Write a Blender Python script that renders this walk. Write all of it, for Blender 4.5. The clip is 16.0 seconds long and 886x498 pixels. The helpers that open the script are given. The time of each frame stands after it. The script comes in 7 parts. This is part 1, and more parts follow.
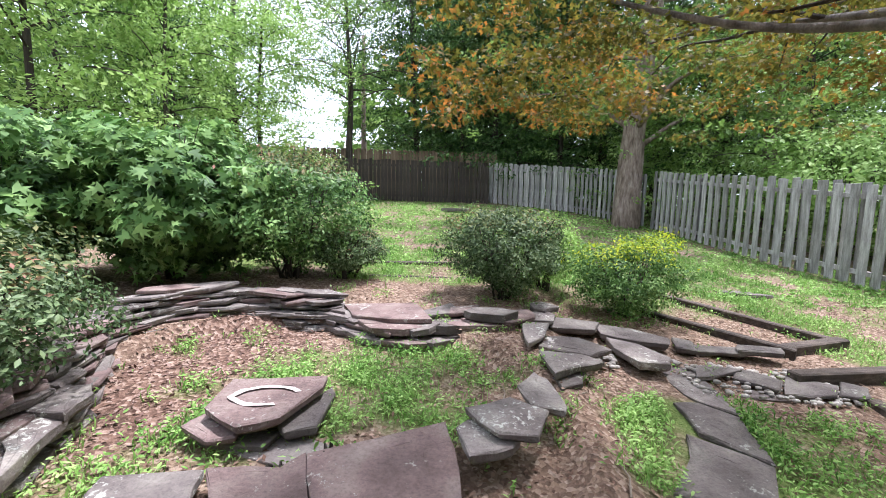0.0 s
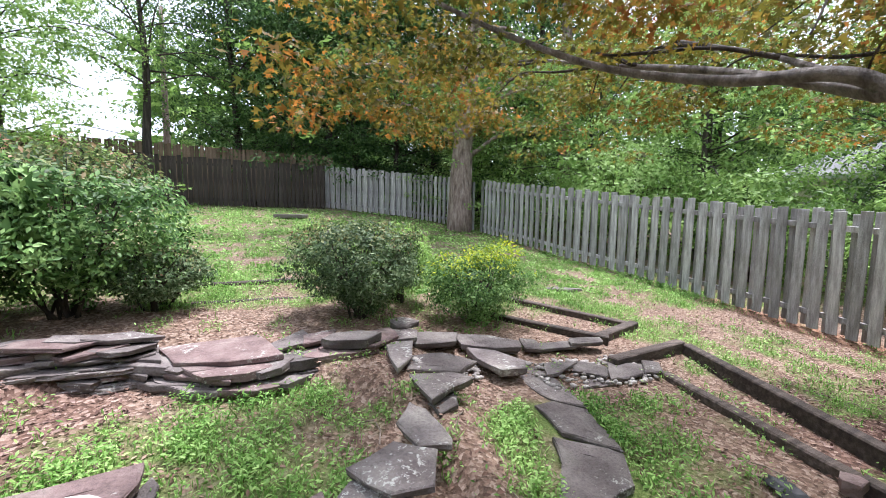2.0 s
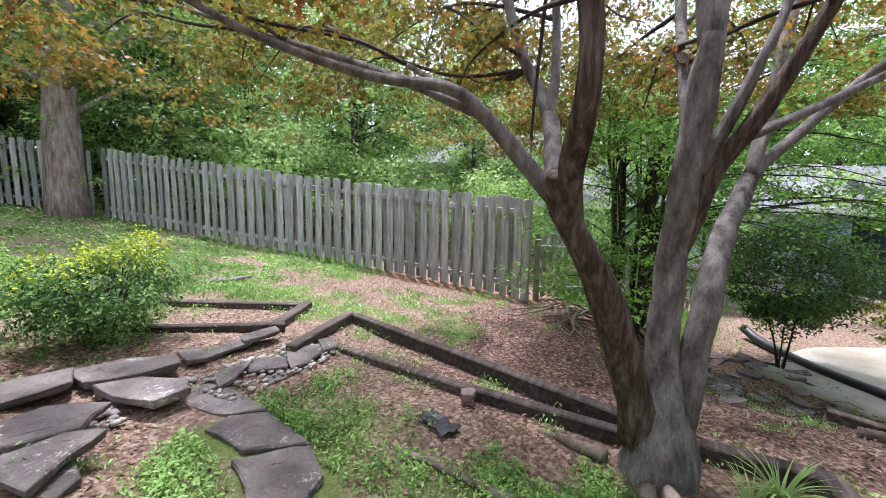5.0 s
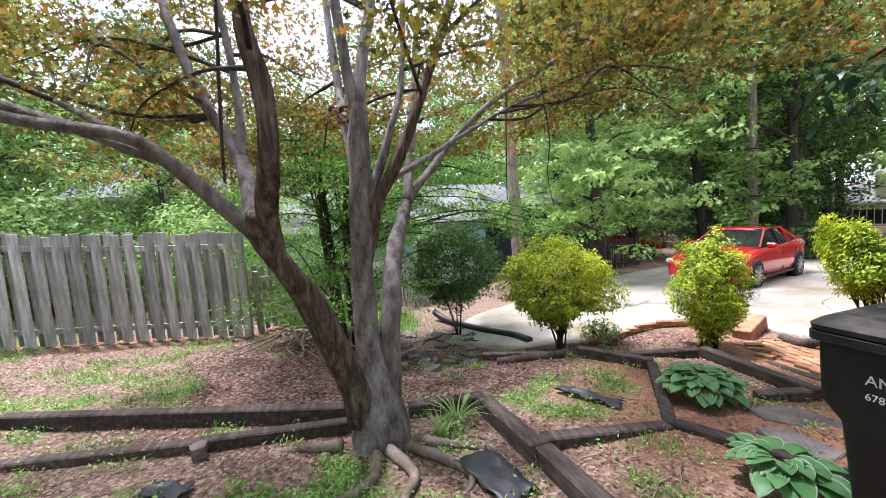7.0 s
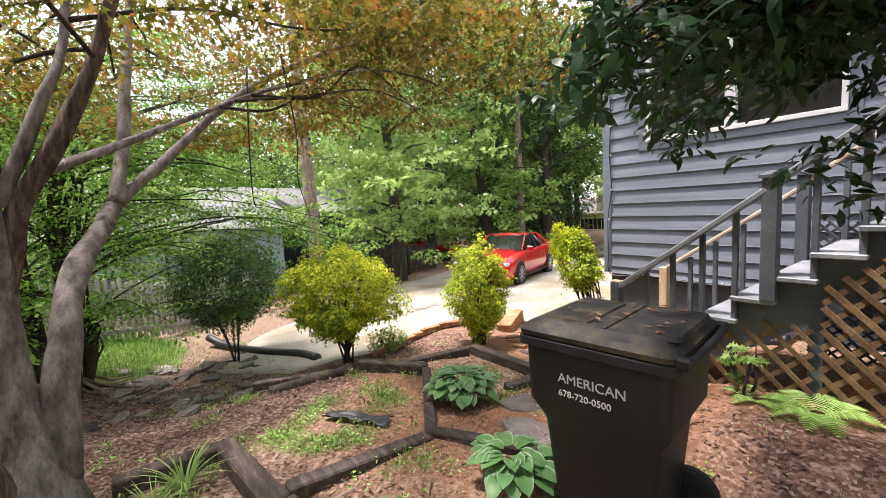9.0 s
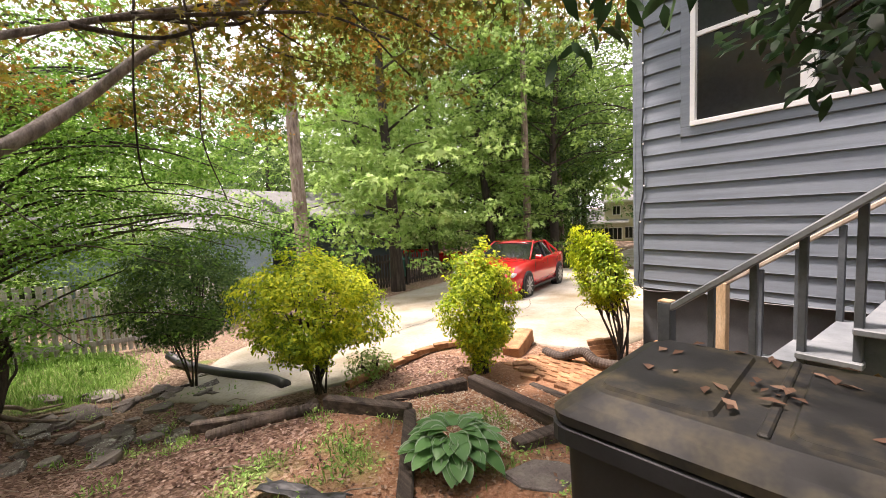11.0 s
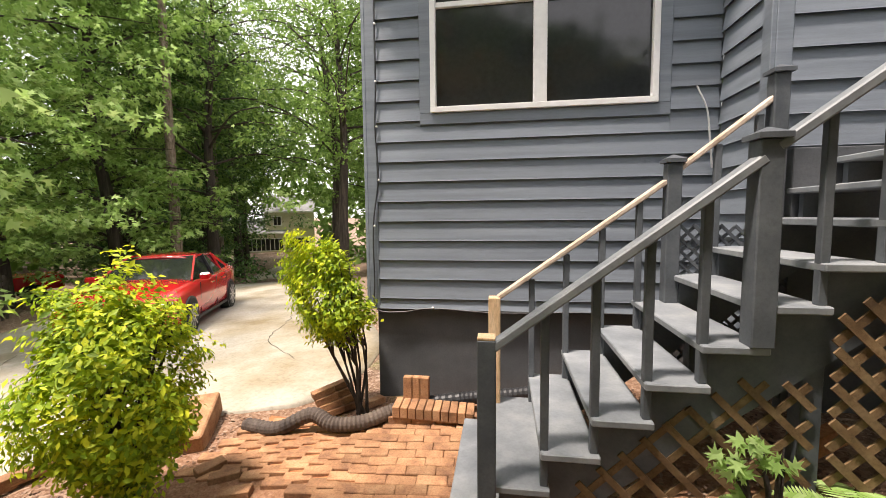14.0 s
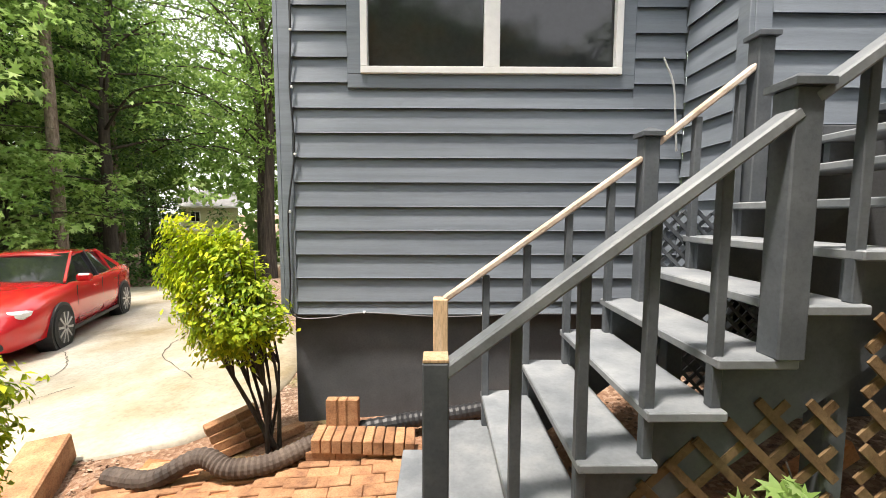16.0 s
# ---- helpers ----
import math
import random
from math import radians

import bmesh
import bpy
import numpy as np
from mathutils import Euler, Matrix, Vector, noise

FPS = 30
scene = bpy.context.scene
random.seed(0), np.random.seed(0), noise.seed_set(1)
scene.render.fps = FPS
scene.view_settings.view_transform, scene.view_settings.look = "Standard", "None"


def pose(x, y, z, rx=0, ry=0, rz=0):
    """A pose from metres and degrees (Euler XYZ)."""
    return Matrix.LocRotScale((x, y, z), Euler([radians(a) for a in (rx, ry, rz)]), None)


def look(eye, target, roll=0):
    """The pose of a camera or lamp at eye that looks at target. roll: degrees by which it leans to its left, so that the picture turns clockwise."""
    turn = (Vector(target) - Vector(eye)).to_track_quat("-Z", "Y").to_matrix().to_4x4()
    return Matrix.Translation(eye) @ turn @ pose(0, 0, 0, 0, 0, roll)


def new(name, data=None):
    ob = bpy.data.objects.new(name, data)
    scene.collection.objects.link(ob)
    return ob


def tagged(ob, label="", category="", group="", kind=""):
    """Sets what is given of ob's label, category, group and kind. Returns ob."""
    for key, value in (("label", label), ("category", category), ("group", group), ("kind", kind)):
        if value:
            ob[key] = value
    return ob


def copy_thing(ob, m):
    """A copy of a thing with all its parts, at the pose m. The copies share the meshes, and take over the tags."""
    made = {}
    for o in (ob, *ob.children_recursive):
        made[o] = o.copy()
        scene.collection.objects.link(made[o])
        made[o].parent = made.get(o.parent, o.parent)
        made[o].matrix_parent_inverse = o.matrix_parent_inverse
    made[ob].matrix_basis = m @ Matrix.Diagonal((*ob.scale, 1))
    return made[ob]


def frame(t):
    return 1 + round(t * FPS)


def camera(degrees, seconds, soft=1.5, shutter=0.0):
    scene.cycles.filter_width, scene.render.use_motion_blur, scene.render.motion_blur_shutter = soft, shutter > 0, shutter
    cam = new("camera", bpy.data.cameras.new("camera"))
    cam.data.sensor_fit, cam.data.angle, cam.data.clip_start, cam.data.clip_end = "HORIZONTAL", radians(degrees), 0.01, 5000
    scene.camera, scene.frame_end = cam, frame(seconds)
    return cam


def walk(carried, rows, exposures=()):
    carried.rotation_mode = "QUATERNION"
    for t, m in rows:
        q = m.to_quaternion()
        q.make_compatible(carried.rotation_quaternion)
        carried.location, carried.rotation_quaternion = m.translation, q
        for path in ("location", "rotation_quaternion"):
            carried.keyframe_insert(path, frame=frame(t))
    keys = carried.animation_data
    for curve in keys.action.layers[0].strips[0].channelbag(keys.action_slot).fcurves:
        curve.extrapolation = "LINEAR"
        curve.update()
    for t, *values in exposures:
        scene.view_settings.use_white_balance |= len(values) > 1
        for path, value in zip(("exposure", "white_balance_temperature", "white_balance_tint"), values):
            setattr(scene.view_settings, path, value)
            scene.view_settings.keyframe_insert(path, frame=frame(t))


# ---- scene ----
cam = camera(95.2, 16.0, soft=0.9)
METRES, EYE, TILT, LEAN, TURN = 5.8, 1.45, 0.0, 0.0, 5.7
ROWS = [
    (0.0, 0.0, 0.0, 0.0, 0.14, -6.25, -1.26),
    (0.5, -0.0337, 0.0045, 0.0079, -3.51, -7.16, -1.56),
    (1.0, -0.0476, 0.0069, 0.023, -8.55, -6.82, -1.66),
    (1.5, -0.0424, 0.0226, 0.0197, -15.48, -6.33, -1.56),
    (2.0, -0.0279, 0.0547, 0.0175, -22.93, -5.4, -1.12),
    (2.5, -0.0227, 0.0683, 0.0242, -29.66, -4.44, -0.44),
    (3.0, -0.0236, 0.0683, 0.0293, -35.75, -4.01, 0.29),
    (5.5, 0.0051, 0.0822, 0.027, -80.34, -7.8, -0.57),
    (6.0, -0.0176, 0.0843, 0.0339, -94.07, -7.12, 1.35),
    (6.5, -0.0459, 0.0752, 0.0339, -101.04, -6.09, 3.31),
    (7.0, -0.0674, 0.0597, 0.0355, -106.24, -5.36, 4.16),
    (7.5, -0.0782, 0.0514, 0.0338, -112.41, -4.52, 4.26),
    (8.0, -0.0834, 0.0394, 0.0318, -120.29, -4.3, 3.93),
    (8.5, -0.0792, 0.0089, 0.0302, -127.5, -4.86, 3.58),
    (9.0, -0.0507, -0.0409, 0.0318, -132.03, -6.16, 3.24),
    (11.5, 0.1203, -0.2059, -0.0065, -131.39, -4.4, 2.39),
    (12.0, 0.1836, -0.2444, -0.0191, -135.84, -4.49, 2.36),
    (12.5, 0.2288, -0.2901, -0.0209, -143.56, -5.17, 2.14),
    (13.0, 0.2618, -0.3348, -0.0231, -152.88, -5.94, 1.51),
    (13.5, 0.2881, -0.3686, -0.0164, -164.8, -5.27, 0.94),
    (14.0, 0.2847, -0.3791, -0.0117, -177.31, -4.63, 0.59),
    (14.5, 0.2663, -0.3816, -0.0063, -189.16, -3.57, 0.74),
    (15.0, 0.2588, -0.3938, -0.0107, -194.46, -3.68, 0.47),
    (15.5, 0.2658, -0.4354, -0.0229, -190.96, -4.05, 0.03),
    (16.0, 0.2859, -0.4827, -0.0295, -186.21, -4.83, -0.13),
]
walk(cam, [(t, pose(0, 0, EYE, TILT, LEAN, TURN) @ pose(METRES * x, METRES * y, METRES * z, 90 + pitch, roll, yaw)) for t, x, y, z, yaw, pitch, roll in ROWS],
     exposures=[(0.0, 0.92, 5750, 17), (6.5, 0.98, 5650, 22), (9.0, 1.08, 6500, 22), (12.0, 0.93, 7100, 24), (13.5, 0.74, 7100, 20), (15.0, 0.95, 6900, 13), (16.0, 1.0, 6900, 13)])

# ---- sky and sun: bright hazy overcast ----
world = bpy.data.worlds.new("world")
scene.world = world
world.use_nodes = True
wn, wl = world.node_tree.nodes, world.node_tree.links
sky = wn.new("ShaderNodeTexSky")
sky.sky_type, sky.sun_disc = "NISHITA", False
sky.sun_elevation, sky.sun_rotation = radians(73), radians(50)
sky.air_density, sky.dust_density, sky.ozone_density = 1.0, 4.0, 1.0
haze = wn.new("ShaderNodeMixRGB")
haze.inputs[0].default_value = 0.7
haze.inputs[2].default_value = (9.0, 9.3, 9.6, 1)
wl.new(sky.outputs[0], haze.inputs[1])
wl.new(haze.outputs[0], wn["Background"].inputs[0])
wn["Background"].inputs[1].default_value = 0.15
sun = new("sun", bpy.data.lights.new("sun", "SUN"))
sun.data.energy, sun.data.angle, sun.data.color = 4.7, radians(5), (1.0, 0.95, 0.87)
sun.matrix_world = look((0, 0, 0), (-0.22, -0.19, -0.957))

# ---- materials ----
def base_mat(name, rough=0.8, metal=0.0, spec=0.4):
    m = bpy.data.materials.new(name)
    m.use_nodes = True
    n, l = m.node_tree.nodes, m.node_tree.links
    b = n["Principled BSDF"]
    b.inputs["Roughness"].default_value = rough
    b.inputs["Metallic"].default_value = metal
    b.inputs["Specular IOR Level"].default_value = spec
    return m, n, l, b


def ramp(n, stops):
    r = n.new("ShaderNodeValToRGB")
    while len(r.color_ramp.elements) < len(stops):
        r.color_ramp.elements.new(0.5)
    for e, (p, c) in zip(r.color_ramp.elements, stops):
        e.position, e.color = p, (*c, 1)
    return r


def noise_tex(n, l, scale, detail=6, rough=0.6, vec=None, stretch=None):
    t = n.new("ShaderNodeTexNoise")
    t.inputs["Scale"].default_value, t.inputs["Detail"].default_value, t.inputs["Roughness"].default_value = scale, detail, rough
    co = n.new("ShaderNodeTexCoord")
    src = co.outputs["Object"] if vec is None else vec
    if stretch:
        mp = n.new("ShaderNodeMapping")
        mp.inputs["Scale"].default_value = stretch
        l.new(src, mp.inputs[0])
        src = mp.outputs[0]
    l.new(src, t.inputs["Vector"])
    return t


def surf(name, a, b, c, scale=6.0, fine=60.0, rough=0.85, bump=0.3, stretch=None, per="object", vary=0.35, metal=0.0, spec=0.35, world_space=False, dist=0.01, lichen=0.0, grit=0.75):
    """Three tones mixed by two scales of noise, with per-piece value change and fine relief."""
    m, n, l, p = base_mat(name, rough, metal, spec)
    vec = None
    if world_space:
        g = n.new("ShaderNodeNewGeometry")
        vec = g.outputs["Position"]
    big = noise_tex(n, l, scale, 5, 0.6, vec, stretch)
    small = noise_tex(n, l, fine, 5, 0.7, vec, stretch)
    r1 = ramp(n, [(0.32, a), (0.5, b), (0.7, c)])
    l.new(big.outputs[0], r1.inputs[0])
    r2 = ramp(n, [(0.25, (0.45, 0.45, 0.45)), (0.5, (1, 1, 1)), (0.8, (1.35, 1.35, 1.35))])
    l.new(small.outputs[0], r2.inputs[0])
    mul = n.new("ShaderNodeMixRGB")
    mul.blend_type = "MULTIPLY"
    mul.inputs[0].default_value = grit
    l.new(r1.outputs[0], mul.inputs[1])
    l.new(r2.outputs[0], mul.inputs[2])
    out = mul.outputs[0]
    if lichen:
        spots = noise_tex(n, l, 26, 4, 0.75, vec)
        patch = noise_tex(n, l, 2.3, 3, 0.6, vec)
        both = n.new("ShaderNodeMath")
        both.operation = "MULTIPLY"
        l.new(spots.outputs[0], both.inputs[0])
        l.new(patch.outputs[0], both.inputs[1])
        lr = ramp(n, [(0.335, (0, 0, 0)), (0.37, (1, 1, 1))])
        l.new(both.outputs[0], lr.inputs[0])
        lm = n.new("ShaderNodeMixRGB")
        lf = n.new("ShaderNodeMath")
        lf.operation = "MULTIPLY"
        lf.inputs[1].default_value = lichen
        l.new(lr.outputs[0], lf.inputs[0])
        l.new(lf.outputs[0], lm.inputs[0])
        l.new(out, lm.inputs[1])
        lm.inputs[2].default_value = (0.46, 0.46, 0.41, 1)
        out = lm.outputs[0]
    if vary:
        if per == "object":
            o = n.new("ShaderNodeObjectInfo")
            rnd = o.outputs["Random"]
        else:
            o = n.new("ShaderNodeNewGeometry")
            rnd = o.outputs["Random Per Island"]
        hsv = n.new("ShaderNodeHueSaturation")
        mr = n.new("ShaderNodeMapRange")
        mr.inputs[3].default_value, mr.inputs[4].default_value = 1 - vary, 1 + vary
        l.new(rnd, mr.inputs[0])
        l.new(mr.outputs[0], hsv.inputs["Value"])
        l.new(out, hsv.inputs["Color"])
        out = hsv.outputs[0]
    l.new(out, p.inputs["Base Color"])
    bm_ = n.new("ShaderNodeBump")
    bm_.inputs["Strength"].default_value, bm_.inputs["Distance"].default_value = bump, dist
    l.new(small.outputs[0], bm_.inputs["Height"])
    l.new(bm_.outputs[0], p.inputs["Normal"])
    rr = n.new("ShaderNodeMapRange")
    rr.inputs[3].default_value, rr.inputs[4].default_value = max(0.05, rough - 0.12), min(1, rough + 0.12)
    l.new(big.outputs[0], rr.inputs[0])
    l.new(rr.outputs[0], p.inputs["Roughness"])
    return m


def leaf_mat(name, dark, mid, light, trans=0.45, rough=0.55, tip=None):
    """Leaf blades: tone per blade, a drift of tone over the crown, light shining through."""
    m, n, l, p = base_mat(name, rough, 0, 0.3)
    g = n.new("ShaderNodeNewGeometry")
    drift = noise_tex(n, l, 1.3, 3, 0.6)
    add = n.new("ShaderNodeMath")
    add.operation = "MULTIPLY_ADD"
    add.inputs[1].default_value, add.inputs[2].default_value = 0.55, 0.0
    l.new(g.outputs["Random Per Island"], add.inputs[0])
    sub = n.new("ShaderNodeMath")
    sub.operation = "MULTIPLY_ADD"
    sub.inputs[1].default_value = 1.3
    sub.inputs[2].default_value = -0.42
    l.new(drift.outputs[0], sub.inputs[0])
    tot = n.new("ShaderNodeMath")
    l.new(add.outputs[0], tot.inputs[0])
    l.new(sub.outputs[0], tot.inputs[1])
    stops = [(0.05, dark), (0.45, mid), (0.85, light)]
    if tip:
        stops = [(0.05, dark), (0.4, mid), (0.62, light), (0.85, tip)]
    r = ramp(n, stops)
    l.new(tot.outputs[0], r.inputs[0])
    l.new(r.outputs[0], p.inputs["Base Color"])
    t = n.new("ShaderNodeBsdfTranslucent")
    l.new(r.outputs[0], t.inputs[0])
    mix = n.new("ShaderNodeMixShader")
    mix.inputs[0].default_value = trans
    l.new(p.outputs[0], mix.inputs[1])
    l.new(t.outputs[0], mix.inputs[2])
    l.new(mix.outputs[0], n["Material Output"].inputs[0])
    return m


def plain(name, col, rough=0.5, metal=0.0, spec=0.5, wear=0.15, scale=20.0):
    m, n, l, p = base_mat(name, rough, metal, spec)
    t = noise_tex(n, l, scale, 6, 0.65)
    lo, hi = tuple(c * (1 - wear) for c in col), tuple(min(1, c * (1 + wear)) for c in col)
    r = ramp(n, [(0.3, lo), (0.7, hi)])
    l.new(t.outputs[0], r.inputs[0])
    l.new(r.outputs[0], p.inputs["Base Color"])
    return m


M_GRAYWOOD = surf("weathered_fence_wood", (0.22, 0.205, 0.195), (0.38, 0.365, 0.35), (0.54, 0.525, 0.51), 3, 40, 0.9, 0.5, (6, 6, 0.6), vary=0.3)
M_NEWFENCE = surf("brown_fence_wood", (0.12, 0.08, 0.05), (0.20, 0.14, 0.09), (0.27, 0.20, 0.14), 3, 40, 0.9, 0.4, (6, 6, 0.6))
M_TIMBER = surf("dark_landscape_timber", (0.035, 0.027, 0.024), (0.075, 0.058, 0.048), (0.15, 0.12, 0.10), 3, 45, 0.88, 0.6, (0.8, 7, 7), vary=0.3)
M_STONE = surf("lichen_flagstone", (0.09, 0.073, 0.068), (0.155, 0.132, 0.122), (0.24, 0.218, 0.19), 3.2, 45, 0.9, 0.7, world_space=True, vary=0.3, dist=0.015, lichen=0.7)
M_STONE_RED = surf("rusty_flagstone", (0.10, 0.068, 0.062), (0.18, 0.125, 0.115), (0.26, 0.21, 0.185), 3.0, 45, 0.9, 0.7, world_space=True, vary=0.2, dist=0.015, lichen=0.6)
M_PEBBLE = surf("river_pebbles", (0.2, 0.18, 0.16), (0.33, 0.3, 0.27), (0.5, 0.47, 0.43), 8, 80, 0.8, 0.3, per="island")
M_BRICK = surf("worn_red_brick", (0.20, 0.10, 0.055), (0.32, 0.165, 0.085), (0.40, 0.235, 0.13), 7, 70, 0.92, 0.5, world_space=True, vary=0.25)
M_CONCRETE = surf("stained_concrete", (0.22, 0.175, 0.105), (0.33, 0.30, 0.24), (0.42, 0.395, 0.35), 0.7, 22, 0.9, 0.25, world_space=True, vary=0, dist=0.004, grit=0.5)
M_SIDING = surf("slate_gray_siding_paint", (0.143, 0.168, 0.202), (0.172, 0.201, 0.239), (0.203, 0.234, 0.274), 2.0, 55, 0.62, 0.35, (0.35, 1, 9), vary=0.06, spec=0.4, dist=0.004, grit=0.3)
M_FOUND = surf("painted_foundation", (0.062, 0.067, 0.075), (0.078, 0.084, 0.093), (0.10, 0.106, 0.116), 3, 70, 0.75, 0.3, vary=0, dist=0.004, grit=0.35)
M_STAIR = surf("worn_gray_stair_paint", (0.060, 0.069, 0.080), (0.084, 0.095, 0.108), (0.116, 0.128, 0.142), 4, 60, 0.55, 0.25, vary=0.08, dist=0.003, grit=0.35)
M_TREAD = surf("light_gray_tread_paint", (0.135, 0.15, 0.167), (0.19, 0.207, 0.224), (0.265, 0.28, 0.292), 4, 50, 0.5, 0.2, vary=0.1, dist=0.003, grit=0.25)
M_RAWWOOD = surf("fresh_pine_wood", (0.42, 0.26, 0.14), (0.55, 0.38, 0.23), (0.66, 0.50, 0.34), 3, 30, 0.75, 0.3, (5, 5, 0.7), vary=0.1)
M_RAIL = surf("weathered_pale_rail", (0.33, 0.24, 0.18), (0.50, 0.40, 0.32), (0.62, 0.54, 0.47), 6, 50, 0.8, 0.3, vary=0.1, grit=0.4)
M_LATTICE = surf("stained_lattice_wood", (0.08, 0.044, 0.02), (0.15, 0.091, 0.044), (0.23, 0.158, 0.087), 5, 50, 0.85, 0.3, vary=0.2)
M_WHITE = plain("white_window_vinyl", (0.8, 0.8, 0.8), 0.4, wear=0.05)
M_BLACK = plain("black_plastic", (0.018, 0.019, 0.022), 0.5, wear=0.4, scale=9)
M_BIN = surf("black_bin_plastic", (0.012, 0.013, 0.016), (0.017, 0.018, 0.022), (0.026, 0.027, 0.031), 3, 90, 0.5, 0.15, vary=0, dist=0.002, grit=0.4)
M_LID = surf("dusty_bin_lid", (0.013, 0.013, 0.014), (0.02, 0.02, 0.02), (0.13, 0.105, 0.06), 3.4, 60, 0.6, 0.2, vary=0, dist=0.002, grit=0.4)
M_PIPE = surf("dusty_drain_pipe", (0.035, 0.026, 0.022), (0.08, 0.06, 0.05), (0.13, 0.10, 0.08), 5, 50, 0.75, 0.2, vary=0)
M_TERRA = surf("terracotta_block", (0.33, 0.13, 0.05), (0.45, 0.19, 0.085), (0.5, 0.26, 0.13), 5, 60, 0.9, 0.3, vary=0)
M_BARK = surf("smooth_gray_bark", (0.105, 0.09, 0.08), (0.235, 0.208, 0.188), (0.39, 0.36, 0.335), 6, 34, 0.9, 0.9, (2.5, 2.5, 1.0), vary=0.05, dist=0.02)
M_DEADBARK = surf("split_dead_bark", (0.04, 0.028, 0.022), (0.15, 0.105, 0.076), (0.34, 0.27, 0.215), 7, 26, 0.92, 1.0, (4, 4, 0.6), vary=0, dist=0.03)
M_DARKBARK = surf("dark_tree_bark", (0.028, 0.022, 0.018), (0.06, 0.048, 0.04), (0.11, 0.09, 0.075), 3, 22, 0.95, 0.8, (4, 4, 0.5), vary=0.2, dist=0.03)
M_PINEBARK = surf("pine_bark", (0.11, 0.08, 0.065), (0.24, 0.18, 0.15), (0.38, 0.31, 0.27), 4, 14, 0.95, 0.9, (3, 3, 0.7), vary=0.1, dist=0.03)
M_ROOT = surf("bare_roots", (0.10, 0.075, 0.055), (0.20, 0.16, 0.125), (0.3, 0.25, 0.2), 6, 40, 0.9, 0.6, vary=0.2)
L_MAPLE = leaf_mat("japanese_maple_leaves", (0.06, 0.075, 0.018), (0.14, 0.145, 0.028), (0.25, 0.20, 0.035), 0.5, tip=(0.48, 0.20, 0.04))
L_TREE = leaf_mat("broad_green_leaves", (0.06, 0.12, 0.025), (0.15, 0.26, 0.055), (0.28, 0.42, 0.11), 0.45)
L_BRIGHT = leaf_mat("sweetgum_leaves", (0.13, 0.24, 0.045), (0.28, 0.44, 0.11), (0.45, 0.60, 0.22), 0.45)
L_DARK = leaf_mat("deep_forest_leaves", (0.022, 0.055, 0.018), (0.07, 0.145, 0.042), (0.19, 0.31, 0.09), 0.35)
L_LIME = leaf_mat("golden_shrub_leaves", (0.08, 0.17, 0.014), (0.36, 0.48, 0.024), (0.80, 0.78, 0.05), 0.38)
L_VIBUR = leaf_mat("creeper_leaves", (0.022, 0.06, 0.016), (0.095, 0.20, 0.046), (0.28, 0.44, 0.135), 0.3)
L_BOX = leaf_mat("small_shrub_leaves", (0.018, 0.04, 0.014), (0.07, 0.125, 0.04), (0.25, 0.33, 0.16), 0.25)
L_PINKTIP = leaf_mat("bronze_tipped_leaves", (0.04, 0.07, 0.03), (0.10, 0.15, 0.055), (0.22, 0.25, 0.09), 0.3, tip=(0.36, 0.17, 0.12))
L_LAUREL = leaf_mat("glossy_laurel_leaves", (0.012, 0.035, 0.014), (0.025, 0.065, 0.025), (0.06, 0.13, 0.05), 0.22, 0.35)
L_HOSTA = leaf_mat("hosta_leaves", (0.05, 0.15, 0.045), (0.12, 0.27, 0.09), (0.23, 0.41, 0.18), 0.3, 0.42)
L_FERN = leaf_mat("fern_fronds", (0.15, 0.28, 0.05), (0.3, 0.48, 0.12), (0.45, 0.6, 0.25), 0.4)
L_GRASS = leaf_mat("weeds_and_grass", (0.06, 0.16, 0.025), (0.20, 0.37, 0.075), (0.42, 0.60, 0.20), 0.35)
L_LITTER = leaf_mat("dry_leaf_litter", (0.06, 0.032, 0.022), (0.165, 0.096, 0.066), (0.38, 0.265, 0.195), 0.1, 0.8)
L_MULCH = leaf_mat("damp_mulch", (0.045, 0.024, 0.018), (0.125, 0.07, 0.054), (0.34, 0.24, 0.20), 0.05, 0.8)
M_SKYGLASS = plain("dark_window_glass", (0.02, 0.022, 0.024), 0.06, 0, 0.6, wear=0.2)
M_RED = plain("red_car_paint", (0.62, 0.012, 0.018), 0.22, 0.0, 0.6, wear=0.03)
M_RED.node_tree.nodes["Principled BSDF"].inputs["Coat Weight"].default_value = 0.8
M_TYRE = plain("tyre_rubber", (0.02, 0.02, 0.021), 0.85)
M_ALLOY = plain("alloy_wheel", (0.5, 0.5, 0.52), 0.3, 0.8)
M_LAMP = plain("headlight_glass", (0.75, 0.77, 0.8), 0.12, 0.2)
M_BLUEHOUSE = surf("pale_blue_siding", (0.26, 0.36, 0.50), (0.32, 0.42, 0.56), (0.38, 0.48, 0.62), 1, 40, 0.7, 0.2, vary=0.04)
M_NAVY = surf("dark_blue_siding", (0.045, 0.06, 0.085), (0.06, 0.075, 0.10), (0.075, 0.09, 0.12), 1, 40, 0.7, 0.2, vary=0.04)
M_CREAM = surf("cream_siding", (0.55, 0.52, 0.38), (0.64, 0.61, 0.47), (0.70, 0.67, 0.55), 1, 30, 0.8, 0.2, vary=0.04)
M_ROOF = surf("gray_roof_shingles", (0.13, 0.13, 0.135), (0.19, 0.19, 0.195), (0.26, 0.26, 0.26), 1, 30, 0.9, 0.3, vary=0)
M_TEXT = plain("white_print", (0.62, 0.63, 0.65), 0.6, wear=0.2, scale=60)

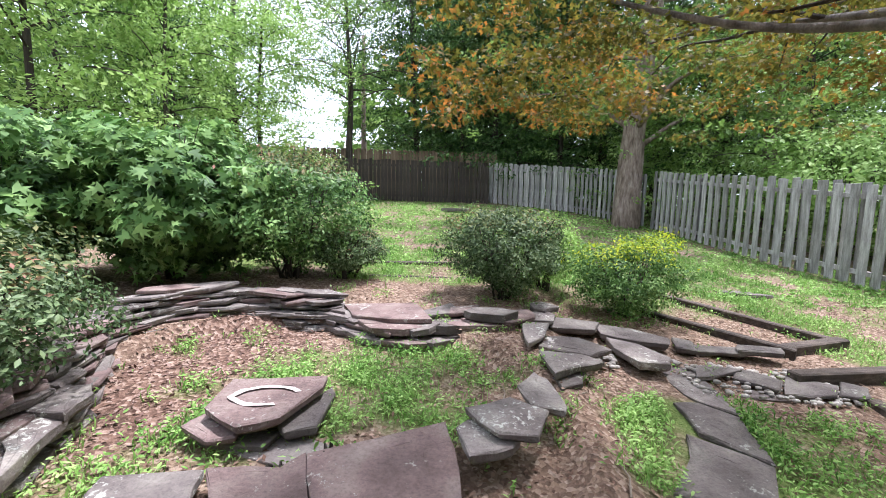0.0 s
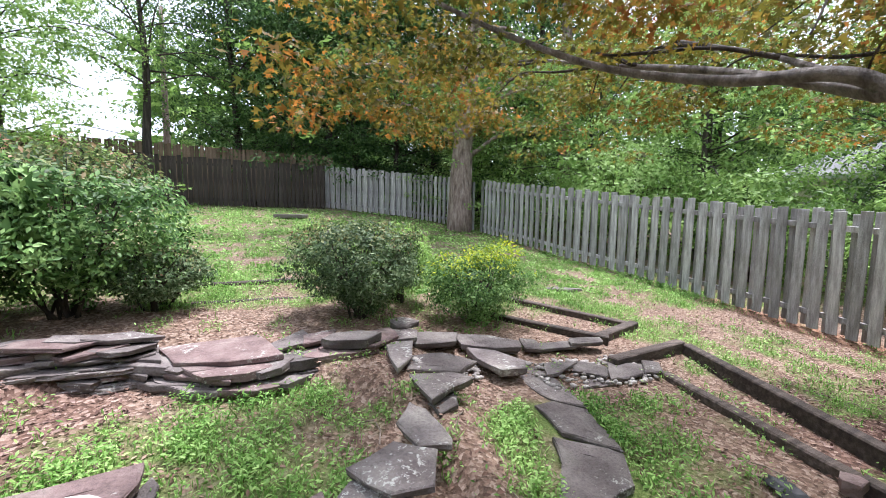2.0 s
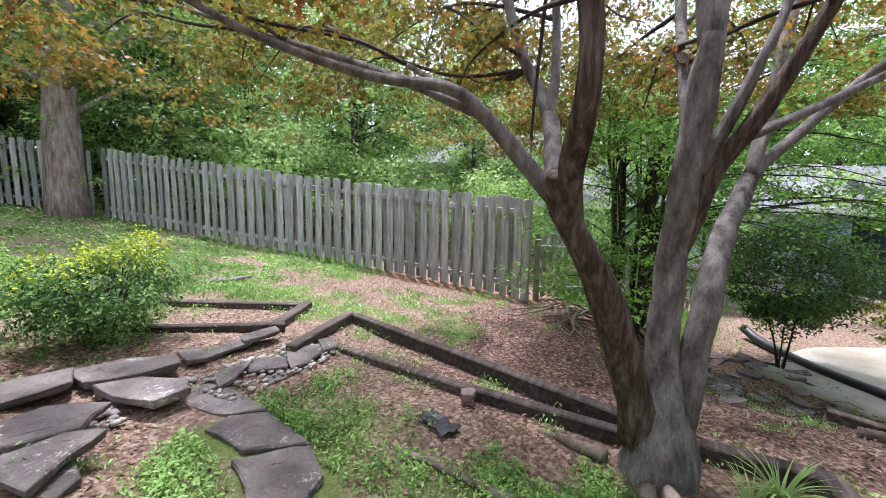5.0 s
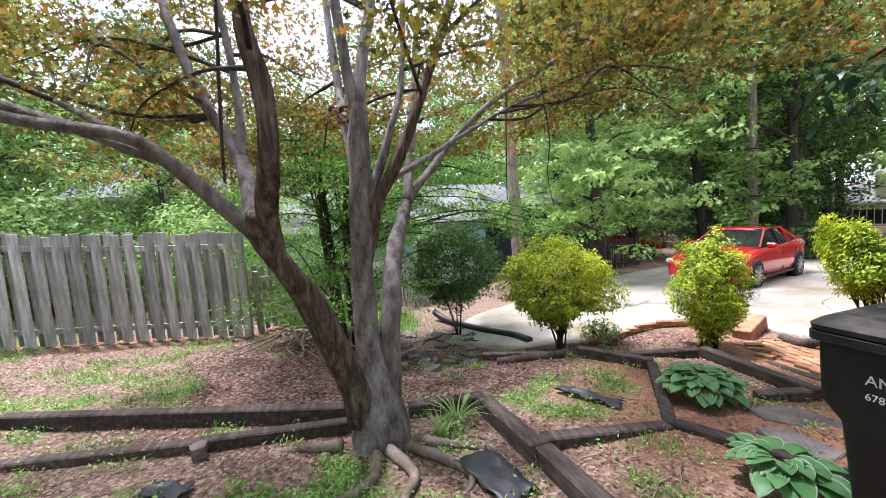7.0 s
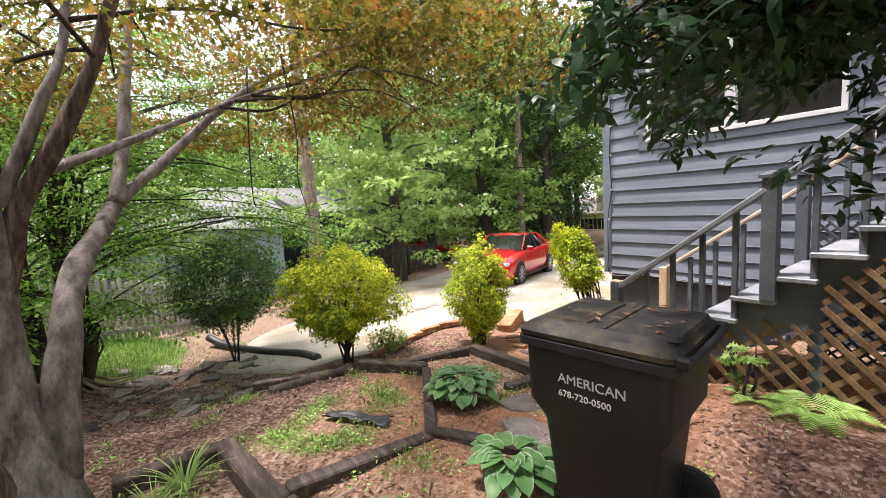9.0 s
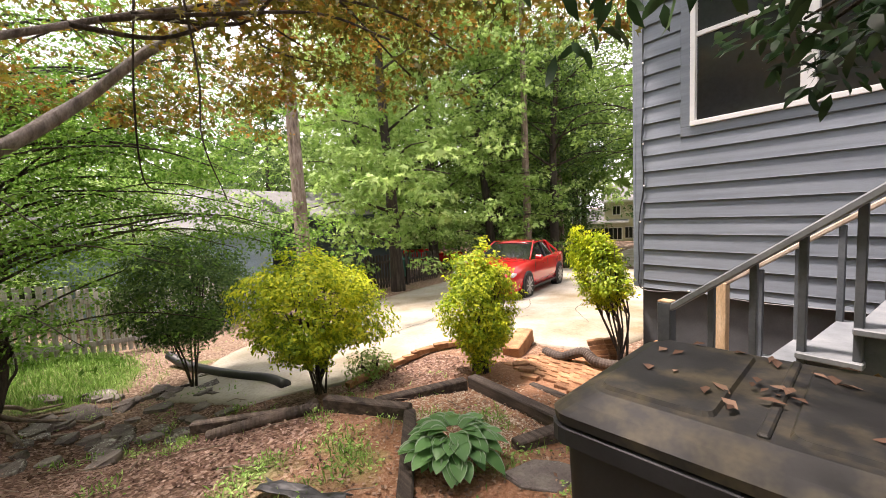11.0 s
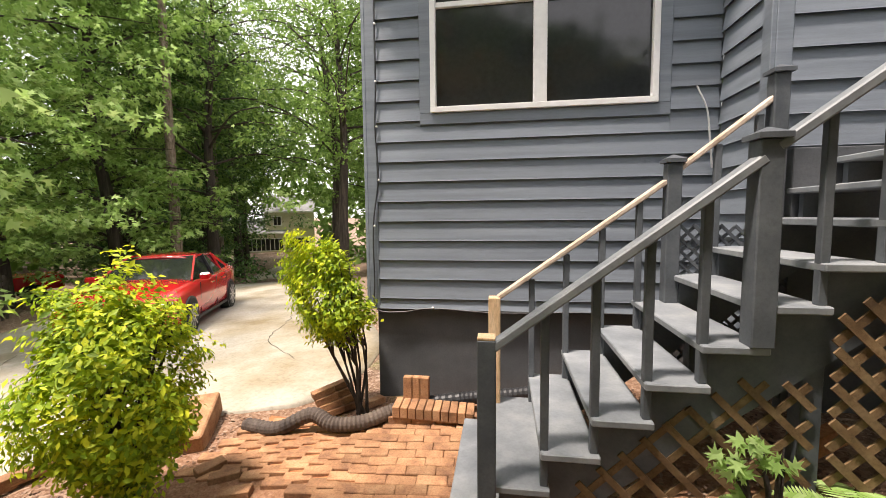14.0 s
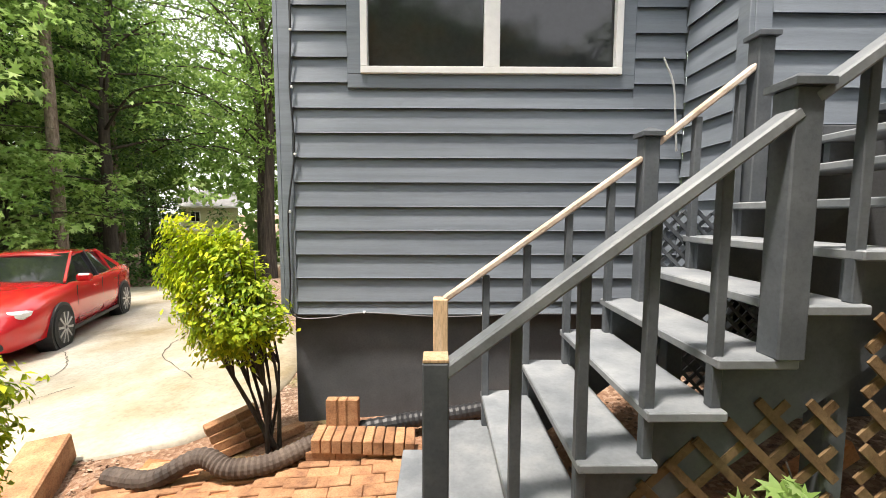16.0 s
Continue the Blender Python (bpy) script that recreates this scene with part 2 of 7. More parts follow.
# ---- building tools ----
def mesh_of(name, bm, material, smooth=False):
    me = bpy.data.meshes.new(name)
    bm.normal_update()
    bm.to_mesh(me)
    bm.free()
    me.materials.append(material)
    if smooth:
        me.polygons.foreach_set("use_smooth", [True] * len(me.polygons))
    return me


def part(name, bm, material, parent=None, label="", smooth=False):
    me = bm if isinstance(bm, bpy.types.Mesh) else mesh_of(name, bm, material, smooth)
    ob = new(name, me)
    if parent is not None:
        ob.parent = parent
    if label:
        ob["label"] = label
    return ob


def empty(name, m=None):
    e = new(name)
    e.empty_display_size = 0.1
    if m is not None:
        e.matrix_basis = m
    return e


def box_into(bm, cx, cy, cz, sx, sy, sz, m=None, bevel=0.0):
    r = bmesh.ops.create_cube(bm, size=1.0)
    vs = r["verts"]
    bmesh.ops.scale(bm, vec=(sx, sy, sz), verts=vs)
    bmesh.ops.translate(bm, vec=(cx, cy, cz), verts=vs)
    if m is not None:
        bmesh.ops.transform(bm, matrix=m, verts=vs)
    if bevel:
        es = list({e for v in vs for e in v.link_edges})
        bmesh.ops.bevel(bm, geom=es, offset=bevel, segments=1, affect="EDGES")
    return bm


def box(cx, cy, cz, sx, sy, sz, m=None, bevel=0.004):
    return box_into(bmesh.new(), cx, cy, cz, sx, sy, sz, m, bevel)


def beam(a, b, w, h, bevel=0.006):
    """A squared timber from a to b (centres of its ends), w wide, h high."""
    a, b = Vector(a), Vector(b)
    d = b - a
    x = d.normalized()
    y = Vector((0, 0, 1)).cross(x)
    y = y.normalized() if y.length > 1e-4 else Vector((0, 1, 0))
    z = x.cross(y)
    m = Matrix((x, y, z)).transposed().to_4x4()
    m.translation = (a + b) / 2
    return box(0, 0, 0, d.length, w, h, m, bevel)


def tube_into(bm, pts, radii, sides=8, rough=0.0, cap=True):
    """A tapered, slightly uneven round limb along pts."""
    pts = [Vector(p) for p in pts]
    rings, prev = [], None
    for i, p in enumerate(pts):
        d = (pts[min(i + 1, len(pts) - 1)] - pts[max(i - 1, 0)]).normalized()
        u = prev - d * prev.dot(d) if prev is not None else d.orthogonal()
        u.normalize()
        prev = u
        v = d.cross(u)
        ring = []
        for k in range(sides):
            a = 2 * math.pi * k / sides
            r = radii[i]
            if rough:
                r *= 1 + rough * noise.noise(Vector((math.cos(a) * 1.7, math.sin(a) * 1.7, p.z * 2.2 + p.x)) * 1.5)
            ring.append(bm.verts.new(p + u * math.cos(a) * r + v * math.sin(a) * r))
        rings.append(ring)
    for r0, r1 in zip(rings, rings[1:]):
        for k in range(sides):
            bm.faces.new((r0[k], r0[(k + 1) % sides], r1[(k + 1) % sides], r1[k]))
    if cap:
        bm.faces.new(rings[0][::-1])
        bm.faces.new(rings[-1])
    return bm


def smooth_path(pts, per=4):
    """Catmull-Rom points through pts."""
    p = [Vector(q) for q in pts]
    p = [2 * p[0] - p[1]] + p + [2 * p[-1] - p[-2]]
    out = []
    for i in range(1, len(p) - 2):
        for k in range(per):
            t = k / per
            out.append(0.5 * (2 * p[i] + (p[i + 1] - p[i - 1]) * t + (2 * p[i - 1] - 5 * p[i] + 4 * p[i + 1] - p[i + 2]) * t * t
                              + (3 * p[i] - p[i - 1] - 3 * p[i + 1] + p[i + 2]) * t ** 3))
    out.append(p[-2])
    return out


def limb_into(bm, pts, r0, r1, sides=8, rough=0.12, per=4):
    q = smooth_path(pts, per)
    n = len(q) - 1
    return tube_into(bm, q, [r0 + (r1 - r0) * (i / n) ** 0.8 for i in range(n + 1)], sides, rough)


LEAF = {
    "oval": (np.array([(0, 0, 0), (0.5, 0.24, 0.06), (1, 0, -0.05), (0.5, -0.24, 0.06)]), [(0, 1, 2), (0, 2, 3)]),
    "long": (np.array([(0, 0, 0), (0.35, 0.16, 0.04), (0.75, 0.12, 0.02), (1, 0, -0.12), (0.75, -0.12, 0.02), (0.35, -0.16, 0.04)]), [(0, 1, 5), (1, 2, 4, 5), (2, 3, 4)]),
    "star": (np.array([(0, 0, 0), (0.12, 0.5, 0.04), (0.35, 0.15, 0), (0.8, 0.42, -0.05), (0.62, 0.1, 0), (1.1, 0, -0.12),
                       (0.62, -0.1, 0), (0.8, -0.42, -0.05), (0.35, -0.15, 0), (0.12, -0.5, 0.04)]),
             [(0, 1, 2), (2, 3, 4), (4, 5, 6), (6, 7, 8), (8, 9, 0), (0, 2, 4, 6, 8)]),
    "blade": (np.array([(0, 0.03, 0), (0, -0.03, 0), (0.6, 0, 0.10), (1, 0, -0.05)]), [(0, 1, 2), (2, 1, 3)]),
}


def leaves(name, pos, normal, size, material, shape="oval", rng=None, spread=0.7, parent=None, droop=0.0):
    """One mesh of many separate blades at pos, facing about along normal."""
    rng = rng or np.random.default_rng(1)
    tv, tf = LEAF[shape]
    n = len(pos)
    nz = normal + rng.normal(0, spread, (n, 3))
    nz /= np.linalg.norm(nz, axis=1)[:, None] + 1e-9
    ax = rng.normal(0, 1, (n, 3))
    ax[:, 2] -= droop
    ax -= nz * (ax * nz).sum(1)[:, None]
    ax /= np.linalg.norm(ax, axis=1)[:, None] + 1e-9
    ay = np.cross(nz, ax)
    s = size * rng.uniform(0.6, 1.3, n)
    v = pos[:, None, :] + s[:, None, None] * (tv[None, :, 0:1] * ax[:, None, :] + tv[None, :, 1:2] * ay[:, None, :] + tv[None, :, 2:3] * nz[:, None, :])
    k = len(tv)
    loops = np.concatenate([np.array(f) for f in tf])
    lens = np.array([len(f) for f in tf])
    idx = (loops[None, :] + (np.arange(n) * k)[:, None]).ravel()
    tot = np.tile(lens, n)
    me = bpy.data.meshes.new(name)
    me.vertices.add(n * k)
    me.vertices.foreach_set("co", v.astype(np.float32).ravel())
    me.loops.add(len(idx))
    me.loops.foreach_set("vertex_index", idx.astype(np.int32))
    me.polygons.add(len(tot))
    me.polygons.foreach_set("loop_start", np.concatenate([[0], np.cumsum(tot)[:-1]]).astype(np.int32))
    me.update(calc_edges=True)
    me.materials.append(material)
    ob = new(name, me)
    if parent is not None:
        ob.parent = parent
    return ob


def clump_points(rng, centres, per, radius, flat=0.6):
    """Points in small clumps round the centres, with the direction away from each centre."""
    c = np.repeat(np.asarray(centres), per, axis=0)
    d = rng.normal(0, 1, c.shape)
    d /= np.linalg.norm(d, axis=1)[:, None]
    r = radius * rng.uniform(0.15, 1, len(c)) ** 0.6
    off = d * r[:, None]
    off[:, 2] *= flat
    return c + off, d * 0.6 + np.array([0, 0, 0.8])


def softplus(v, k):
    return k * math.log1p(math.exp(max(-60, min(60, v / k))))


def ease(a, b, v):
    t = max(0.0, min(1.0, (v - a) / (b - a)))
    return t * t * (3 - 2 * t)


def ground_z(x, y):
    """The lie of the land: the yard climbs to the back fence, and falls towards the driveway."""
    yard = 0.02 - 0.045 * softplus(x, 0.5) + 0.02 * softplus(-x, 0.5) + 0.1 * softplus(y - 3, 1.2)
    low = 0.02 - 0.07 * softplus(x - 0.5, 0.4) + 0.02 * softplus(-x, 0.5) - 0.04 * softplus(-y - 1, 0.5) + 0.03 * softplus(-y - 4, 0.5)
    w = ease(1.5, -1.0, y)
    z = yard * (1 - w) + low * w
    # terrace behind the curved dry-stone wall
    e = ((x + 1.2) / 1.75) ** 2 + ((y - 2.3) / 1.6) ** 2
    z += 0.13 * ease(0.95, 1.12, e) * ease(1.0, 0.55, x) * ease(1.2, 1.8, y) * ease(9.0, 4.5, y)
    # brick landing, and the bank down to the gravel washout below the maple
    z -= 0.08 * ease(2.2, 1.0, math.hypot(x - 3.0, y + 4.7))
    z -= 0.16 * ease(2.4, 0.6, math.hypot((x - 6.2) / 1.2, y + 0.2))
    z += 0.15 * ease(1.7, 0.9, x) * ease(-2.6, -3.6, y)
    z -= 0.25 * ease(3.8, 5.8, x) * ease(1.2, -0.8, y) * ease(-4.6, -2.8, y)
    z -= 0.12 * softplus(-y - 15, 2.0)
    if max(abs(x), abs(y)) > 24:
        z *= 24 / max(abs(x), abs(y))
    return z

# ---- ground: one sheet to the horizon ----
def lawn(x, y):
    """How green the ground is, 0 to 1."""
    v = 0.25
    v = max(v, 0.62 * ease(4.6, 5.6, y) * ease(-9, -4, x))
    v = max(v, 0.58 * ease(1.35, 0.6, math.hypot((x + 0.7) / 1.3, (y - 2.7) / 1.1)))
    v = max(v, 0.6 * ease(1.2, 0.5, math.hypot((x - 1.6) / 1.0, (y - 1.9) / 1.6)))
    v = max(v, 0.55 * ease(1.2, 0.5, math.hypot((x - 4.6) / 1.6, (y - 3.6) / 2.0)))
    v = max(v, 1.0 * ease(1.2, 0.8, math.hypot((x - 8.6) / 1.8, (y - 0.9) / 1.5)))
    v = max(v, 0.58 * ease(1.15, 0.6, math.hypot((x - 3.0) / 0.75, (y + 1.5) / 0.85)))
    v = max(v, 0.6 * ease(1.2, 0.6, math.hypot((x - 3.2) / 0.6, (y + 3.1) / 0.5)))
    v = max(v, 0.6 * ease(1.2, 0.5, math.hypot((x - 1.9) / 0.8, (y - 0.6) / 0.9)))
    v *= 1 - 0.8 * ease(1.4, 0.6, math.hypot((x - 5.2) / 1.7, (y - 1.0) / 1.3))
    v *= 1 - 0.9 * ease(1.3, 0.9, math.hypot((x - 4.3) / 1.2, (y + 3.9) / 1.0))
    v *= 1 - 0.75 * ease(-2.6, -3.4, y) * ease(1.6, 0.8, x)
    return v * ease(-40, -20, y)


def clay(x, y):
    v = ease(2.6, 1.0, math.hypot((x - 2.4) / 1.4, (y + 3.6) / 1.2))
    v = max(v, 0.6 * ease(1.5, 0.6, math.hypot((x - 4.4) / 1.1, (y + 3.8) / 1.0)))
    return max(v, 0.7 * ease(0.5, 0.15, abs(x - 6.9 + 0.04 * (y - 2))) * ease(9, 6, y) * ease(1.0, 2.0, y))


def mulch(x, y):
    """Dark, damp red-brown mulch: below the maple, inside the curved wall and under the porch trees."""
    v = ease(1.3, 0.75, math.hypot((x - 4.9) / 2.1, (y - 1.0) / 2.0))
    v = max(v, 0.9 * ease(1.3, 0.8, math.hypot((x - 5.0) / 1.6, (y + 1.3) / 0.9)))
    v = max(v, 0.8 * ease(1.2, 0.8, math.hypot((x - 4.7) / 0.6, (y + 3.4) / 0.8)))
    v = max(v, 0.8 * ease(1.25, 0.8, math.hypot((x + 2.0) / 0.7, (y - 2.9) / 1.1)))
    v = max(v, 0.7 * ease(1.2, 0.7, math.hypot((x + 0.2) / 1.1, (y + 3.2) / 0.8)))
    return v * (1 - 0.6 * lawn(x, y) ** 2)


def axis(lo, hi, step, far):
    a = list(np.arange(lo, hi + 1e-6, step))
    d, left, right = step, lo, hi
    while right < far:
        d *= 1.25
        right, left = right + d, left - d
        a = [left] + a + [right]
    return a


gx, gy = axis(-5.0, 9.6, 0.11, 900), axis(-8.0, 9.0, 0.11, 900)
verts, cover = [], []
for y in gy:
    for x in gx:
        z = ground_z(x, y)
        if abs(x) < 12 and abs(y) < 14:
            z += 0.02 * noise.noise((x * 1.3, y * 1.3, 0)) + 0.012 * noise.noise((x * 5, y * 5, 3))
        verts.append((x, y, z))
        k = noise.noise((x * 0.9, y * 0.9, 7)) * 0.3 + noise.noise((x * 2.7, y * 2.7, 4)) * 0.35
        cover.append((max(0, min(1, lawn(x, y) + k)), max(0, min(1, clay(x, y) + 0.4 * k)), max(0, min(1, mulch(x, y) + 0.5 * k)), 1.0))
nx = len(gx)
faces = [(j * nx + i, j * nx + i + 1, (j + 1) * nx + i + 1, (j + 1) * nx + i) for j in range(len(gy) - 1) for i in range(nx - 1)]
me = bpy.data.meshes.new("ground")
me.from_pydata(verts, [], faces)
me.polygons.foreach_set("use_smooth", [True] * len(faces))
at = me.color_attributes.new("cover", "FLOAT_COLOR", "POINT")
at.data.foreach_set("color", np.array(cover, dtype=np.float32).ravel())


def ground_mat():
    m, n, l, p = base_mat("yard_soil", 0.95, 0, 0.2)
    geo = n.new("ShaderNodeNewGeometry")
    pos = geo.outputs["Position"]
    a = n.new("ShaderNodeVertexColor")
    a.layer_name = "cover"
    sep = n.new("ShaderNodeSeparateColor")
    l.new(a.outputs[0], sep.inputs[0])
    chips = n.new("ShaderNodeTexVoronoi")
    chips.inputs["Scale"].default_value = 38
    l.new(pos, chips.inputs["Vector"])
    n2 = noise_tex(n, l, 55, 5, 0.7, pos)
    n1 = noise_tex(n, l, 2.6, 6, 0.65, pos)
    litter = ramp(n, [(0.0, (0.08, 0.045, 0.032)), (0.35, (0.17, 0.105, 0.075)), (0.65, (0.26, 0.175, 0.125)), (1.0, (0.44, 0.34, 0.27))])
    sc = n.new("ShaderNodeSeparateColor")
    l.new(chips.outputs["Color"], sc.inputs[0])
    l.new(sc.outputs[0], litter.inputs[0])
    soil = ramp(n, [(0.3, (0.10, 0.07, 0.05)), (0.7, (0.25, 0.19, 0.14))])
    l.new(n2.outputs[0], soil.inputs[0])
    mx0 = n.new("ShaderNodeMixRGB")
    mx0.inputs[0].default_value = 0.65
    l.new(soil.outputs[0], mx0.inputs[1])
    l.new(litter.outputs[0], mx0.inputs[2])
    cl = ramp(n, [(0.3, (0.24, 0.10, 0.05)), (0.7, (0.38, 0.20, 0.11))])
    l.new(n2.outputs[0], cl.inputs[0])
    mx1 = n.new("ShaderNodeMixRGB")
    mc = n.new("ShaderNodeMath")
    mc.operation = "MULTIPLY"
    mc.inputs[1].default_value = 0.75
    l.new(sep.outputs[1], mc.inputs[0])
    l.new(mc.outputs[0], mx1.inputs[0])
    l.new(mx0.outputs[0], mx1.inputs[1])
    l.new(cl.outputs[0], mx1.inputs[2])
    dk = ramp(n, [(0.0, (0.055, 0.03, 0.022)), (0.4, (0.13, 0.072, 0.053)), (0.75, (0.21, 0.13, 0.10)), (1.0, (0.36, 0.26, 0.21))])
    l.new(sc.outputs[0], dk.inputs[0])
    mxd = n.new("ShaderNodeMixRGB")
    l.new(sep.outputs[2], mxd.inputs[0])
    l.new(mx1.outputs[0], mxd.inputs[1])
    l.new(dk.outputs[0], mxd.inputs[2])
    gr = ramp(n, [(0.25, (0.06, 0.075, 0.025)), (0.5, (0.12, 0.17, 0.045)), (0.75, (0.24, 0.26, 0.10))])
    l.new(n2.outputs[0], gr.inputs[0])
    add = n.new("ShaderNodeMath")
    l.new(sep.outputs[0], add.inputs[0])
    l.new(n1.outputs[0], add.inputs[1])
    mask = ramp(n, [(0.86, (0, 0, 0)), (1.12, (1, 1, 1))])
    half = n.new("ShaderNodeMath")
    half.operation = "MULTIPLY"
    half.inputs[1].default_value = 0.8
    l.new(add.outputs[0], half.inputs[0])
    mask.color_ramp.elements[0].position, mask.color_ramp.elements[1].position = 0.72, 1.08
    l.new(half.outputs[0], mask.inputs[0])
    mx2 = n.new("ShaderNodeMixRGB")
    l.new(mask.outputs[0], mx2.inputs[0])
    l.new(mxd.outputs[0], mx2.inputs[1])
    l.new(gr.outputs[0], mx2.inputs[2])
    l.new(mx2.outputs[0], p.inputs["Base Color"])
    b = n.new("ShaderNodeBump")
    b.inputs["Strength"].default_value, b.inputs["Distance"].default_value = 0.7, 0.02
    h = n.new("ShaderNodeMath")
    l.new(n2.outputs[0], h.inputs[0])
    l.new(chips.outputs["Distance"], h.inputs[1])
    l.new(h.outputs[0], b.inputs["Height"])
    l.new(b.outputs[0], p.inputs["Normal"])
    return m


me.materials.append(ground_mat())
tagged(new("ground", me), "sloping yard of leaf litter, red clay and patchy weeds", "ground", kind="structure")

# ---- concrete driveway ----
def strip(name, left, right, rows, cols, lift, material):
    def resample(pts, n):
        q = smooth_path([(x, y, 0) for x, y in pts], 8)
        d = [0]
        for a, b in zip(q, q[1:]):
            d.append(d[-1] + (b - a).length)
        out = []
        for i in range(n):
            s, k = d[-1] * i / (n - 1), 0
            while k < len(d) - 2 and d[k + 1] < s:
                k += 1
            out.append(q[k].lerp(q[k + 1], (s - d[k]) / (d[k + 1] - d[k])))
        return out
    a, b = resample(left, rows), resample(right, rows)
    bm = bmesh.new()
    grid = []
    for p, q in zip(a, b):
        line = []
        for j in range(cols):
            c = p.lerp(q, j / (cols - 1))
            line.append(bm.verts.new((c.x, c.y, ground_z(c.x, c.y) + lift + 0.008 * noise.noise((c.x, c.y, 1)))))
        grid.append(line)
    top = [bm.faces.new((grid[i][j], grid[i][j + 1], grid[i + 1][j + 1], grid[i + 1][j])) for i in range(rows - 1) for j in range(cols - 1)]
    bmesh.ops.recalc_face_normals(bm, faces=top)
    ret = bmesh.ops.extrude_face_region(bm, geom=top)
    bmesh.ops.translate(bm, vec=(0, 0, -0.12), verts=[v for v in ret["geom"] if isinstance(v, bmesh.types.BMVert)])
    bmesh.ops.recalc_face_normals(bm, faces=bm.faces[:])
    return part(name, bm, material, None, "", True)


drive = strip("driveway", [(7.0, -0.9), (9.2, -2.6), (10.8, -6.0), (13.2, -11), (16, -18), (20, -30), (24, -44)],
              [(5.75, -1.75), (5.35, -2.9), (5.3, -4.2), (4.65, -5.15), (3.6, -5.75), (3.6, -7.5), (6.0, -12), (10.5, -22), (17, -44)], 130, 34, 0.03, M_CONCRETE)
tagged(drive, "pale concrete driveway with ochre stains and cracks", "driveway", kind="structure")

# ---- the gray house ----
WALL_Y, CORNER_X, INNER_X, JOG_Y = -5.70, 3.10, 0.10, -5.08
SILL_Z, EXPOSE = 0.52, 0.180


def clapboards(wall, a, b, z0, z1, normal, openings=(), expose=EXPOSE, material=M_SIDING, first=0.0):
    """Lapped boards from a to b (plan points), each one a wedge that leans out at its lower edge."""
    a, b = Vector((*a, 0)), Vector((*b, 0))
    d = (b - a).normalized()
    nrm = Vector((*normal, 0))
    L = (b - a).length
    z = z0
    while z < z1 - 1e-3:
        zt = min(z + (first if first and z == z0 else expose), z1)
        spans, pieces = [(0.0, L)], []
        for o0, o1, oz0, oz1 in openings:
            if zt > oz0 + 0.01 and z < oz1 - 0.01:
                if z < oz0 - 0.02:
                    pieces.append((o0, o1, oz0))
                cut = []
                for s0, s1 in spans:
                    if o0 > s0:
                        cut.append((s0, min(s1, o0)))
                    if o1 < s1:
                        cut.append((max(s0, o1), s1))
                spans = cut
        for s0, s1, zu in [(s0, s1, zt) for s0, s1 in spans] + pieces:
            if s1 - s0 < 0.03:
                continue
            bm = bmesh.new()
            q = []
            for s in (s0, s1):
                base = a + d * s
                q.append([bm.verts.new(base + nrm * o + Vector((0, 0, h))) for o, h in ((0.0, z + 0.02), (0.034, z), (0.032, z + 0.004), (0.010, zu), (0.0, zu + (0.015 if zu == zt else 0.0)))])
            for k in range(5):
                bm.faces.new((q[0][k], q[0][(k + 1) % 5], q[1][(k + 1) % 5], q[1][k]))
            bm.faces.new(q[0][::-1])
            bm.faces.new(q[1])
            bmesh.ops.recalc_face_normals(bm, faces=bm.faces[:])
            part("siding_board", bm, material, wall)
        z = zt


TOP_Z = 5.6
# back wall with the double window
wall = part("wall_back", box_into(bmesh.new(), (CORNER_X + INNER_X) / 2, WALL_Y - 0.1, (SILL_Z + 2.3) / 2, CORNER_X - INNER_X, 0.2, 2.3 - SILL_Z), M_SIDING)
WX0, WX1, WZ0, WZ1 = 0.60, 2.50, 2.30, 4.05
wall.data = mesh_of("wall_back", box_into(box_into(box_into(box(
    (CORNER_X + INNER_X) / 2, WALL_Y - 0.1, (SILL_Z + WZ0) / 2, CORNER_X - INNER_X, 0.2, WZ0 - SILL_Z, None, 0),
    (WX1 + CORNER_X) / 2, WALL_Y - 0.1, (WZ0 + TOP_Z) / 2, CORNER_X - WX1, 0.2, TOP_Z - WZ0),
    (INNER_X + WX0) / 2, WALL_Y - 0.1, (WZ0 + TOP_Z) / 2, WX0 - INNER_X, 0.2, TOP_Z - WZ0),
    (WX0 + WX1) / 2, WALL_Y - 0.1, (WZ1 + TOP_Z) / 2, WX1 - WX0, 0.2, TOP_Z - WZ1), M_SIDING)
tagged(wall, "slate gray lap siding wall of the house", "wall", kind="structure")
clapboards(wall, (CORNER_X - 0.09, WALL_Y), (INNER_X + 0.03, WALL_Y), SILL_Z, TOP_Z, (0, 1),
           [(CORNER_X - 0.09 - WX1 - 0.1, CORNER_X - 0.09 - WX0 + 0.1, WZ0 - 0.1, WZ1 + 0.1)], first=0.10)
part("corner_board", box(CORNER_X - 0.045, WALL_Y + 0.016, (SILL_Z + TOP_Z) / 2, 0.09, 0.032, TOP_Z - SILL_Z), M_SIDING, wall)
part("corner_board", box(CORNER_X + 0.016, WALL_Y - 0.04, (SILL_Z + TOP_Z) / 2, 0.032, 0.144, TOP_Z - SILL_Z), M_SIDING, wall)
for cx, cz, sx, sz in (((WX0 + WX1) / 2, WZ0 - 0.05, WX1 - WX0 + 0.2, 0.1), ((WX0 + WX1) / 2, WZ1 + 0.05, WX1 - WX0 + 0.2, 0.1),
                       (WX0 - 0.05, (WZ0 + WZ1) / 2, 0.1, WZ1 - WZ0), (WX1 + 0.05, (WZ0 + WZ1) / 2, 0.1, WZ1 - WZ0)):
    part("window_trim", box(cx, WALL_Y + 0.017, cz, sx, 0.034, sz), M_SIDING, wall)
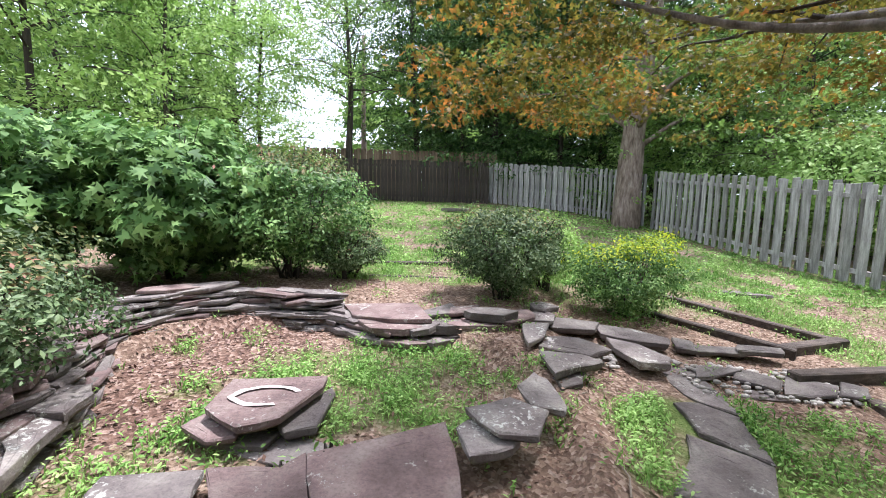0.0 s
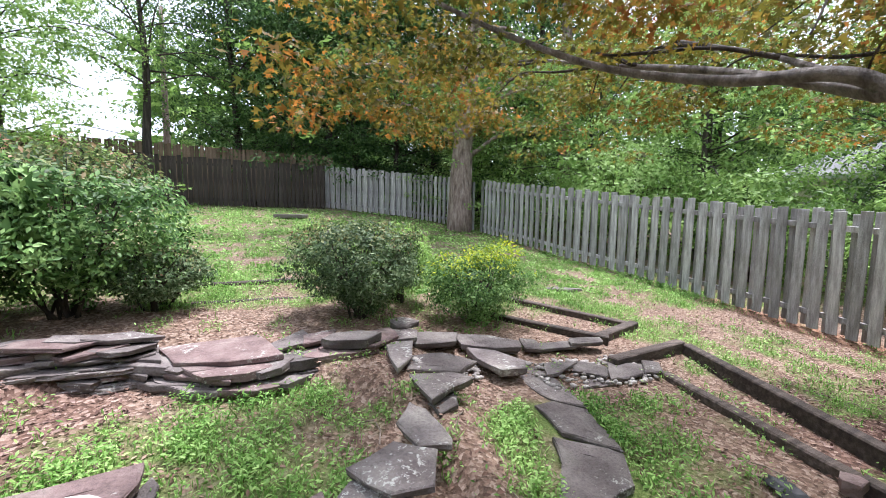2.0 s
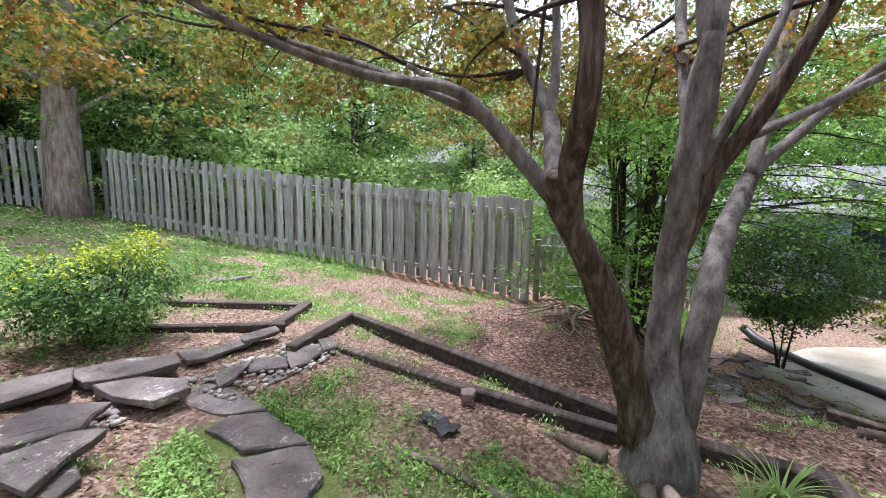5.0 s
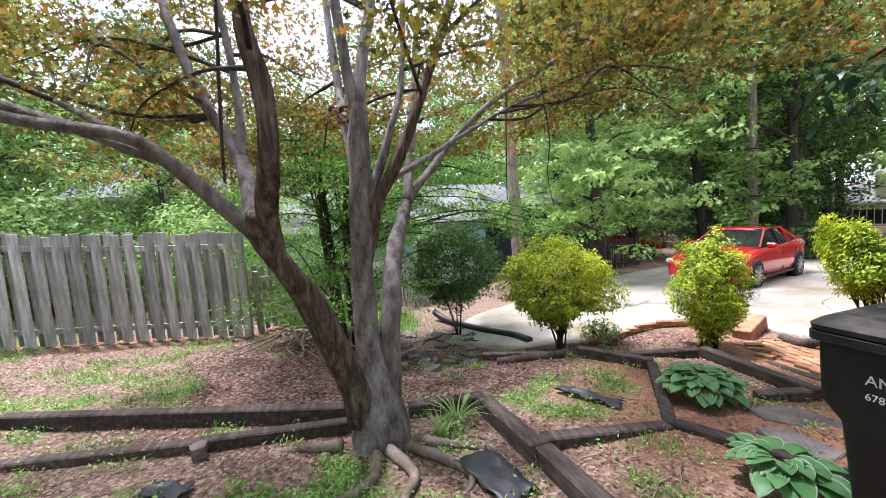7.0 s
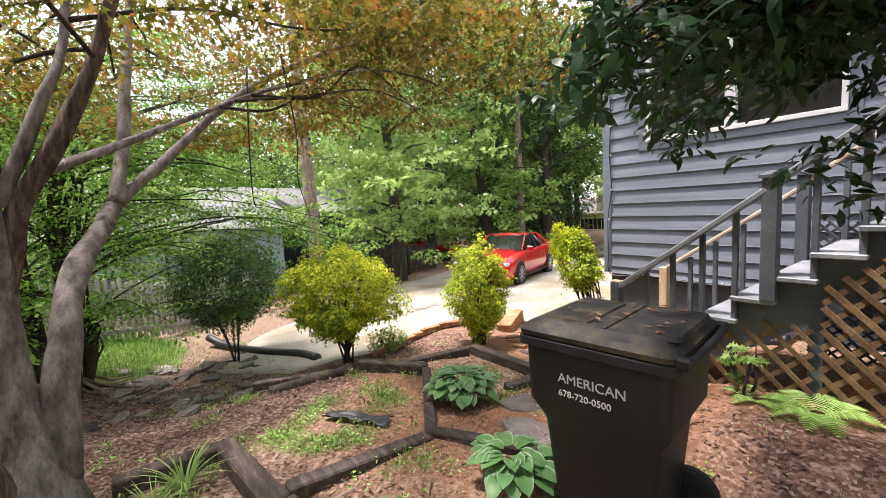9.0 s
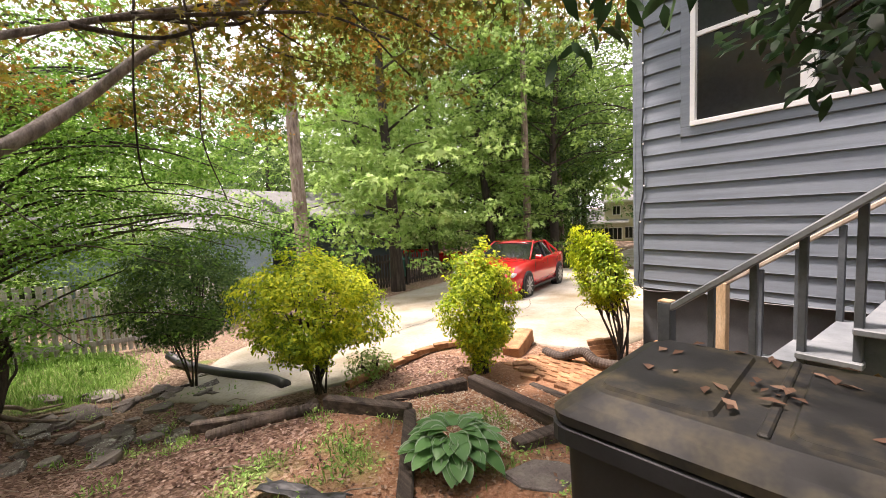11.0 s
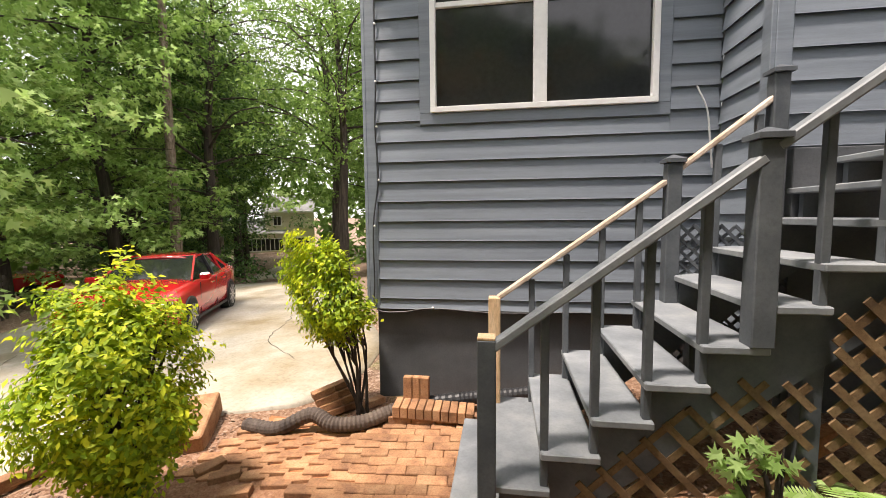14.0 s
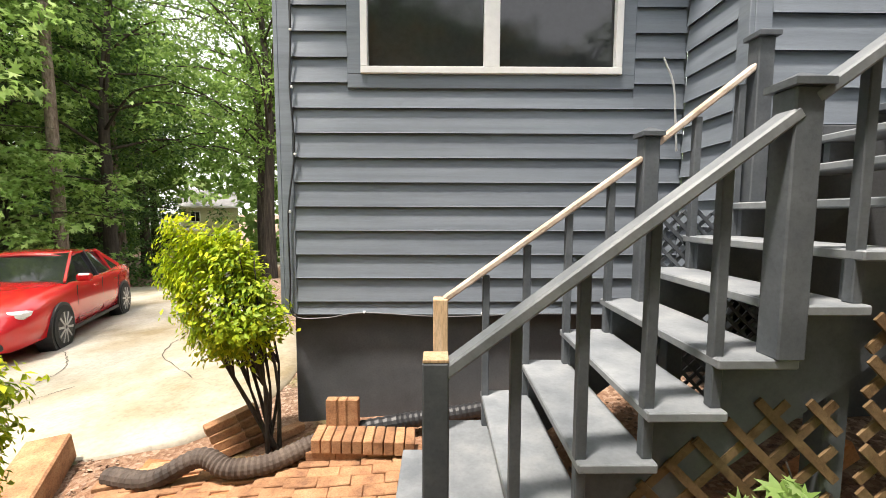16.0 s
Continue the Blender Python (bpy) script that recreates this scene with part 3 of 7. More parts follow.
# long side wall along the driveway, and the inner jog
side = part("wall_side", box(CORNER_X - 0.1, WALL_Y - 4.2, (SILL_Z + TOP_Z) / 2, 0.2, 8.0, TOP_Z - SILL_Z), M_SIDING)
tagged(side, "slate gray lap siding wall beside the driveway", "wall", kind="structure")
jog = part("wall_jog", box(INNER_X - 0.1, (WALL_Y + JOG_Y) / 2, (SILL_Z + TOP_Z) / 2, 0.2, JOG_Y - WALL_Y, TOP_Z - SILL_Z), M_SIDING)
tagged(jog, "short gray siding return at the inner corner", "wall", kind="structure")
clapboards(jog, (INNER_X, WALL_Y + 0.03), (INNER_X, JOG_Y - 0.07), 1.2, TOP_Z, (1, 0))
clapboards(jog, (INNER_X, WALL_Y + 0.03), (INNER_X, JOG_Y - 0.07), SILL_Z, 1.2, (1, 0))
porch = part("wall_porch", box(INNER_X - 2.6, JOG_Y - 0.1, (0.3 + TOP_Z) / 2, 5.2, 0.2, TOP_Z - 0.3), M_SIDING)
tagged(porch, "gray siding wall behind the stair", "wall", kind="structure")
clapboards(porch, (INNER_X - 0.1, JOG_Y), (INNER_X - 4.6, JOG_Y), 1.40, TOP_Z, (0, 1), (), 0.21)
part("corner_board", box(INNER_X - 0.05, JOG_Y + 0.016, (1.2 + TOP_Z) / 2, 0.1, 0.032, TOP_Z - 1.2), M_SIDING, porch)
part("corner_board", box(INNER_X + 0.016, JOG_Y - 0.02, (1.2 + TOP_Z) / 2, 0.032, 0.10, TOP_Z - 1.2), M_SIDING, porch)
found = part("foundation", box((CORNER_X - 2.4) / 2, WALL_Y - 0.13, (SILL_Z - 0.8) / 2, CORNER_X + 2.3, 0.2, SILL_Z + 0.8), M_FOUND)
tagged(found, "dark gray painted block foundation", "foundation", kind="structure")
found2 = part("foundation_side", box(CORNER_X - 0.14, WALL_Y - 4.2, -0.4, 0.2, 8.0, 1.84), M_FOUND)
tagged(found2, "dark gray painted foundation along the driveway", "foundation", kind="structure")
roofline = part("roof", box(-0.6, WALL_Y - 3.6, TOP_Z + 0.15, 8.2, 8.6, 0.3), M_ROOF)
tagged(roofline, "gray shingled roof edge above the siding", "roof", kind="structure")
# Added backing behind the panes; the room's dimness is put into its dark colour.
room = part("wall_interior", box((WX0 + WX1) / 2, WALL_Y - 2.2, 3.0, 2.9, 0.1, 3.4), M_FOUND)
tagged(room, "dark backing added behind the window for a dim room", "wall", kind="structure")

win = empty("window_1")
tagged(win, "white vinyl double window with dark panes", "window", kind="structure")
MX = (WX0 + WX1) / 2
for cx, cz, sx, sz in ((MX, WZ0 + 0.025, WX1 - WX0, 0.05), (MX, WZ1 - 0.025, WX1 - WX0, 0.05)):
    part("window_frame", box(cx, WALL_Y + 0.02, cz, sx, 0.07, sz), M_WHITE, win)
for cx, w in ((WX0 + 0.025, 0.05), (WX1 - 0.025, 0.05), (MX, 0.115)):
    part("window_frame", box(cx, WALL_Y + 0.02, (WZ0 + WZ1) / 2, w, 0.066, WZ1 - WZ0 - 0.1), M_WHITE, win)
for x0, x1 in ((WX0 + 0.05, MX - 0.0575), (MX + 0.0575, WX1 - 0.05)):
    part("sash_rail", box((x0 + x1) / 2, WALL_Y + 0.01, 3.22, x1 - x0, 0.04, 0.045), M_WHITE, win)
    for z0, z1, y in ((WZ0 + 0.05, 3.2, -0.005), (3.24, WZ1 - 0.05, -0.012)):
        part("pane", box((x0 + x1) / 2, WALL_Y + y, (z0 + z1) / 2, x1 - x0, 0.012, z1 - z0, None, 0), M_SKYGLASS, win)

# cable along the corner and the sill
bm = bmesh.new()
pts = [(CORNER_X - 0.10, WALL_Y + 0.045, z) for z in (3.6, 3.1, 2.6)] + [(CORNER_X - 0.085, WALL_Y + 0.05, 2.2), (CORNER_X - 0.105, WALL_Y + 0.045, 1.75), (CORNER_X - 0.05, WALL_Y + 0.05, 1.3),
       (CORNER_X - 0.05, WALL_Y + 0.05, 0.8), (CORNER_X - 0.06, WALL_Y + 0.045, 0.52), (2.8, WALL_Y + 0.035, 0.49), (2.5, WALL_Y + 0.035, 0.53), (1.9, WALL_Y + 0.035, 0.50), (1.2, WALL_Y + 0.035, 0.52), (0.3, WALL_Y + 0.035, 0.51)]
limb_into(bm, pts, 0.007, 0.007, 6, 0, 5)
cable = part("wall_cable", bm, M_BLACK)
tagged(cable, "thin black cable clipped along the siding", "cable")
for x, z in ((3.0, 3.1), (3.0, 2.6), (3.0, 2.2), (2.99, 1.72), (3.04, 1.3), (2.5, 0.54), (1.6, 0.53)):
    part("cable_clip", box(x, WALL_Y + 0.047, z, 0.018, 0.02, 0.018), M_WHITE, cable)
bm = limb_into(bmesh.new(), [(0.18, WALL_Y + 0.06, 1.75), (0.22, WALL_Y + 0.10, 1.95), (0.27, WALL_Y + 0.14, 2.2), (0.36, WALL_Y + 0.16, 2.38)], 0.008, 0.006, 6, 0)
tagged(part("loose_wire", bm, M_WHITE), "loose white cable end sticking out of the siding", "cable")

# ---- stair ----
RUN, RISE, SY0, SY1 = 0.2373, 0.1896, -4.00, -4.98
T0X, T0Z = 2.128, -0.165          # outer edge and top of the lowest tread
stair = empty("porch_stair", pose(0, 0, 0))
tagged(stair, "gray painted open-riser wooden porch stair with worn treads", "stairs")
NT = 11
for k in range(NT):
    xo, z = T0X - RUN * k + 0.02, T0Z + RISE * k
    part("tread", box(xo - 0.14, (SY0 + SY1) / 2, z - 0.019, 0.285, SY0 - SY1 + 0.06, 0.038, None, 0.006), M_TREAD, stair)
for y in (SY0 - 0.06, SY1 + 0.06, ):
    bm = bmesh.new()
    prof = []
    for k in range(NT):
        xo, z = T0X - RUN * k - 0.01, T0Z + RISE * k - 0.04
        prof += [(xo, z - RISE + (0.04 if k else 0.0)), (xo, z)]
    prof += [(T0X - RUN * NT, T0Z + RISE * (NT - 1) - 0.04), (T0X - RUN * NT, T0Z + RISE * (NT - 1) - 0.35), (T0X - RUN * 1.2, T0Z - 0.25), (T0X - 0.01, T0Z - 0.30)]
    f = [bm.verts.new((x, y - 0.019, z)) for x, z in prof]
    b = [bm.verts.new((x, y + 0.019, z)) for x, z in prof]
    bm.faces.new(f)
    bm.faces.new(b[::-1])
    for i in range(len(f)):
        j = (i + 1) % len(f)
        bm.faces.new((f[j], f[i], b[i], b[j]))
    bmesh.ops.recalc_face_normals(bm, faces=bm.faces[:])
    part("stringer", bm, M_STAIR, stair)


def newel(x, y, z0, z1, w, cap, material=M_STAIR):
    p = part("newel_post", box(x, y, (z0 + z1) / 2, w, w, z1 - z0, None, 0.006), material, stair)
    if cap == "pyramid":
        bm = box_into(bmesh.new(), x, y, z1 + 0.012, w + 0.035, w + 0.035, 0.024)
        r = bmesh.ops.create_cone(bm, cap_ends=True, segments=4, radius1=(w + 0.03) * 0.707, radius2=0.01, depth=0.03, matrix=Matrix.Translation((x, y, z1 + 0.039)) @ Matrix.Rotation(math.pi / 4, 4, "Z"))
        part("post_cap", bm, M_STAIR, p)
    elif cap == "raw":
        part("sawn_end", box(x, y, z1 + 0.006, w - 0.004, w - 0.004, 0.012, None, 0.002), M_RAWWOOD, p, "bare yellow sawn end")
    return p


FY, BY = SY0 - 0.02, SY1 + 0.03
newel(1.94, FY + 0.03, -0.36, 0.78, 0.092, "raw")
newel(1.92, BY + 0.02, -0.17, 0.80, 0.085, "", M_RAWWOOD)
newel(0.72, FY + 0.01, 0.78, 1.70, 0.10, "pyramid")
newel(0.74, BY, 0.78, 1.72, 0.09, "pyramid")
newel(0.13, BY, 1.15, 2.26, 0.09, "pyramid")
newel(-0.58, FY, 0.0, 3.2, 0.09, "")


def rail(a, b, material, w=0.085, h=0.045):
    part("handrail", beam(a, b, w, h, 0.008), material, stair)


rail((1.92, FY + 0.03, 0.73), (0.74, FY + 0.02, 1.62), M_TREAD)
rail((0.70, FY + 0.02, 1.66), (-0.56, FY + 0.02, 2.60), M_TREAD)
rail((1.90, BY + 0.02, 0.79), (0.78, BY, 1.60), M_RAIL, 0.06, 0.035)
rail((0.70, BY, 1.68), (0.15, BY, 2.12), M_RAIL, 0.06, 0.035)
for y, lo, hi in ((FY, -0.5, 1.75), (BY, 0.2, 1.75)):
    for k in range(NT):
        x, zt = T0X - RUN * k - 0.235, T0Z + RISE * k
        if not lo < x < hi or abs(x - 0.72) < 0.09 or abs(x - 0.13) < 0.07 and y == BY:
            continue
        top = (0.73 + (1.92 - x) * 0.755) if x > 0.72 else (1.66 + (0.70 - x) * 0.746)
        part("baluster", box(x, y, (zt + top) / 2, 0.04, 0.04, top - zt, None, 0.004), M_STAIR, stair)
for x, y, z in ((0.45, SY0 - 0.10, 0.7), (0.6, SY1 + 0.1, 0.7)):
    part("support_post", box(x, y, (z - 0.4) / 2, 0.09, 0.09, z + 0.4), M_STAIR, stair)

# landing, its skirt and the porch post
deck = empty("porch_landing")
tagged(deck, "gray wooden porch landing on posts with a lattice skirt", "porch")
part("deck_board", box(-1.75, -4.52, 1.90, 2.3, 1.08, 0.04), M_STAIR, deck)
part("rim_board", box(-1.75, -3.985, 1.90, 2.3, 0.03, 0.05), M_STAIR, deck)
part("top_cap", box(-1.72, -3.97, 1.945, 2.28, 0.10, 0.035), M_STAIR, deck)
part("corner_post", box(-0.90, -3.99, 2.6, 0.11, 0.11, 1.4), M_RAWWOOD, deck, "new unpainted porch post")
part("door_casing", box(-0.78, -4.06, 2.7, 0.035, 0.05, 1.5), M_RAWWOOD, deck)
part("screen_board", box(-1.75, -4.03, 2.7, 1.5, 0.03, 1.5), M_STAIR, deck)


def lattice(name, label, keep, x0, x1, z0, z1, y, material, pitch=0.115, width=0.038):
    """Crossed slats, clipped to where keep(x, z) holds."""
    thing = empty(name)
    tagged(thing, label, "lattice")
    for s, off in ((1, 0.0), (-1, 0.012)):
        c = (z0 - x1 if s == 1 else z0 + x0) - 0.2
        end = (z1 - x0 if s == 1 else z1 + x1) + 0.2
        while c < end:
            run, run0 = None, None
            x = x0
            while x <= x1 + 1e-6:
                z = s * x + c
                ok = z0 <= z <= z1 and keep(x, z)
                if ok and run0 is None:
                    run0 = x
                if (not ok or x + 0.01 > x1) and run0 is not None:
                    if x - run0 > 0.04:
                        part("slat", beam((run0, y - off, s * run0 + c), (x, y - off, s * x + c), 0.010, width, 0.0), material, thing)
                    run0 = None
                x += 0.01
            c += pitch * 1.414
    return thing


def under_stair(x, z):
    return z < T0Z + RISE * (T0X - x) / RUN - 0.30


lattice("stair_lattice", "brown stained lattice skirt under the stair", lambda x, z: under_stair(x, z) and x < 0.42, -0.55, 0.42, -0.15, 1.5, SY0 + 0.01, M_LATTICE)
lattice("low_lattice", "dark stained lattice under the lower stair", lambda x, z: under_stair(x, z), 0.46, 1.5, -0.3, 0.6, SY0 - 0.03, M_LATTICE, 0.13, 0.034)
lattice("inner_lattice", "dark gray lattice behind the stair", lambda x, z: True, -0.5, 0.70, 0.1, 1.3, SY1 - 0.02, M_STAIR, 0.06, 0.02)
lattice("landing_lattice", "gray painted lattice skirt of the landing", lambda x, z: True, -2.6, -0.63, -0.1, 1.86, -3.985, M_STAIR)
# Added sheet in dark foundation paint, stands for the deep shade under the porch.
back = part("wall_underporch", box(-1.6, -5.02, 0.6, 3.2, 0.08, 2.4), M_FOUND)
tagged(back, "dark sheet added for the shade beneath the porch", "wall", kind="structure")

# ---- fences ----
def gz(x, y, d=0.0):
    return ground_z(x, y) + d


def board_mesh(name, w, h, t, material, ear=0.0):
    bm = box(0, 0, h / 2, w, t, h, None, 0.004)
    return mesh_of(name, bm, material)


def board_fence(name, label, pts, height, material, width=0.135, gap=0.075, back=True, group=""):
    """Boards on rails along pts, with a second row of boards behind the rails."""
    fence = empty(name)
    tagged(fence, label, "fence")
    rng = random.Random(len(pts) + int(height * 100))
    kinds = [board_mesh("board", width, height + d, 0.02, material) for d in (0, 0.02, -0.02, 0.035)]
    q = [Vector((*p, 0)) for p in pts]
    for a, b in zip(q, q[1:]):
        d = b - a
        L = d.length
        u = d.normalized()
        ang = math.degrees(math.atan2(u.y, u.x))
        nrm = Vector((-u.y, u.x, 0))
        n = int(L / (width + gap))
        for row in ((1, -1) if back else (1,)):
            for i in range(n):
                p = a + u * ((i + (0.5 if row == 1 else 1.0)) * L / n) + nrm * 0.055 * row
                o = part("board", rng.choice(kinds), material, fence)
                o.matrix_basis = pose(p.x, p.y, gz(p.x, p.y, 0.03 + rng.uniform(-0.015, 0.015)), rng.uniform(-0.6, 0.6), rng.uniform(-0.9, 0.9), ang + rng.uniform(-1.2, 1.2))
        m = max(1, round(L / 2.4))
        for i in range(m):
            s, e = a + u * (L * i / m), a + u * (L * (i + 1) / m)
            for h in (0.25, height - 0.2) if height > 1.5 else (0.2, height - 0.2):
                part("rail", beam((s.x, s.y, gz(s.x, s.y, h)), (e.x, e.y, gz(e.x, e.y, h)), 0.04, 0.085, 0.004), material, fence)
            part("post", box(s.x - nrm.x * 0.08, s.y - nrm.y * 0.08, gz(s.x, s.y, height / 2 - 0.1), 0.09, 0.09, height + 0.1), material, fence)
    return fence


FP = (6.85, 2.5)
side_fence = board_fence("side_fence", "weathered gray wooden shadowbox fence", [FP, (6.95, 4.2), (6.55, 7.45), (5.95, 9.3), (5.3, 13.5)], 1.75, M_GRAYWOOD, 0.142, 0.095)
part("end_post", box(FP[0] - 0.05, FP[1] - 0.05, gz(*FP, 0.8), 0.12, 0.12, 1.95), M_GRAYWOOD, side_fence)
board_fence("corner_fence", "weathered gray fence beyond the big tree", [(5.1, 13.9), (3.6, 16.6), (0.2, 18.6)], 1.75, M_GRAYWOOD, 0.142, 0.095)
# The rear fence borrows the dark bark material; its shade is in that colour.
board_fence("rear_fence", "wooden fence across the back, its shade put into a dark colour", [(0.1, 18.2), (-5.2, 17.4), (-10, 16.2)], 1.75, M_DARKBARK, 0.14, 0.02, False)
board_fence("neighbour_fence", "taller brown fence of the next yard", [(0.5, 19.6), (-6.5, 18.8), (-13, 17.6)], 2.2, M_NEWFENCE, 0.14, 0.012, False)
board_fence("picket_fence", "low gray picket fence along the lower lawn", [(7.0, 2.35), (8.6, 0.95), (10.8, -0.9), (12.2, -3.0)], 1.15, M_GRAYWOOD, 0.085, 0.06, False)
board_fence("drive_fence", "dark gray picket fence beside the driveway", [(13.0, -6.6), (14.3, -10.5)], 1.15, M_DARKBARK, 0.09, 0.05, False)


# ---- landscape timbers ----
def timber(name, a, b, top, w=0.13, h=0.14, label="dark weathered landscape timber edging the bed"):
    """A timber from a to b; top: height of its upper face at each end."""
    o = part(name, beam((*a, top[0] - h / 2), (*b, top[1] - h / 2), w, h, 0.012), M_TIMBER)
    return tagged(o, label, "timber", "landscape timbers")


timber("landscape_timber", (2.62, 3.55), (3.80, 3.82), (0.12, 0.12), 0.12, 0.17)
timber("landscape_timber", (2.95, 4.20), (3.85, 4.60), (0.13, 0.13))
timber("landscape_timber", (1.9, 5.25), (3.05, 4.12), (0.22, 0.13), 0.10)
timber("landscape_timber", (2.3, 6.1), (3.75, 4.62), (0.30, 0.12), 0.10)
timber("landscape_timber", (3.82, 3.76), (3.05, 0.45), (0.10, 0.03), 0.11, 0.16)
timber("landscape_timber", (3.02, 3.30), (2.92, 1.75), (0.04, 0.01), 0.10, 0.12)
timber("landscape_timber", (2.92, 1.74), (2.90, 0.60), (0.02, 0.0), 0.10, 0.12)
timber("landscape_timber", (3.05, 0.1), (3.05, -0.60), (-0.02, -0.03), 0.12, 0.22)
timber("landscape_timber", (3.08, -0.56), (2.0, -0.69), (-0.03, 0.07), 0.14, 0.24)
timber("landscape_timber", (2.02, -0.72), (1.15, -0.82), (0.05, 0.10), 0.13, 0.14)
timber("landscape_timber", (2.20, -0.78), (2.24, -1.85), (0.0, -0.11), 0.12, 0.15)
timber("landscape_timber", (2.22, -1.86), (3.42, -2.62), (-0.10, -0.15), 0.10, 0.14)
timber("landscape_timber", (2.24, -1.92), (1.35, -2.30), (-0.10, -0.02), 0.11, 0.13)
timber("landscape_timber", (3.44, -2.64), (4.20, -2.16), (-0.13, -0.17), 0.11, 0.16)
timber("landscape_timber", (3.95, -2.55), (3.78, -3.52), (-0.23, -0.24), 0.11, 0.13)
timber("landscape_timber", (3.80, -3.62), (2.42, -3.52), (-0.24, -0.17), 0.12, 0.13)
timber("landscape_timber", (2.45, -3.45), (2.50, -2.95), (-0.17, -0.15), 0.11, 0.12)
timber("landscape_timber", (3.45, -4.16), (2.30, -4.06), (gz(3.45, -4.16, 0.012), gz(2.3, -4.06, 0.012)), 0.09, 0.10)
timber("landscape_timber", (-2.6, 6.2), (-0.5, 6.55), (0.52, 0.52), 0.10)
timber("landscape_timber", (-1.6, 5.55), (0.6, 5.85), (0.44, 0.40), 0.10)
timber("landscape_timber", (4.25, -2.1), (4.9, -1.1), (-0.25, -0.35), 0.09, 0.10, "pale split board lying on the bank")


# ---- flagstones ----
def slab(seed, x, y, sx, sy, t, rot, z, tilt=(0, 0), material=None, parent=None, name="flagstone"):
    """An irregular split stone: uneven outline, rough chipped rim, slightly dished top. z: its top."""
    r = random.Random(seed)
    n = r.randint(5, 8)
    angs = sorted((i + r.uniform(-0.36, 0.36)) * 2 * math.pi / n for i in range(n))
    rad = [r.uniform(0.68, 1.04) for _ in angs]
    bm = bmesh.new()

    def ring(k, h, jit):
        return [bm.verts.new((math.cos(a) * sx * q * k * 1.08 + r.uniform(-jit, jit), math.sin(a) * sy * q * k * 1.08 + r.uniform(-jit, jit), h + r.uniform(-0.004, 0.004))) for a, q in zip(angs, rad)]
    r0 = ring(0.94, -t, 0.012)
    r1 = ring(1.0, -t * 0.55, 0.008)
    r2 = ring(1.0, -0.006, 0.004)
    r3 = ring(0.975, 0.0, 0.003)
    r4 = ring(0.5, r.uniform(-0.008, 0.006), 0.02)
    for a, b in ((r0, r1), (r1, r2), (r2, r3), (r3, r4)):
        for i in range(n):
            j = (i + 1) % n
            bm.faces.new((a[i], a[j], b[j], b[i]))
    bm.faces.new(r0[::-1])
    bm.faces.new(r4)
    bmesh.ops.recalc_face_normals(bm, faces=bm.faces[:])
    o = part(name, bm, material or (M_STONE_RED if r.random() < 0.3 else M_STONE), parent)
    o.matrix_basis = pose(x, y, z, tilt[0], tilt[1], rot)
    return o


stone_wall = empty("dry_stone_wall")
tagged(stone_wall, "curved low dry-stone wall of stacked lichened flagstones", "stone wall")
WALL_LINE = [(-2.15, 1.25), (-2.4, 1.9), (-2.75, 2.45), (-3.0, 3.05), (-2.75, 3.6), (-2.15, 3.85), (-1.55, 3.85), (-1.05, 3.68), (-0.6, 3.62), (-0.15, 3.82), (0.3, 3.92)]
wl_pts = smooth_path([(x, y, 0) for x, y in WALL_LINE], 6)
rs = random.Random(5)
dist_run = 0.0
for a, b in zip(wl_pts, wl_pts[1:]):
    dist_run += (b - a).length
    if dist_run < 0.17:
        continue
    dist_run = 0
    ang = math.degrees(math.atan2(b.y - a.y, b.x - a.x))
    left = a.x < -1.6
    courses = 6 if left else 2
    g0 = ground_z(a.x * 0.86 - 0.17, a.y * 0.86 + 0.3) - 0.02
    h = (0.36 if left else 0.20)
    for c in range(courses):
        off = rs.uniform(-0.05, 0.05) + 0.03 * c
        nx_, ny_ = (a.x + 1.2), (a.y - 2.3)
        q = math.hypot(nx_, ny_)
        top = g0 + h * (c + 1) / courses
        slab(rs.random(), a.x + nx_ / q * off, a.y + ny_ / q * off, rs.uniform(0.22, 0.40), rs.uniform(0.12, 0.19), h / courses * rs.uniform(0.55, 0.85), ang + rs.uniform(-14, 14), top, (rs.uniform(-4, 4), rs.uniform(-4, 4)), None, stone_wall)

path_stones = empty("flagstone_path")
tagged(path_stones, "irregular flagstone edging and path through the weeds", "stone path")
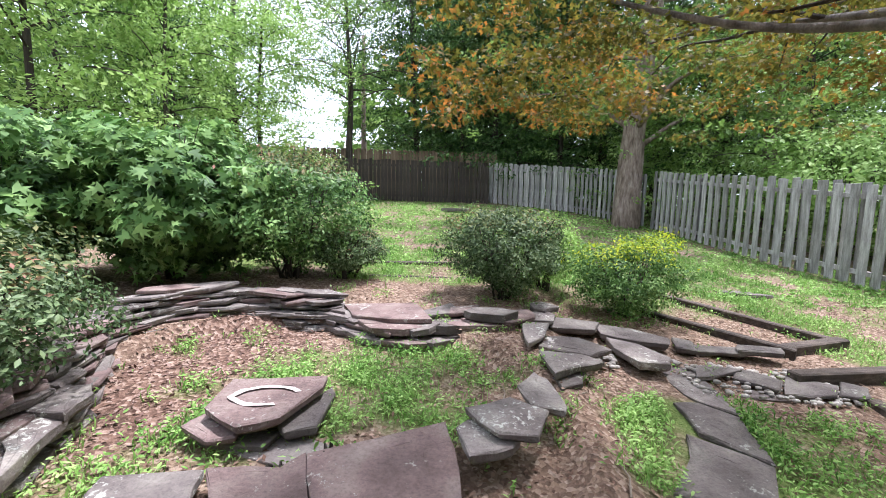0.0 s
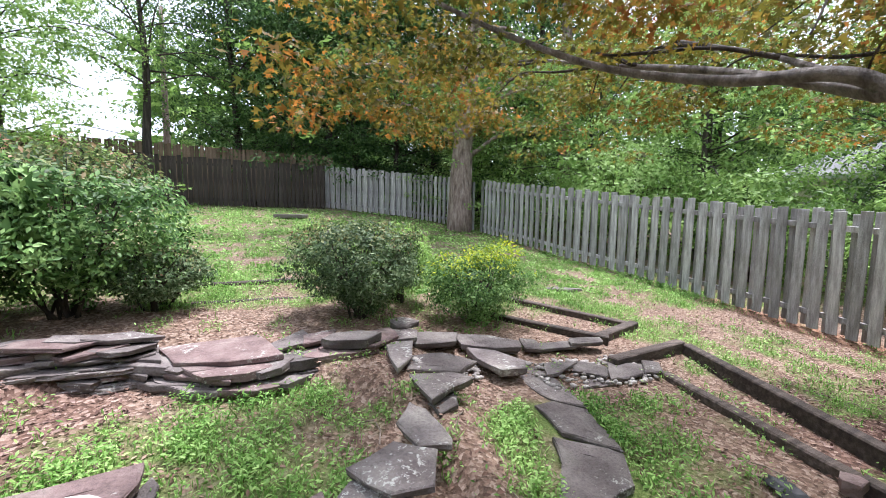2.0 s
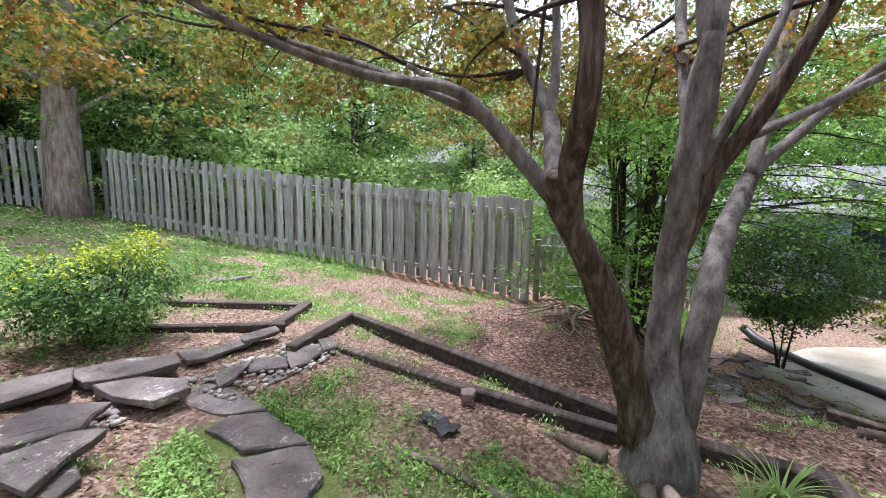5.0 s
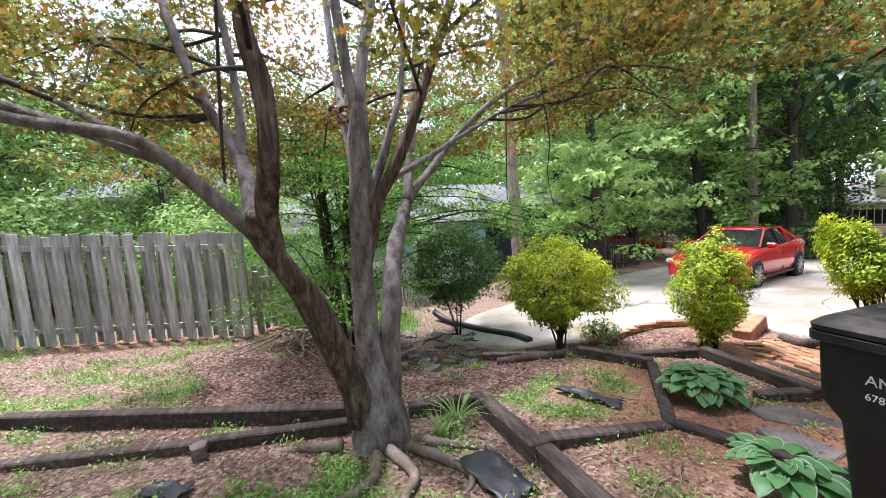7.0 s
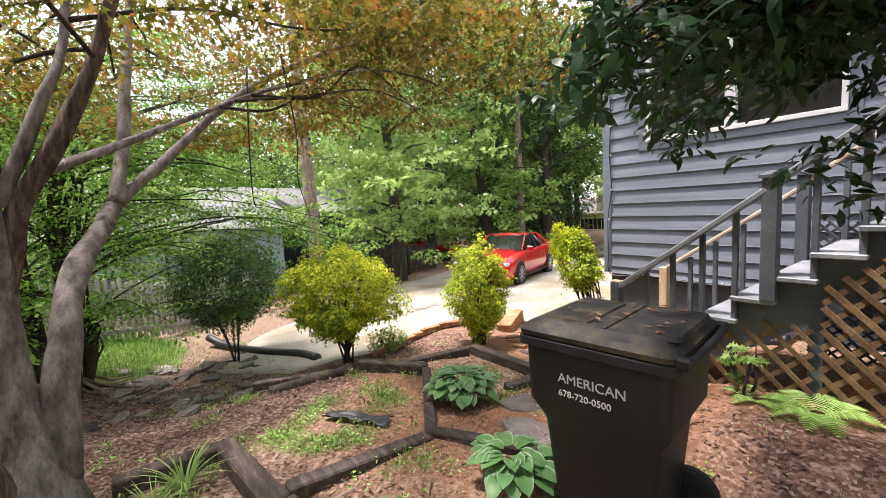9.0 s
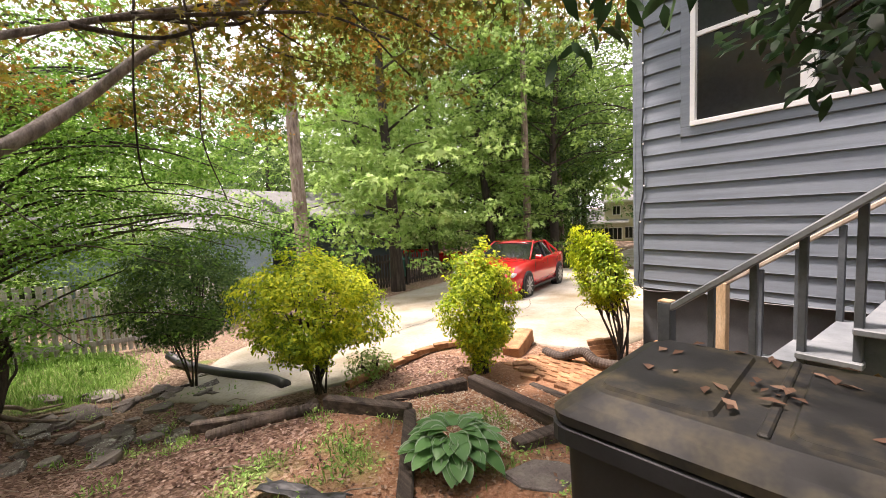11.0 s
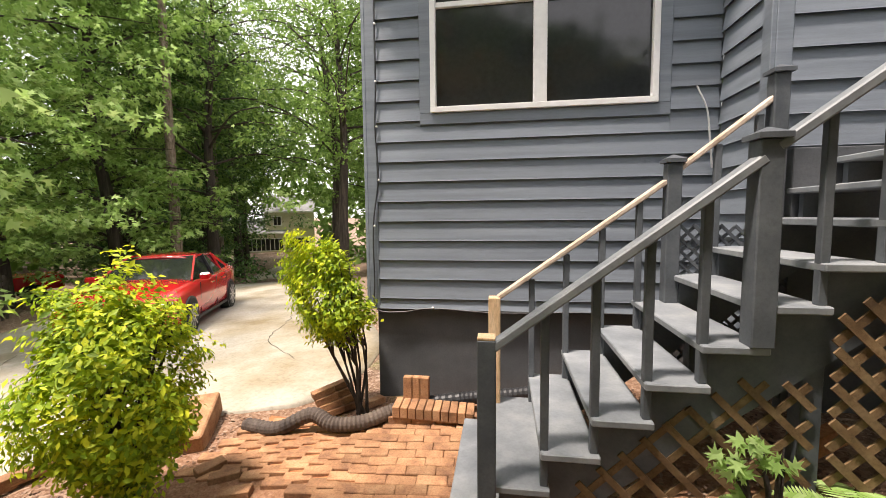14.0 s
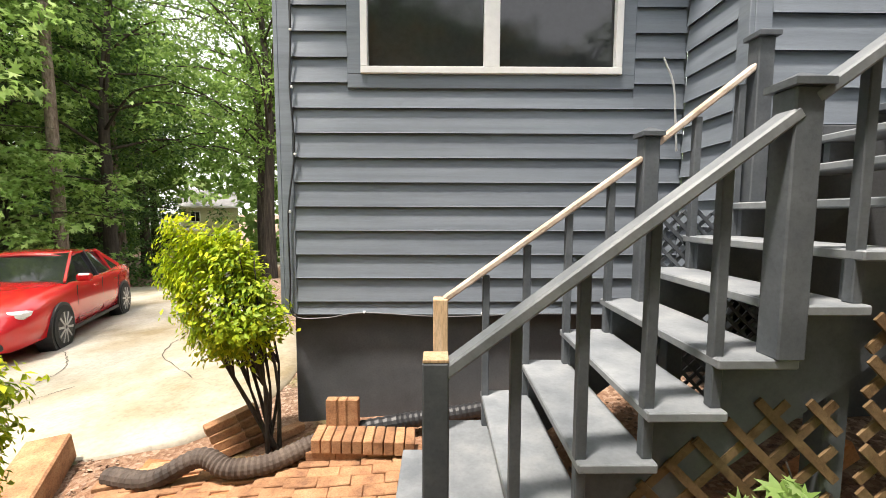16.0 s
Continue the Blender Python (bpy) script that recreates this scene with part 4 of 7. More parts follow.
# seats and treads round the sunken lawn
seat = empty("stone_seat")
tagged(seat, "stacked flagstone slab with a pale worn ring on top", "stone slab")
def cut_stone(outline, z, t, material, parent):
    """A split flagstone with the given corners: extra chips along its edges, undercut sides, a rough flat top at z."""
    r = random.Random(int(outline[0][0] * 1000) + int(z * 977))
    pts = []
    n0 = len(outline)
    for i in range(n0):
        p, q = Vector(outline[i]), Vector(outline[(i + 1) % n0])
        pts.append(p)
        k = max(1, int((q - p).length / 0.16))
        nrm = Vector((q - p).yx) * 0.02
        for j in range(1, k + 1):
            if j < k or k == 1 and (q - p).length > 0.12:
                f = j / (k + (1 if k == 1 else 0)) + r.uniform(-0.1, 0.1)
                pts.append(p.lerp(q, f) + Vector((r.uniform(-0.012, 0.012), r.uniform(-0.012, 0.012))))
    c = sum(pts, Vector((0, 0))) / len(pts)
    area = sum(pts[i].x * pts[(i + 1) % len(pts)].y - pts[(i + 1) % len(pts)].x * pts[i].y for i in range(len(pts)))
    if area < 0:
        pts.reverse()
    bm = bmesh.new()
    rings = []
    for grow, h in ((-0.035, -t), (0.0, -t * 0.6), (0.004, -0.008), (-0.008, 0.0)):
        ring = []
        for p in pts:
            d = (p - c).normalized()
            w = p + d * (grow + r.uniform(-0.006, 0.006))
            ring.append(bm.verts.new((w.x - c.x, w.y - c.y, h + r.uniform(-0.004, 0.004))))
        rings.append(ring)
    rings.append([bm.verts.new(((p.x - c.x) * 0.5, (p.y - c.y) * 0.5, r.uniform(-0.006, 0.006))) for p in pts])
    n = len(pts)
    for a, b in zip(rings, rings[1:]):
        for i in range(n):
            j = (i + 1) % n
            bm.faces.new((a[i], a[j], b[j], b[i]))
    bm.faces.new(rings[0][::-1])
    bm.faces.new(rings[-1])
    o = part("flagstone", bm, material, parent)
    o.location = (c.x, c.y, z)
    return o


cut_stone([(-1.53, 2.03), (-1.60, 2.39), (-1.02, 2.54), (-0.99, 2.37), (-1.07, 1.99), (-1.25, 1.87)], .285, .07, M_STONE_RED, seat)
cut_stone([(-1.14, 2.10), (-0.99, 2.54), (-0.94, 2.47), (-0.90, 2.07), (-1.05, 1.99)], .20, .07, M_STONE, seat)
cut_stone([(-1.64, 1.97), (-1.59, 2.12), (-1.30, 1.98), (-1.28, 1.91), (-1.41, 1.86)], .20, .05, M_STONE_RED, seat)
cut_stone([(-1.58, 1.98), (-1.38, 2.05), (-1.12, 2.09), (-1.15, 1.94), (-1.38, 1.92)], .14, .06, M_STONE, seat)
cut_stone([(-1.47, 4.13), (-0.72, 4.33), (-0.46, 3.71), (-0.85, 3.66), (-1.24, 3.74)], .37, .06, M_STONE_RED, stone_wall)
cut_stone([(-2.23, 4.43), (-1.53, 4.19), (-1.67, 3.91), (-1.93, 3.96)], .42, .05, M_STONE, stone_wall)
cut_stone([(-1.77, 4.05), (-1.48, 4.18), (-1.34, 3.79), (-1.68, 3.93)], .38, .05, M_STONE, stone_wall)
cut_stone([(-1.46, 3.98), (-0.81, 3.57), (-0.81, 3.46), (-1.30, 3.70)], .29, .05, M_STONE_RED, stone_wall)
cut_stone([(-1.98, 4.22), (-1.42, 3.85), (-1.41, 3.70), (-1.82, 3.98)], .29, .05, M_STONE, stone_wall)
cut_stone([(-0.87, 3.76), (-0.33, 4.10), (-0.31, 3.72), (-0.62, 3.60)], .30, .06, M_STONE, stone_wall)
cut_stone([(-0.64, 3.99), (-0.34, 4.43), (-0.23, 4.07), (-0.55, 3.86)], .36, .05, M_STONE, stone_wall)
cut_stone([(-0.33, 4.22), (-0.02, 4.34), (-0.08, 4.10), (-0.32, 3.94)], .37, .05, M_STONE_RED, stone_wall)
cut_stone([(-0.32, 4.16), (-0.01, 4.36), (-0.04, 4.09), (-0.31, 3.81)], .30, .07, M_STONE, stone_wall)
cut_stone([(-0.02, 4.14), (0.50, 4.30), (0.54, 4.01), (0.28, 3.78), (-0.03, 3.87)], .36, .06, M_STONE_RED, stone_wall)
cut_stone([(-0.07, 2.19), (0.19, 2.36), (0.40, 2.23), (0.31, 1.96), (0.11, 1.96)], .31, .06, M_STONE, path_stones)
cut_stone([(-0.11, 2.09), (0.02, 2.22), (0.22, 2.02), (0.18, 1.94), (-0.03, 1.85)], .25, .08, M_STONE, path_stones)
cut_stone([(0.26, 2.62), (0.39, 2.85), (0.47, 2.74), (0.53, 2.37), (0.51, 2.31), (0.33, 2.35)], .27, .06, M_STONE, path_stones)
cut_stone([(0.48, 3.27), (0.81, 3.22), (0.94, 3.08), (0.74, 2.98), (0.54, 2.82)], .29, .07, M_STONE, path_stones)
cut_stone([(0.54, 2.93), (0.81, 3.10), (0.74, 2.86), (0.58, 2.76)], .21, .06, M_STONE, path_stones)
cut_stone([(0.60, 3.72), (0.90, 3.75), (1.12, 3.46), (0.89, 3.27), (0.51, 3.45)], .26, .06, M_STONE, path_stones)
cut_stone([(0.40, 3.98), (0.67, 3.96), (0.56, 3.54), (0.40, 3.32)], .32, .06, M_STONE, path_stones)
cut_stone([(0.63, 4.43), (0.94, 4.40), (1.23, 4.29), (1.12, 4.02), (0.70, 4.03)], .26, .07, M_STONE, path_stones)
cut_stone([(1.23, 4.36), (1.56, 4.26), (1.81, 3.98), (1.73, 3.81), (1.43, 3.87), (1.19, 4.03)], .22, .08, M_STONE, path_stones)
cut_stone([(1.22, 3.97), (1.47, 3.83), (1.62, 3.50), (1.55, 3.35), (1.32, 3.37), (1.21, 3.69)], .20, .08, M_STONE, path_stones)
cut_stone([(1.95, 4.25), (2.11, 4.17), (2.01, 3.87), (1.86, 3.95)], .15, .06, M_STONE, path_stones)
cut_stone([(1.56, 3.62), (1.87, 3.69), (1.80, 2.83), (1.62, 3.01), (1.56, 3.13)], .06, .06, M_STONE, path_stones)
cut_stone([(1.42, 2.98), (1.61, 3.00), (1.78, 2.81), (1.66, 2.29), (1.53, 2.44), (1.41, 2.59)], .055, .06, M_STONE, path_stones)
cut_stone([(1.31, 2.55), (1.51, 2.40), (1.64, 2.26), (1.48, 1.99), (1.19, 1.91), (0.99, 1.99), (1.22, 2.29)], .05, .07, M_STONE, path_stones)
cut_stone([(1.91, 3.65), (2.24, 3.59), (1.89, 3.39), (1.78, 3.38)], .10, .05, M_STONE, path_stones)
cut_stone([(2.26, 3.68), (2.48, 3.46), (2.32, 3.26), (2.10, 3.46)], .08, .05, M_STONE, path_stones)
cut_stone([(2.63, 3.64), (2.91, 3.46), (2.75, 3.27), (2.52, 3.22), (2.35, 3.23)], .06, .05, M_STONE, path_stones)
cut_stone([(2.15, 3.35), (2.45, 3.27), (2.42, 3.20), (2.08, 3.19)], .03, .04, M_STONE, path_stones)
cut_stone([(3.01, 3.58), (3.15, 3.48), (3.00, 3.28), (2.78, 3.29)], .05, .05, M_STONE, path_stones)
cut_stone([(2.10, 4.10), (2.59, 4.09), (2.46, 3.92), (2.02, 3.93)], .13, .05, M_STONE, path_stones)
cut_stone([(2.51, 4.11), (2.86, 4.04), (2.78, 3.89), (2.40, 3.92)], .16, .05, M_STONE, path_stones)
cut_stone([(-2.45, 1.81), (-2.21, 1.83), (-2.14, 1.80), (-2.06, 1.58), (-1.95, 1.35)], .30, .09, M_STONE, path_stones)
cut_stone([(-2.45, 2.01), (-2.30, 2.09), (-2.19, 1.99), (-2.12, 1.77), (-2.40, 1.78)], .34, .08, M_STONE, path_stones)
cut_stone([(-0.83, 1.80), (-0.18, 2.19), (-0.12, 1.95), (-0.05, 1.56), (-0.67, 1.48)], .22, .10, M_STONE_RED, path_stones)
cut_stone([(-1.26, 1.65), (-0.91, 1.71), (-0.85, 1.83), (-0.69, 1.50), (-1.09, 1.45)], .20, .09, M_STONE_RED, path_stones)
cut_stone([(-1.63, 1.39), (-1.69, 1.55), (-1.28, 1.66), (-1.19, 1.45)], .19, .08, M_STONE, path_stones)
for i, (x, y, sx, sy, t, rot, z) in enumerate(((-0.25, 1.2, 0.42, 0.3, 0.08, 20, 0.19), (-0.95, 1.02, 0.45, 0.28, 0.08, 0, 0.17), (0.62, 4.15, 0.17, 0.18, 0.06, 10, 0.34), (0.66, 4.42, 0.17, 0.16, 0.06, 40, 0.38), (-1.1, 2.0, 0.34, 0.2, 0.10, -8, 0.10),
                                               (1.12, 1.35, 0.36, 0.40, 0.07, 8, 0.03), (0.98, 0.65, 0.32, 0.40, 0.07, -4, 0.03))):
    slab(100 + i, x, y, sx, sy, t, rot, z, (1, -1), None, path_stones)
stepping = empty("stepping_stones")
tagged(stepping, "sunken pale stepping stones in the clay path", "stepping stones")
for i, (x, y, sx, sy) in enumerate(((1.75, -2.45, 0.26, 0.2), (2.05, -2.85, 0.3, 0.2), (1.7, -3.2, 0.32, 0.24), (1.35, -2.9, 0.28, 0.22))):
    slab(500 + i, x, y, sx, sy, 0.05, i * 40, gz(x, y, 0.022), (0, 0), M_STONE, stepping)
washout = empty("washout_rocks")
tagged(washout, "flat gray rocks lining the washout below the maple", "rocks")
rs = random.Random(8)
for i in range(60):
    x, y = rs.uniform(5.2, 7.6), rs.uniform(-1.5, 0.3)
    s = rs.uniform(0.09, 0.22)
    slab(600 + i, x, y, s, s * rs.uniform(0.5, 0.9), 0.07, rs.uniform(0, 180), gz(x, y, 0.04), (rs.uniform(-14, 14), rs.uniform(-14, 14)), M_STONE, washout, "rock")
far_slab = slab(701, -1.0, 14.6, 0.7, 0.35, 0.12, 5, gz(-1, 14.6, 0.14))
tagged(far_slab, "flat gray stone slab lying in the back lawn", "stone slab")
slab(702, 3.9, 6.4, 0.35, 0.16, 0.05, -10, gz(3.9, 6.4, 0.04), (0, 0), M_STONE, path_stones)

# ---- Japanese maple in the middle of the yard ----
rng = np.random.default_rng(21)
maple = empty("japanese_maple")
tagged(maple, "old multi-stemmed Japanese maple with split bark and olive-orange leaves", "tree")
B0 = Vector((2.62, 0.36, -0.12))
TIPS = []


def maple_limb(name, pts, r0, r1, material=M_BARK, sides=10):
    bm = limb_into(bmesh.new(), pts, r0, r1, sides, 0.4, 7)
    TIPS.append(smooth_path(pts, 5))
    return part(name, bm, material, maple, "", True)


maple_limb("trunk", [(2.66, 0.36, -0.25), (2.66, 0.36, 0.05), (2.66, 0.37, 0.30), (2.68, 0.37, 0.50), (2.70, 0.37, 0.72)], 0.25, 0.07, M_BARK, 14)
maple_limb("stem", [(2.64, 0.46, 0.1), (2.49, 0.57, 0.62), (2.32, 0.69, 1.08), (2.20, 0.84, 1.38), (2.12, 0.94, 1.60), (2.06, 0.93, 1.72)], 0.112, 0.060, M_DEADBARK, 12)
maple_limb("limb", [(2.17, 0.88, 1.45), (2.02, 0.86, 1.75), (1.88, 0.78, 2.05), (1.87, 0.80, 2.40), (1.84, 0.84, 2.72), (1.75, 0.80, 3.5)], 0.066, 0.040, M_DEADBARK)
maple_limb("limb", [(2.16, 0.90, 1.50), (2.06, 1.08, 1.75), (1.94, 1.30, 2.02), (1.84, 1.46, 2.14), (1.70, 1.85, 2.21), (1.45, 2.42, 2.42), (1.0, 2.82, 2.70), (0.55, 3.1, 2.98)], 0.050, 0.013)
maple_limb("limb", [(1.92, 1.34, 2.04), (2.0, 1.75, 2.22), (2.0, 2.3, 2.44), (1.85, 2.9, 2.64), (1.6, 3.5, 2.85)], 0.036, 0.012)
maple_limb("limb", [(2.02, 1.16, 1.86), (2.16, 1.55, 2.16), (2.30, 2.1, 2.50), (2.4, 2.8, 2.85)], 0.027, 0.010)
maple_limb("limb", [(2.20, 0.94, 1.52), (2.48, 1.07, 1.92), (2.66, 1.18, 2.2), (2.72, 1.38, 2.6), (2.79, 1.52, 3.02), (3.1, 1.75, 3.8)], 0.062, 0.024)
maple_limb("limb", [(2.62, 1.14, 2.12), (2.68, 1.12, 2.4), (2.77, 1.18, 3.0), (2.8, 1.3, 3.8)], 0.040, 0.018)
maple_limb("stem", [(2.70, 0.38, 0.4), (2.70, 0.38, 0.9), (2.67, 0.38, 1.3), (2.55, 0.36, 1.67), (2.51, 0.33, 2.1), (2.50, 0.30, 2.43)], 0.096, 0.060, M_BARK, 12)
maple_limb("limb", [(2.53, 0.35, 1.85), (2.75, 0.40, 2.3), (3.0, 0.45, 2.75), (3.2, 0.5, 3.6)], 0.048, 0.024)
maple_limb("limb", [(2.50, 0.30, 2.38), (2.56, 0.24, 2.8), (2.62, 0.15, 3.2), (2.65, 0.1, 3.9)], 0.053, 0.024)
maple_limb("limb", [(2.50, 0.32, 2.38), (2.48, 0.36, 2.7), (2.40, 0.40, 3.1), (2.3, 0.45, 3.8)], 0.048, 0.024)
maple_limb("limb", [(2.68, 0.37, 1.25), (2.63, 0.30, 1.5), (2.59, 0.22, 1.76), (2.55, 0.08, 2.02), (2.53, -0.12, 2.42), (2.42, -0.24, 2.72), (2.2, -0.45, 3.3)], 0.058, 0.027, M_DEADBARK)
maple_limb("limb", [(2.56, 0.30, 1.75), (2.60, 0.10, 2.25), (2.68, -0.02, 2.6), (2.75, -0.1, 3.3)], 0.036, 0.016)
maple_limb("stem", [(2.70, 0.28, 0.25), (2.76, 0.20, 0.8), (2.92, 0.14, 1.25), (3.34, 0.02, 1.55), (3.70, -0.11, 1.80), (4.0, -0.40, 2.10), (4.18, -0.70, 2.42), (4.02, -1.22, 2.86), (3.65, -2.08, 3.28), (3.2, -2.9, 3.5)], 0.092, 0.016)
maple_limb("limb", [(3.66, -0.10, 1.78), (3.82, -0.18, 2.2), (3.95, -0.26, 2.8), (4.1, -0.4, 3.7)], 0.060, 0.028)
maple_limb("limb", [(2.57, 0.15, 1.9), (2.68, -0.15, 2.05), (2.85, -0.55, 2.28), (2.95, -1.1, 2.55), (2.9, -1.9, 2.8)], 0.027, 0.010)
maple_limb("dead_twig", [(2.75, -1.15, 2.75), (2.72, -1.2, 2.2), (2.78, -1.2, 1.9), (2.9, -1.3, 1.62)], 0.007, 0.003, M_DARKBARK, 6)
maple_limb("dead_twig", [(3.1, -1.0, 2.75), (3.05, -0.95, 2.2), (3.1, -0.95, 1.75), (3.3, -1.05, 1.7)], 0.007, 0.003, M_DARKBARK, 6)
maple_limb("dead_twig", [(2.2, 1.05, 3.0), (2.18, 1.08, 2.5), (2.16, 1.10, 2.1), (2.2, 1.12, 1.92)], 0.012, 0.008, M_DARKBARK, 6)
for k in range(46):
    src = TIPS[int(rng.integers(2, 17))]
    p = src[int(rng.integers(len(src) // 2, len(src)))]
    if p.z < 2.0:
        continue
    d = Vector((p.x - 2.6 + rng.normal(0, 0.6), p.y - 0.4 + rng.normal(0, 0.6), 0)).normalized()
    L = rng.uniform(0.7, 1.7)
    pts = [p, p + d * L * 0.35 + Vector((0, 0, rng.uniform(0.0, 0.2))), p + d * L * 0.7 + Vector((rng.normal(0, 0.1), rng.normal(0, 0.1), rng.uniform(0.0, 0.3))), p + d * L + Vector((0, 0, rng.uniform(-0.25, 0.3)))]
    maple_limb("branch", pts, 0.016, 0.005, M_DARKBARK, 5)

cen = []
while len(cen) < 2000:
    a, r = rng.uniform(0, 2 * math.pi), 4.1 * math.sqrt(rng.uniform(0.03, 1))
    x, y = 2.5 + r * math.cos(a), 0.5 + r * math.sin(a)
    low = 2.55 + 0.25 * noise.noise((x * 0.8, y * 0.8, 2)) - 0.42 * ease(2.6, 4.0, r) * ease(-0.5, 1.5, y)
    z = low + rng.uniform(0, 1) ** 1.6 * (2.6 - 0.32 * r)
    if noise.noise((x * 0.9, y * 0.9, z * 1.6)) < -0.12 + (0.06 if r < 2.0 else 0):
        continue
    if math.hypot(x, y) < 1.1 and z < 2.6 or x < -0.45 or (x < 1.0 and y < -0.4 and z < 2.9):
        continue
    if y < 1.2 and rng.uniform() < 0.25:
        continue
    cen.append((x, y, z))
for p in TIPS[20:]:
    cen += [tuple(q) for q in p[6::3]]
for _ in range(230):
    f = rng.uniform(0, 1)
    cen.append((3.75 - 0.9 * f + rng.normal(0, 0.45), -1.7 - 1.7 * f + rng.normal(0, 0.35), 3.25 + 0.25 * f + rng.normal(0, 0.22)))
cen = np.array(cen)
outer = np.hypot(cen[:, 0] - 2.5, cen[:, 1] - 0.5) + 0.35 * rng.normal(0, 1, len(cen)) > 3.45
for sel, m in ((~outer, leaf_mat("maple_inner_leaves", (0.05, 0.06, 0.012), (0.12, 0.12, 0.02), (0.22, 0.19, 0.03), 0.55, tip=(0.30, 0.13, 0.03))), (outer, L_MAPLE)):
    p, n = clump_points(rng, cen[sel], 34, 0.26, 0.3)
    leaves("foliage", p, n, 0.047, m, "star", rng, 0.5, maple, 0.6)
# surface roots
for k, pts in enumerate(([(2.45, 0.15, 0.05), (2.15, -0.15, 0.03), (1.95, -0.2, 0.02), (1.75, 0.0, -0.04)], [(2.4, 0.4, 0.04), (2.1, 0.45, 0.03), (1.8, 0.9, 0.02), (1.5, 1.1, -0.03)],
                         [(2.55, 0.1, 0.05), (2.35, -0.3, 0.03), (2.25, -0.55, 0.0)], [(2.6, 0.65, 0.06), (2.7, 1.0, 0.02), (2.8, 1.2, -0.04)], [(2.45, 0.3, 0.04), (2.1, 0.15, 0.04), (1.8, 0.25, 0.03), (1.45, 0.1, -0.04)],
                         [(1.9, 1.0, 0.03), (1.95, 1.6, 0.03), (2.0, 2.0, -0.04)])):
    part("root", limb_into(bmesh.new(), [(x, y, ground_z(x, y) + z - 0.01) for x, y, z in pts], 0.05 if k < 5 else 0.03, 0.015, 8, 0.3), M_ROOT, maple, "", True)


# ---- trees ----
def grown_tree(name, label, height, r0, crown_z, crown_r, clumps, per, size, leaf, bark, seed, lean=0.0, shape="oval", spread=0.55, clump_r=0.5):
    """A trunk with limbs, and foliage in flat sprays at the limbs' ends. Stands at the origin."""
    r = np.random.default_rng(seed)
    t = empty(name)
    tagged(t, label, "tree")
    top = Vector((lean, 0, height * 0.94))
    trunk = [Vector((0, 0, -0.4)), Vector((0.02 * height * 0.2, 0, height * 0.2)), Vector((lean * 0.4 + r.normal(0, 0.1), r.normal(0, 0.1), height * 0.5)), Vector((lean * 0.8, 0, height * 0.8)), top]
    bm = limb_into(bmesh.new(), trunk, r0, r0 * 0.18, 9, 0.12)
    path = smooth_path(trunk, 6)
    part("trunk", bm, bark, t, "", True)
    cents = []
    nl = 26
    for k in range(nl):
        f = crown_z + (0.97 - crown_z) * (k + r.uniform(0, 0.8)) / nl
        base = path[min(len(path) - 1, int(f * (len(path) - 1)))]
        a = k * 2.4 + r.normal(0, 0.3)
        prof = math.sin(math.pi * min(1, 0.12 + 0.88 * ((f - crown_z) / (1 - crown_z)) ** 0.6)) ** 0.45
        L = crown_r * (0.35 + 0.65 * prof) * r.uniform(0.75, 1.15)
        d = Vector((math.cos(a), math.sin(a), 0))
        tip = base + d * L + Vector((0, 0, L * r.uniform(-0.10, 0.5)))
        mid = base.lerp(tip, 0.5) + Vector((0, 0, 0.12 * L))
        part("limb", limb_into(bmesh.new(), [base, mid, tip], r0 * 0.28 * (1 - f * 0.6), 0.012, 5, 0.1, 3), bark, t, "", True)
        for _ in range(clumps // nl):
            s = r.uniform(0.25, 1.05)
            q = base.lerp(mid, s * 2) if s < 0.5 else mid.lerp(tip, s * 2 - 1)
            w = 0.26 * L * (0.4 + s)
            cents.append(q + Vector((r.normal(0, w), r.normal(0, w), r.normal(0, 0.45 * w + 0.15) - 0.1)))
    p, n = clump_points(r, np.array([tuple(c) for c in cents]), per, clump_r, 0.38)
    leaves("crown", p, n, size, leaf, shape, r, spread, t, 0.5)
    return t


def put(tree, x, y, s=1.0, rot=0.0, dz=-0.1):
    return copy_thing(tree, pose(x, y, gz(x, y, dz), 0, 0, rot) @ Matrix.Diagonal((s, s, s, 1)))


# sweetgum beside the driveway
gum = grown_tree("sweetgum", "tall sweetgum with pale layered foliage beside the driveway", 13, 0.26, 0.17, 3.4, 520, 34, 0.17, L_BRIGHT, M_DARKBARK, 3, 0.3, "star", 0.5, 0.55)
gum.matrix_basis = pose(12.2, -7.4, gz(12.2, -7.4), 0, 0, 40)
oak = grown_tree("oak_tree", "broad green oak with layered branches", 15, 0.30, 0.16, 4.4, 520, 32, 0.20, L_TREE, M_DARKBARK, 5, 0.4, "oval", 0.6, 0.7)
oak.matrix_basis = pose(17.5, -12.5, gz(17.5, -12.5), 0, 0, 10)
wood_tree = grown_tree("woodland_tree", "dark woodland tree behind the fence", 14, 0.24, 0.12, 3.8, 520, 32, 0.20, L_DARK, M_DARKBARK, 7, -0.5, "oval", 0.6, 0.65)
wood_tree.matrix_basis = pose(1.8, 22.5, gz(1.8, 22.5), 0, 0, 0)
young = grown_tree("young_tree", "young bright green tree with low branches", 8, 0.12, 0.08, 2.6, 420, 32, 0.15, L_BRIGHT, M_DARKBARK, 9, 0.2, "oval", 0.6, 0.5)
young.matrix_basis = pose(10.6, 9.5, gz(10.6, 9.5), 0, 0, 0)
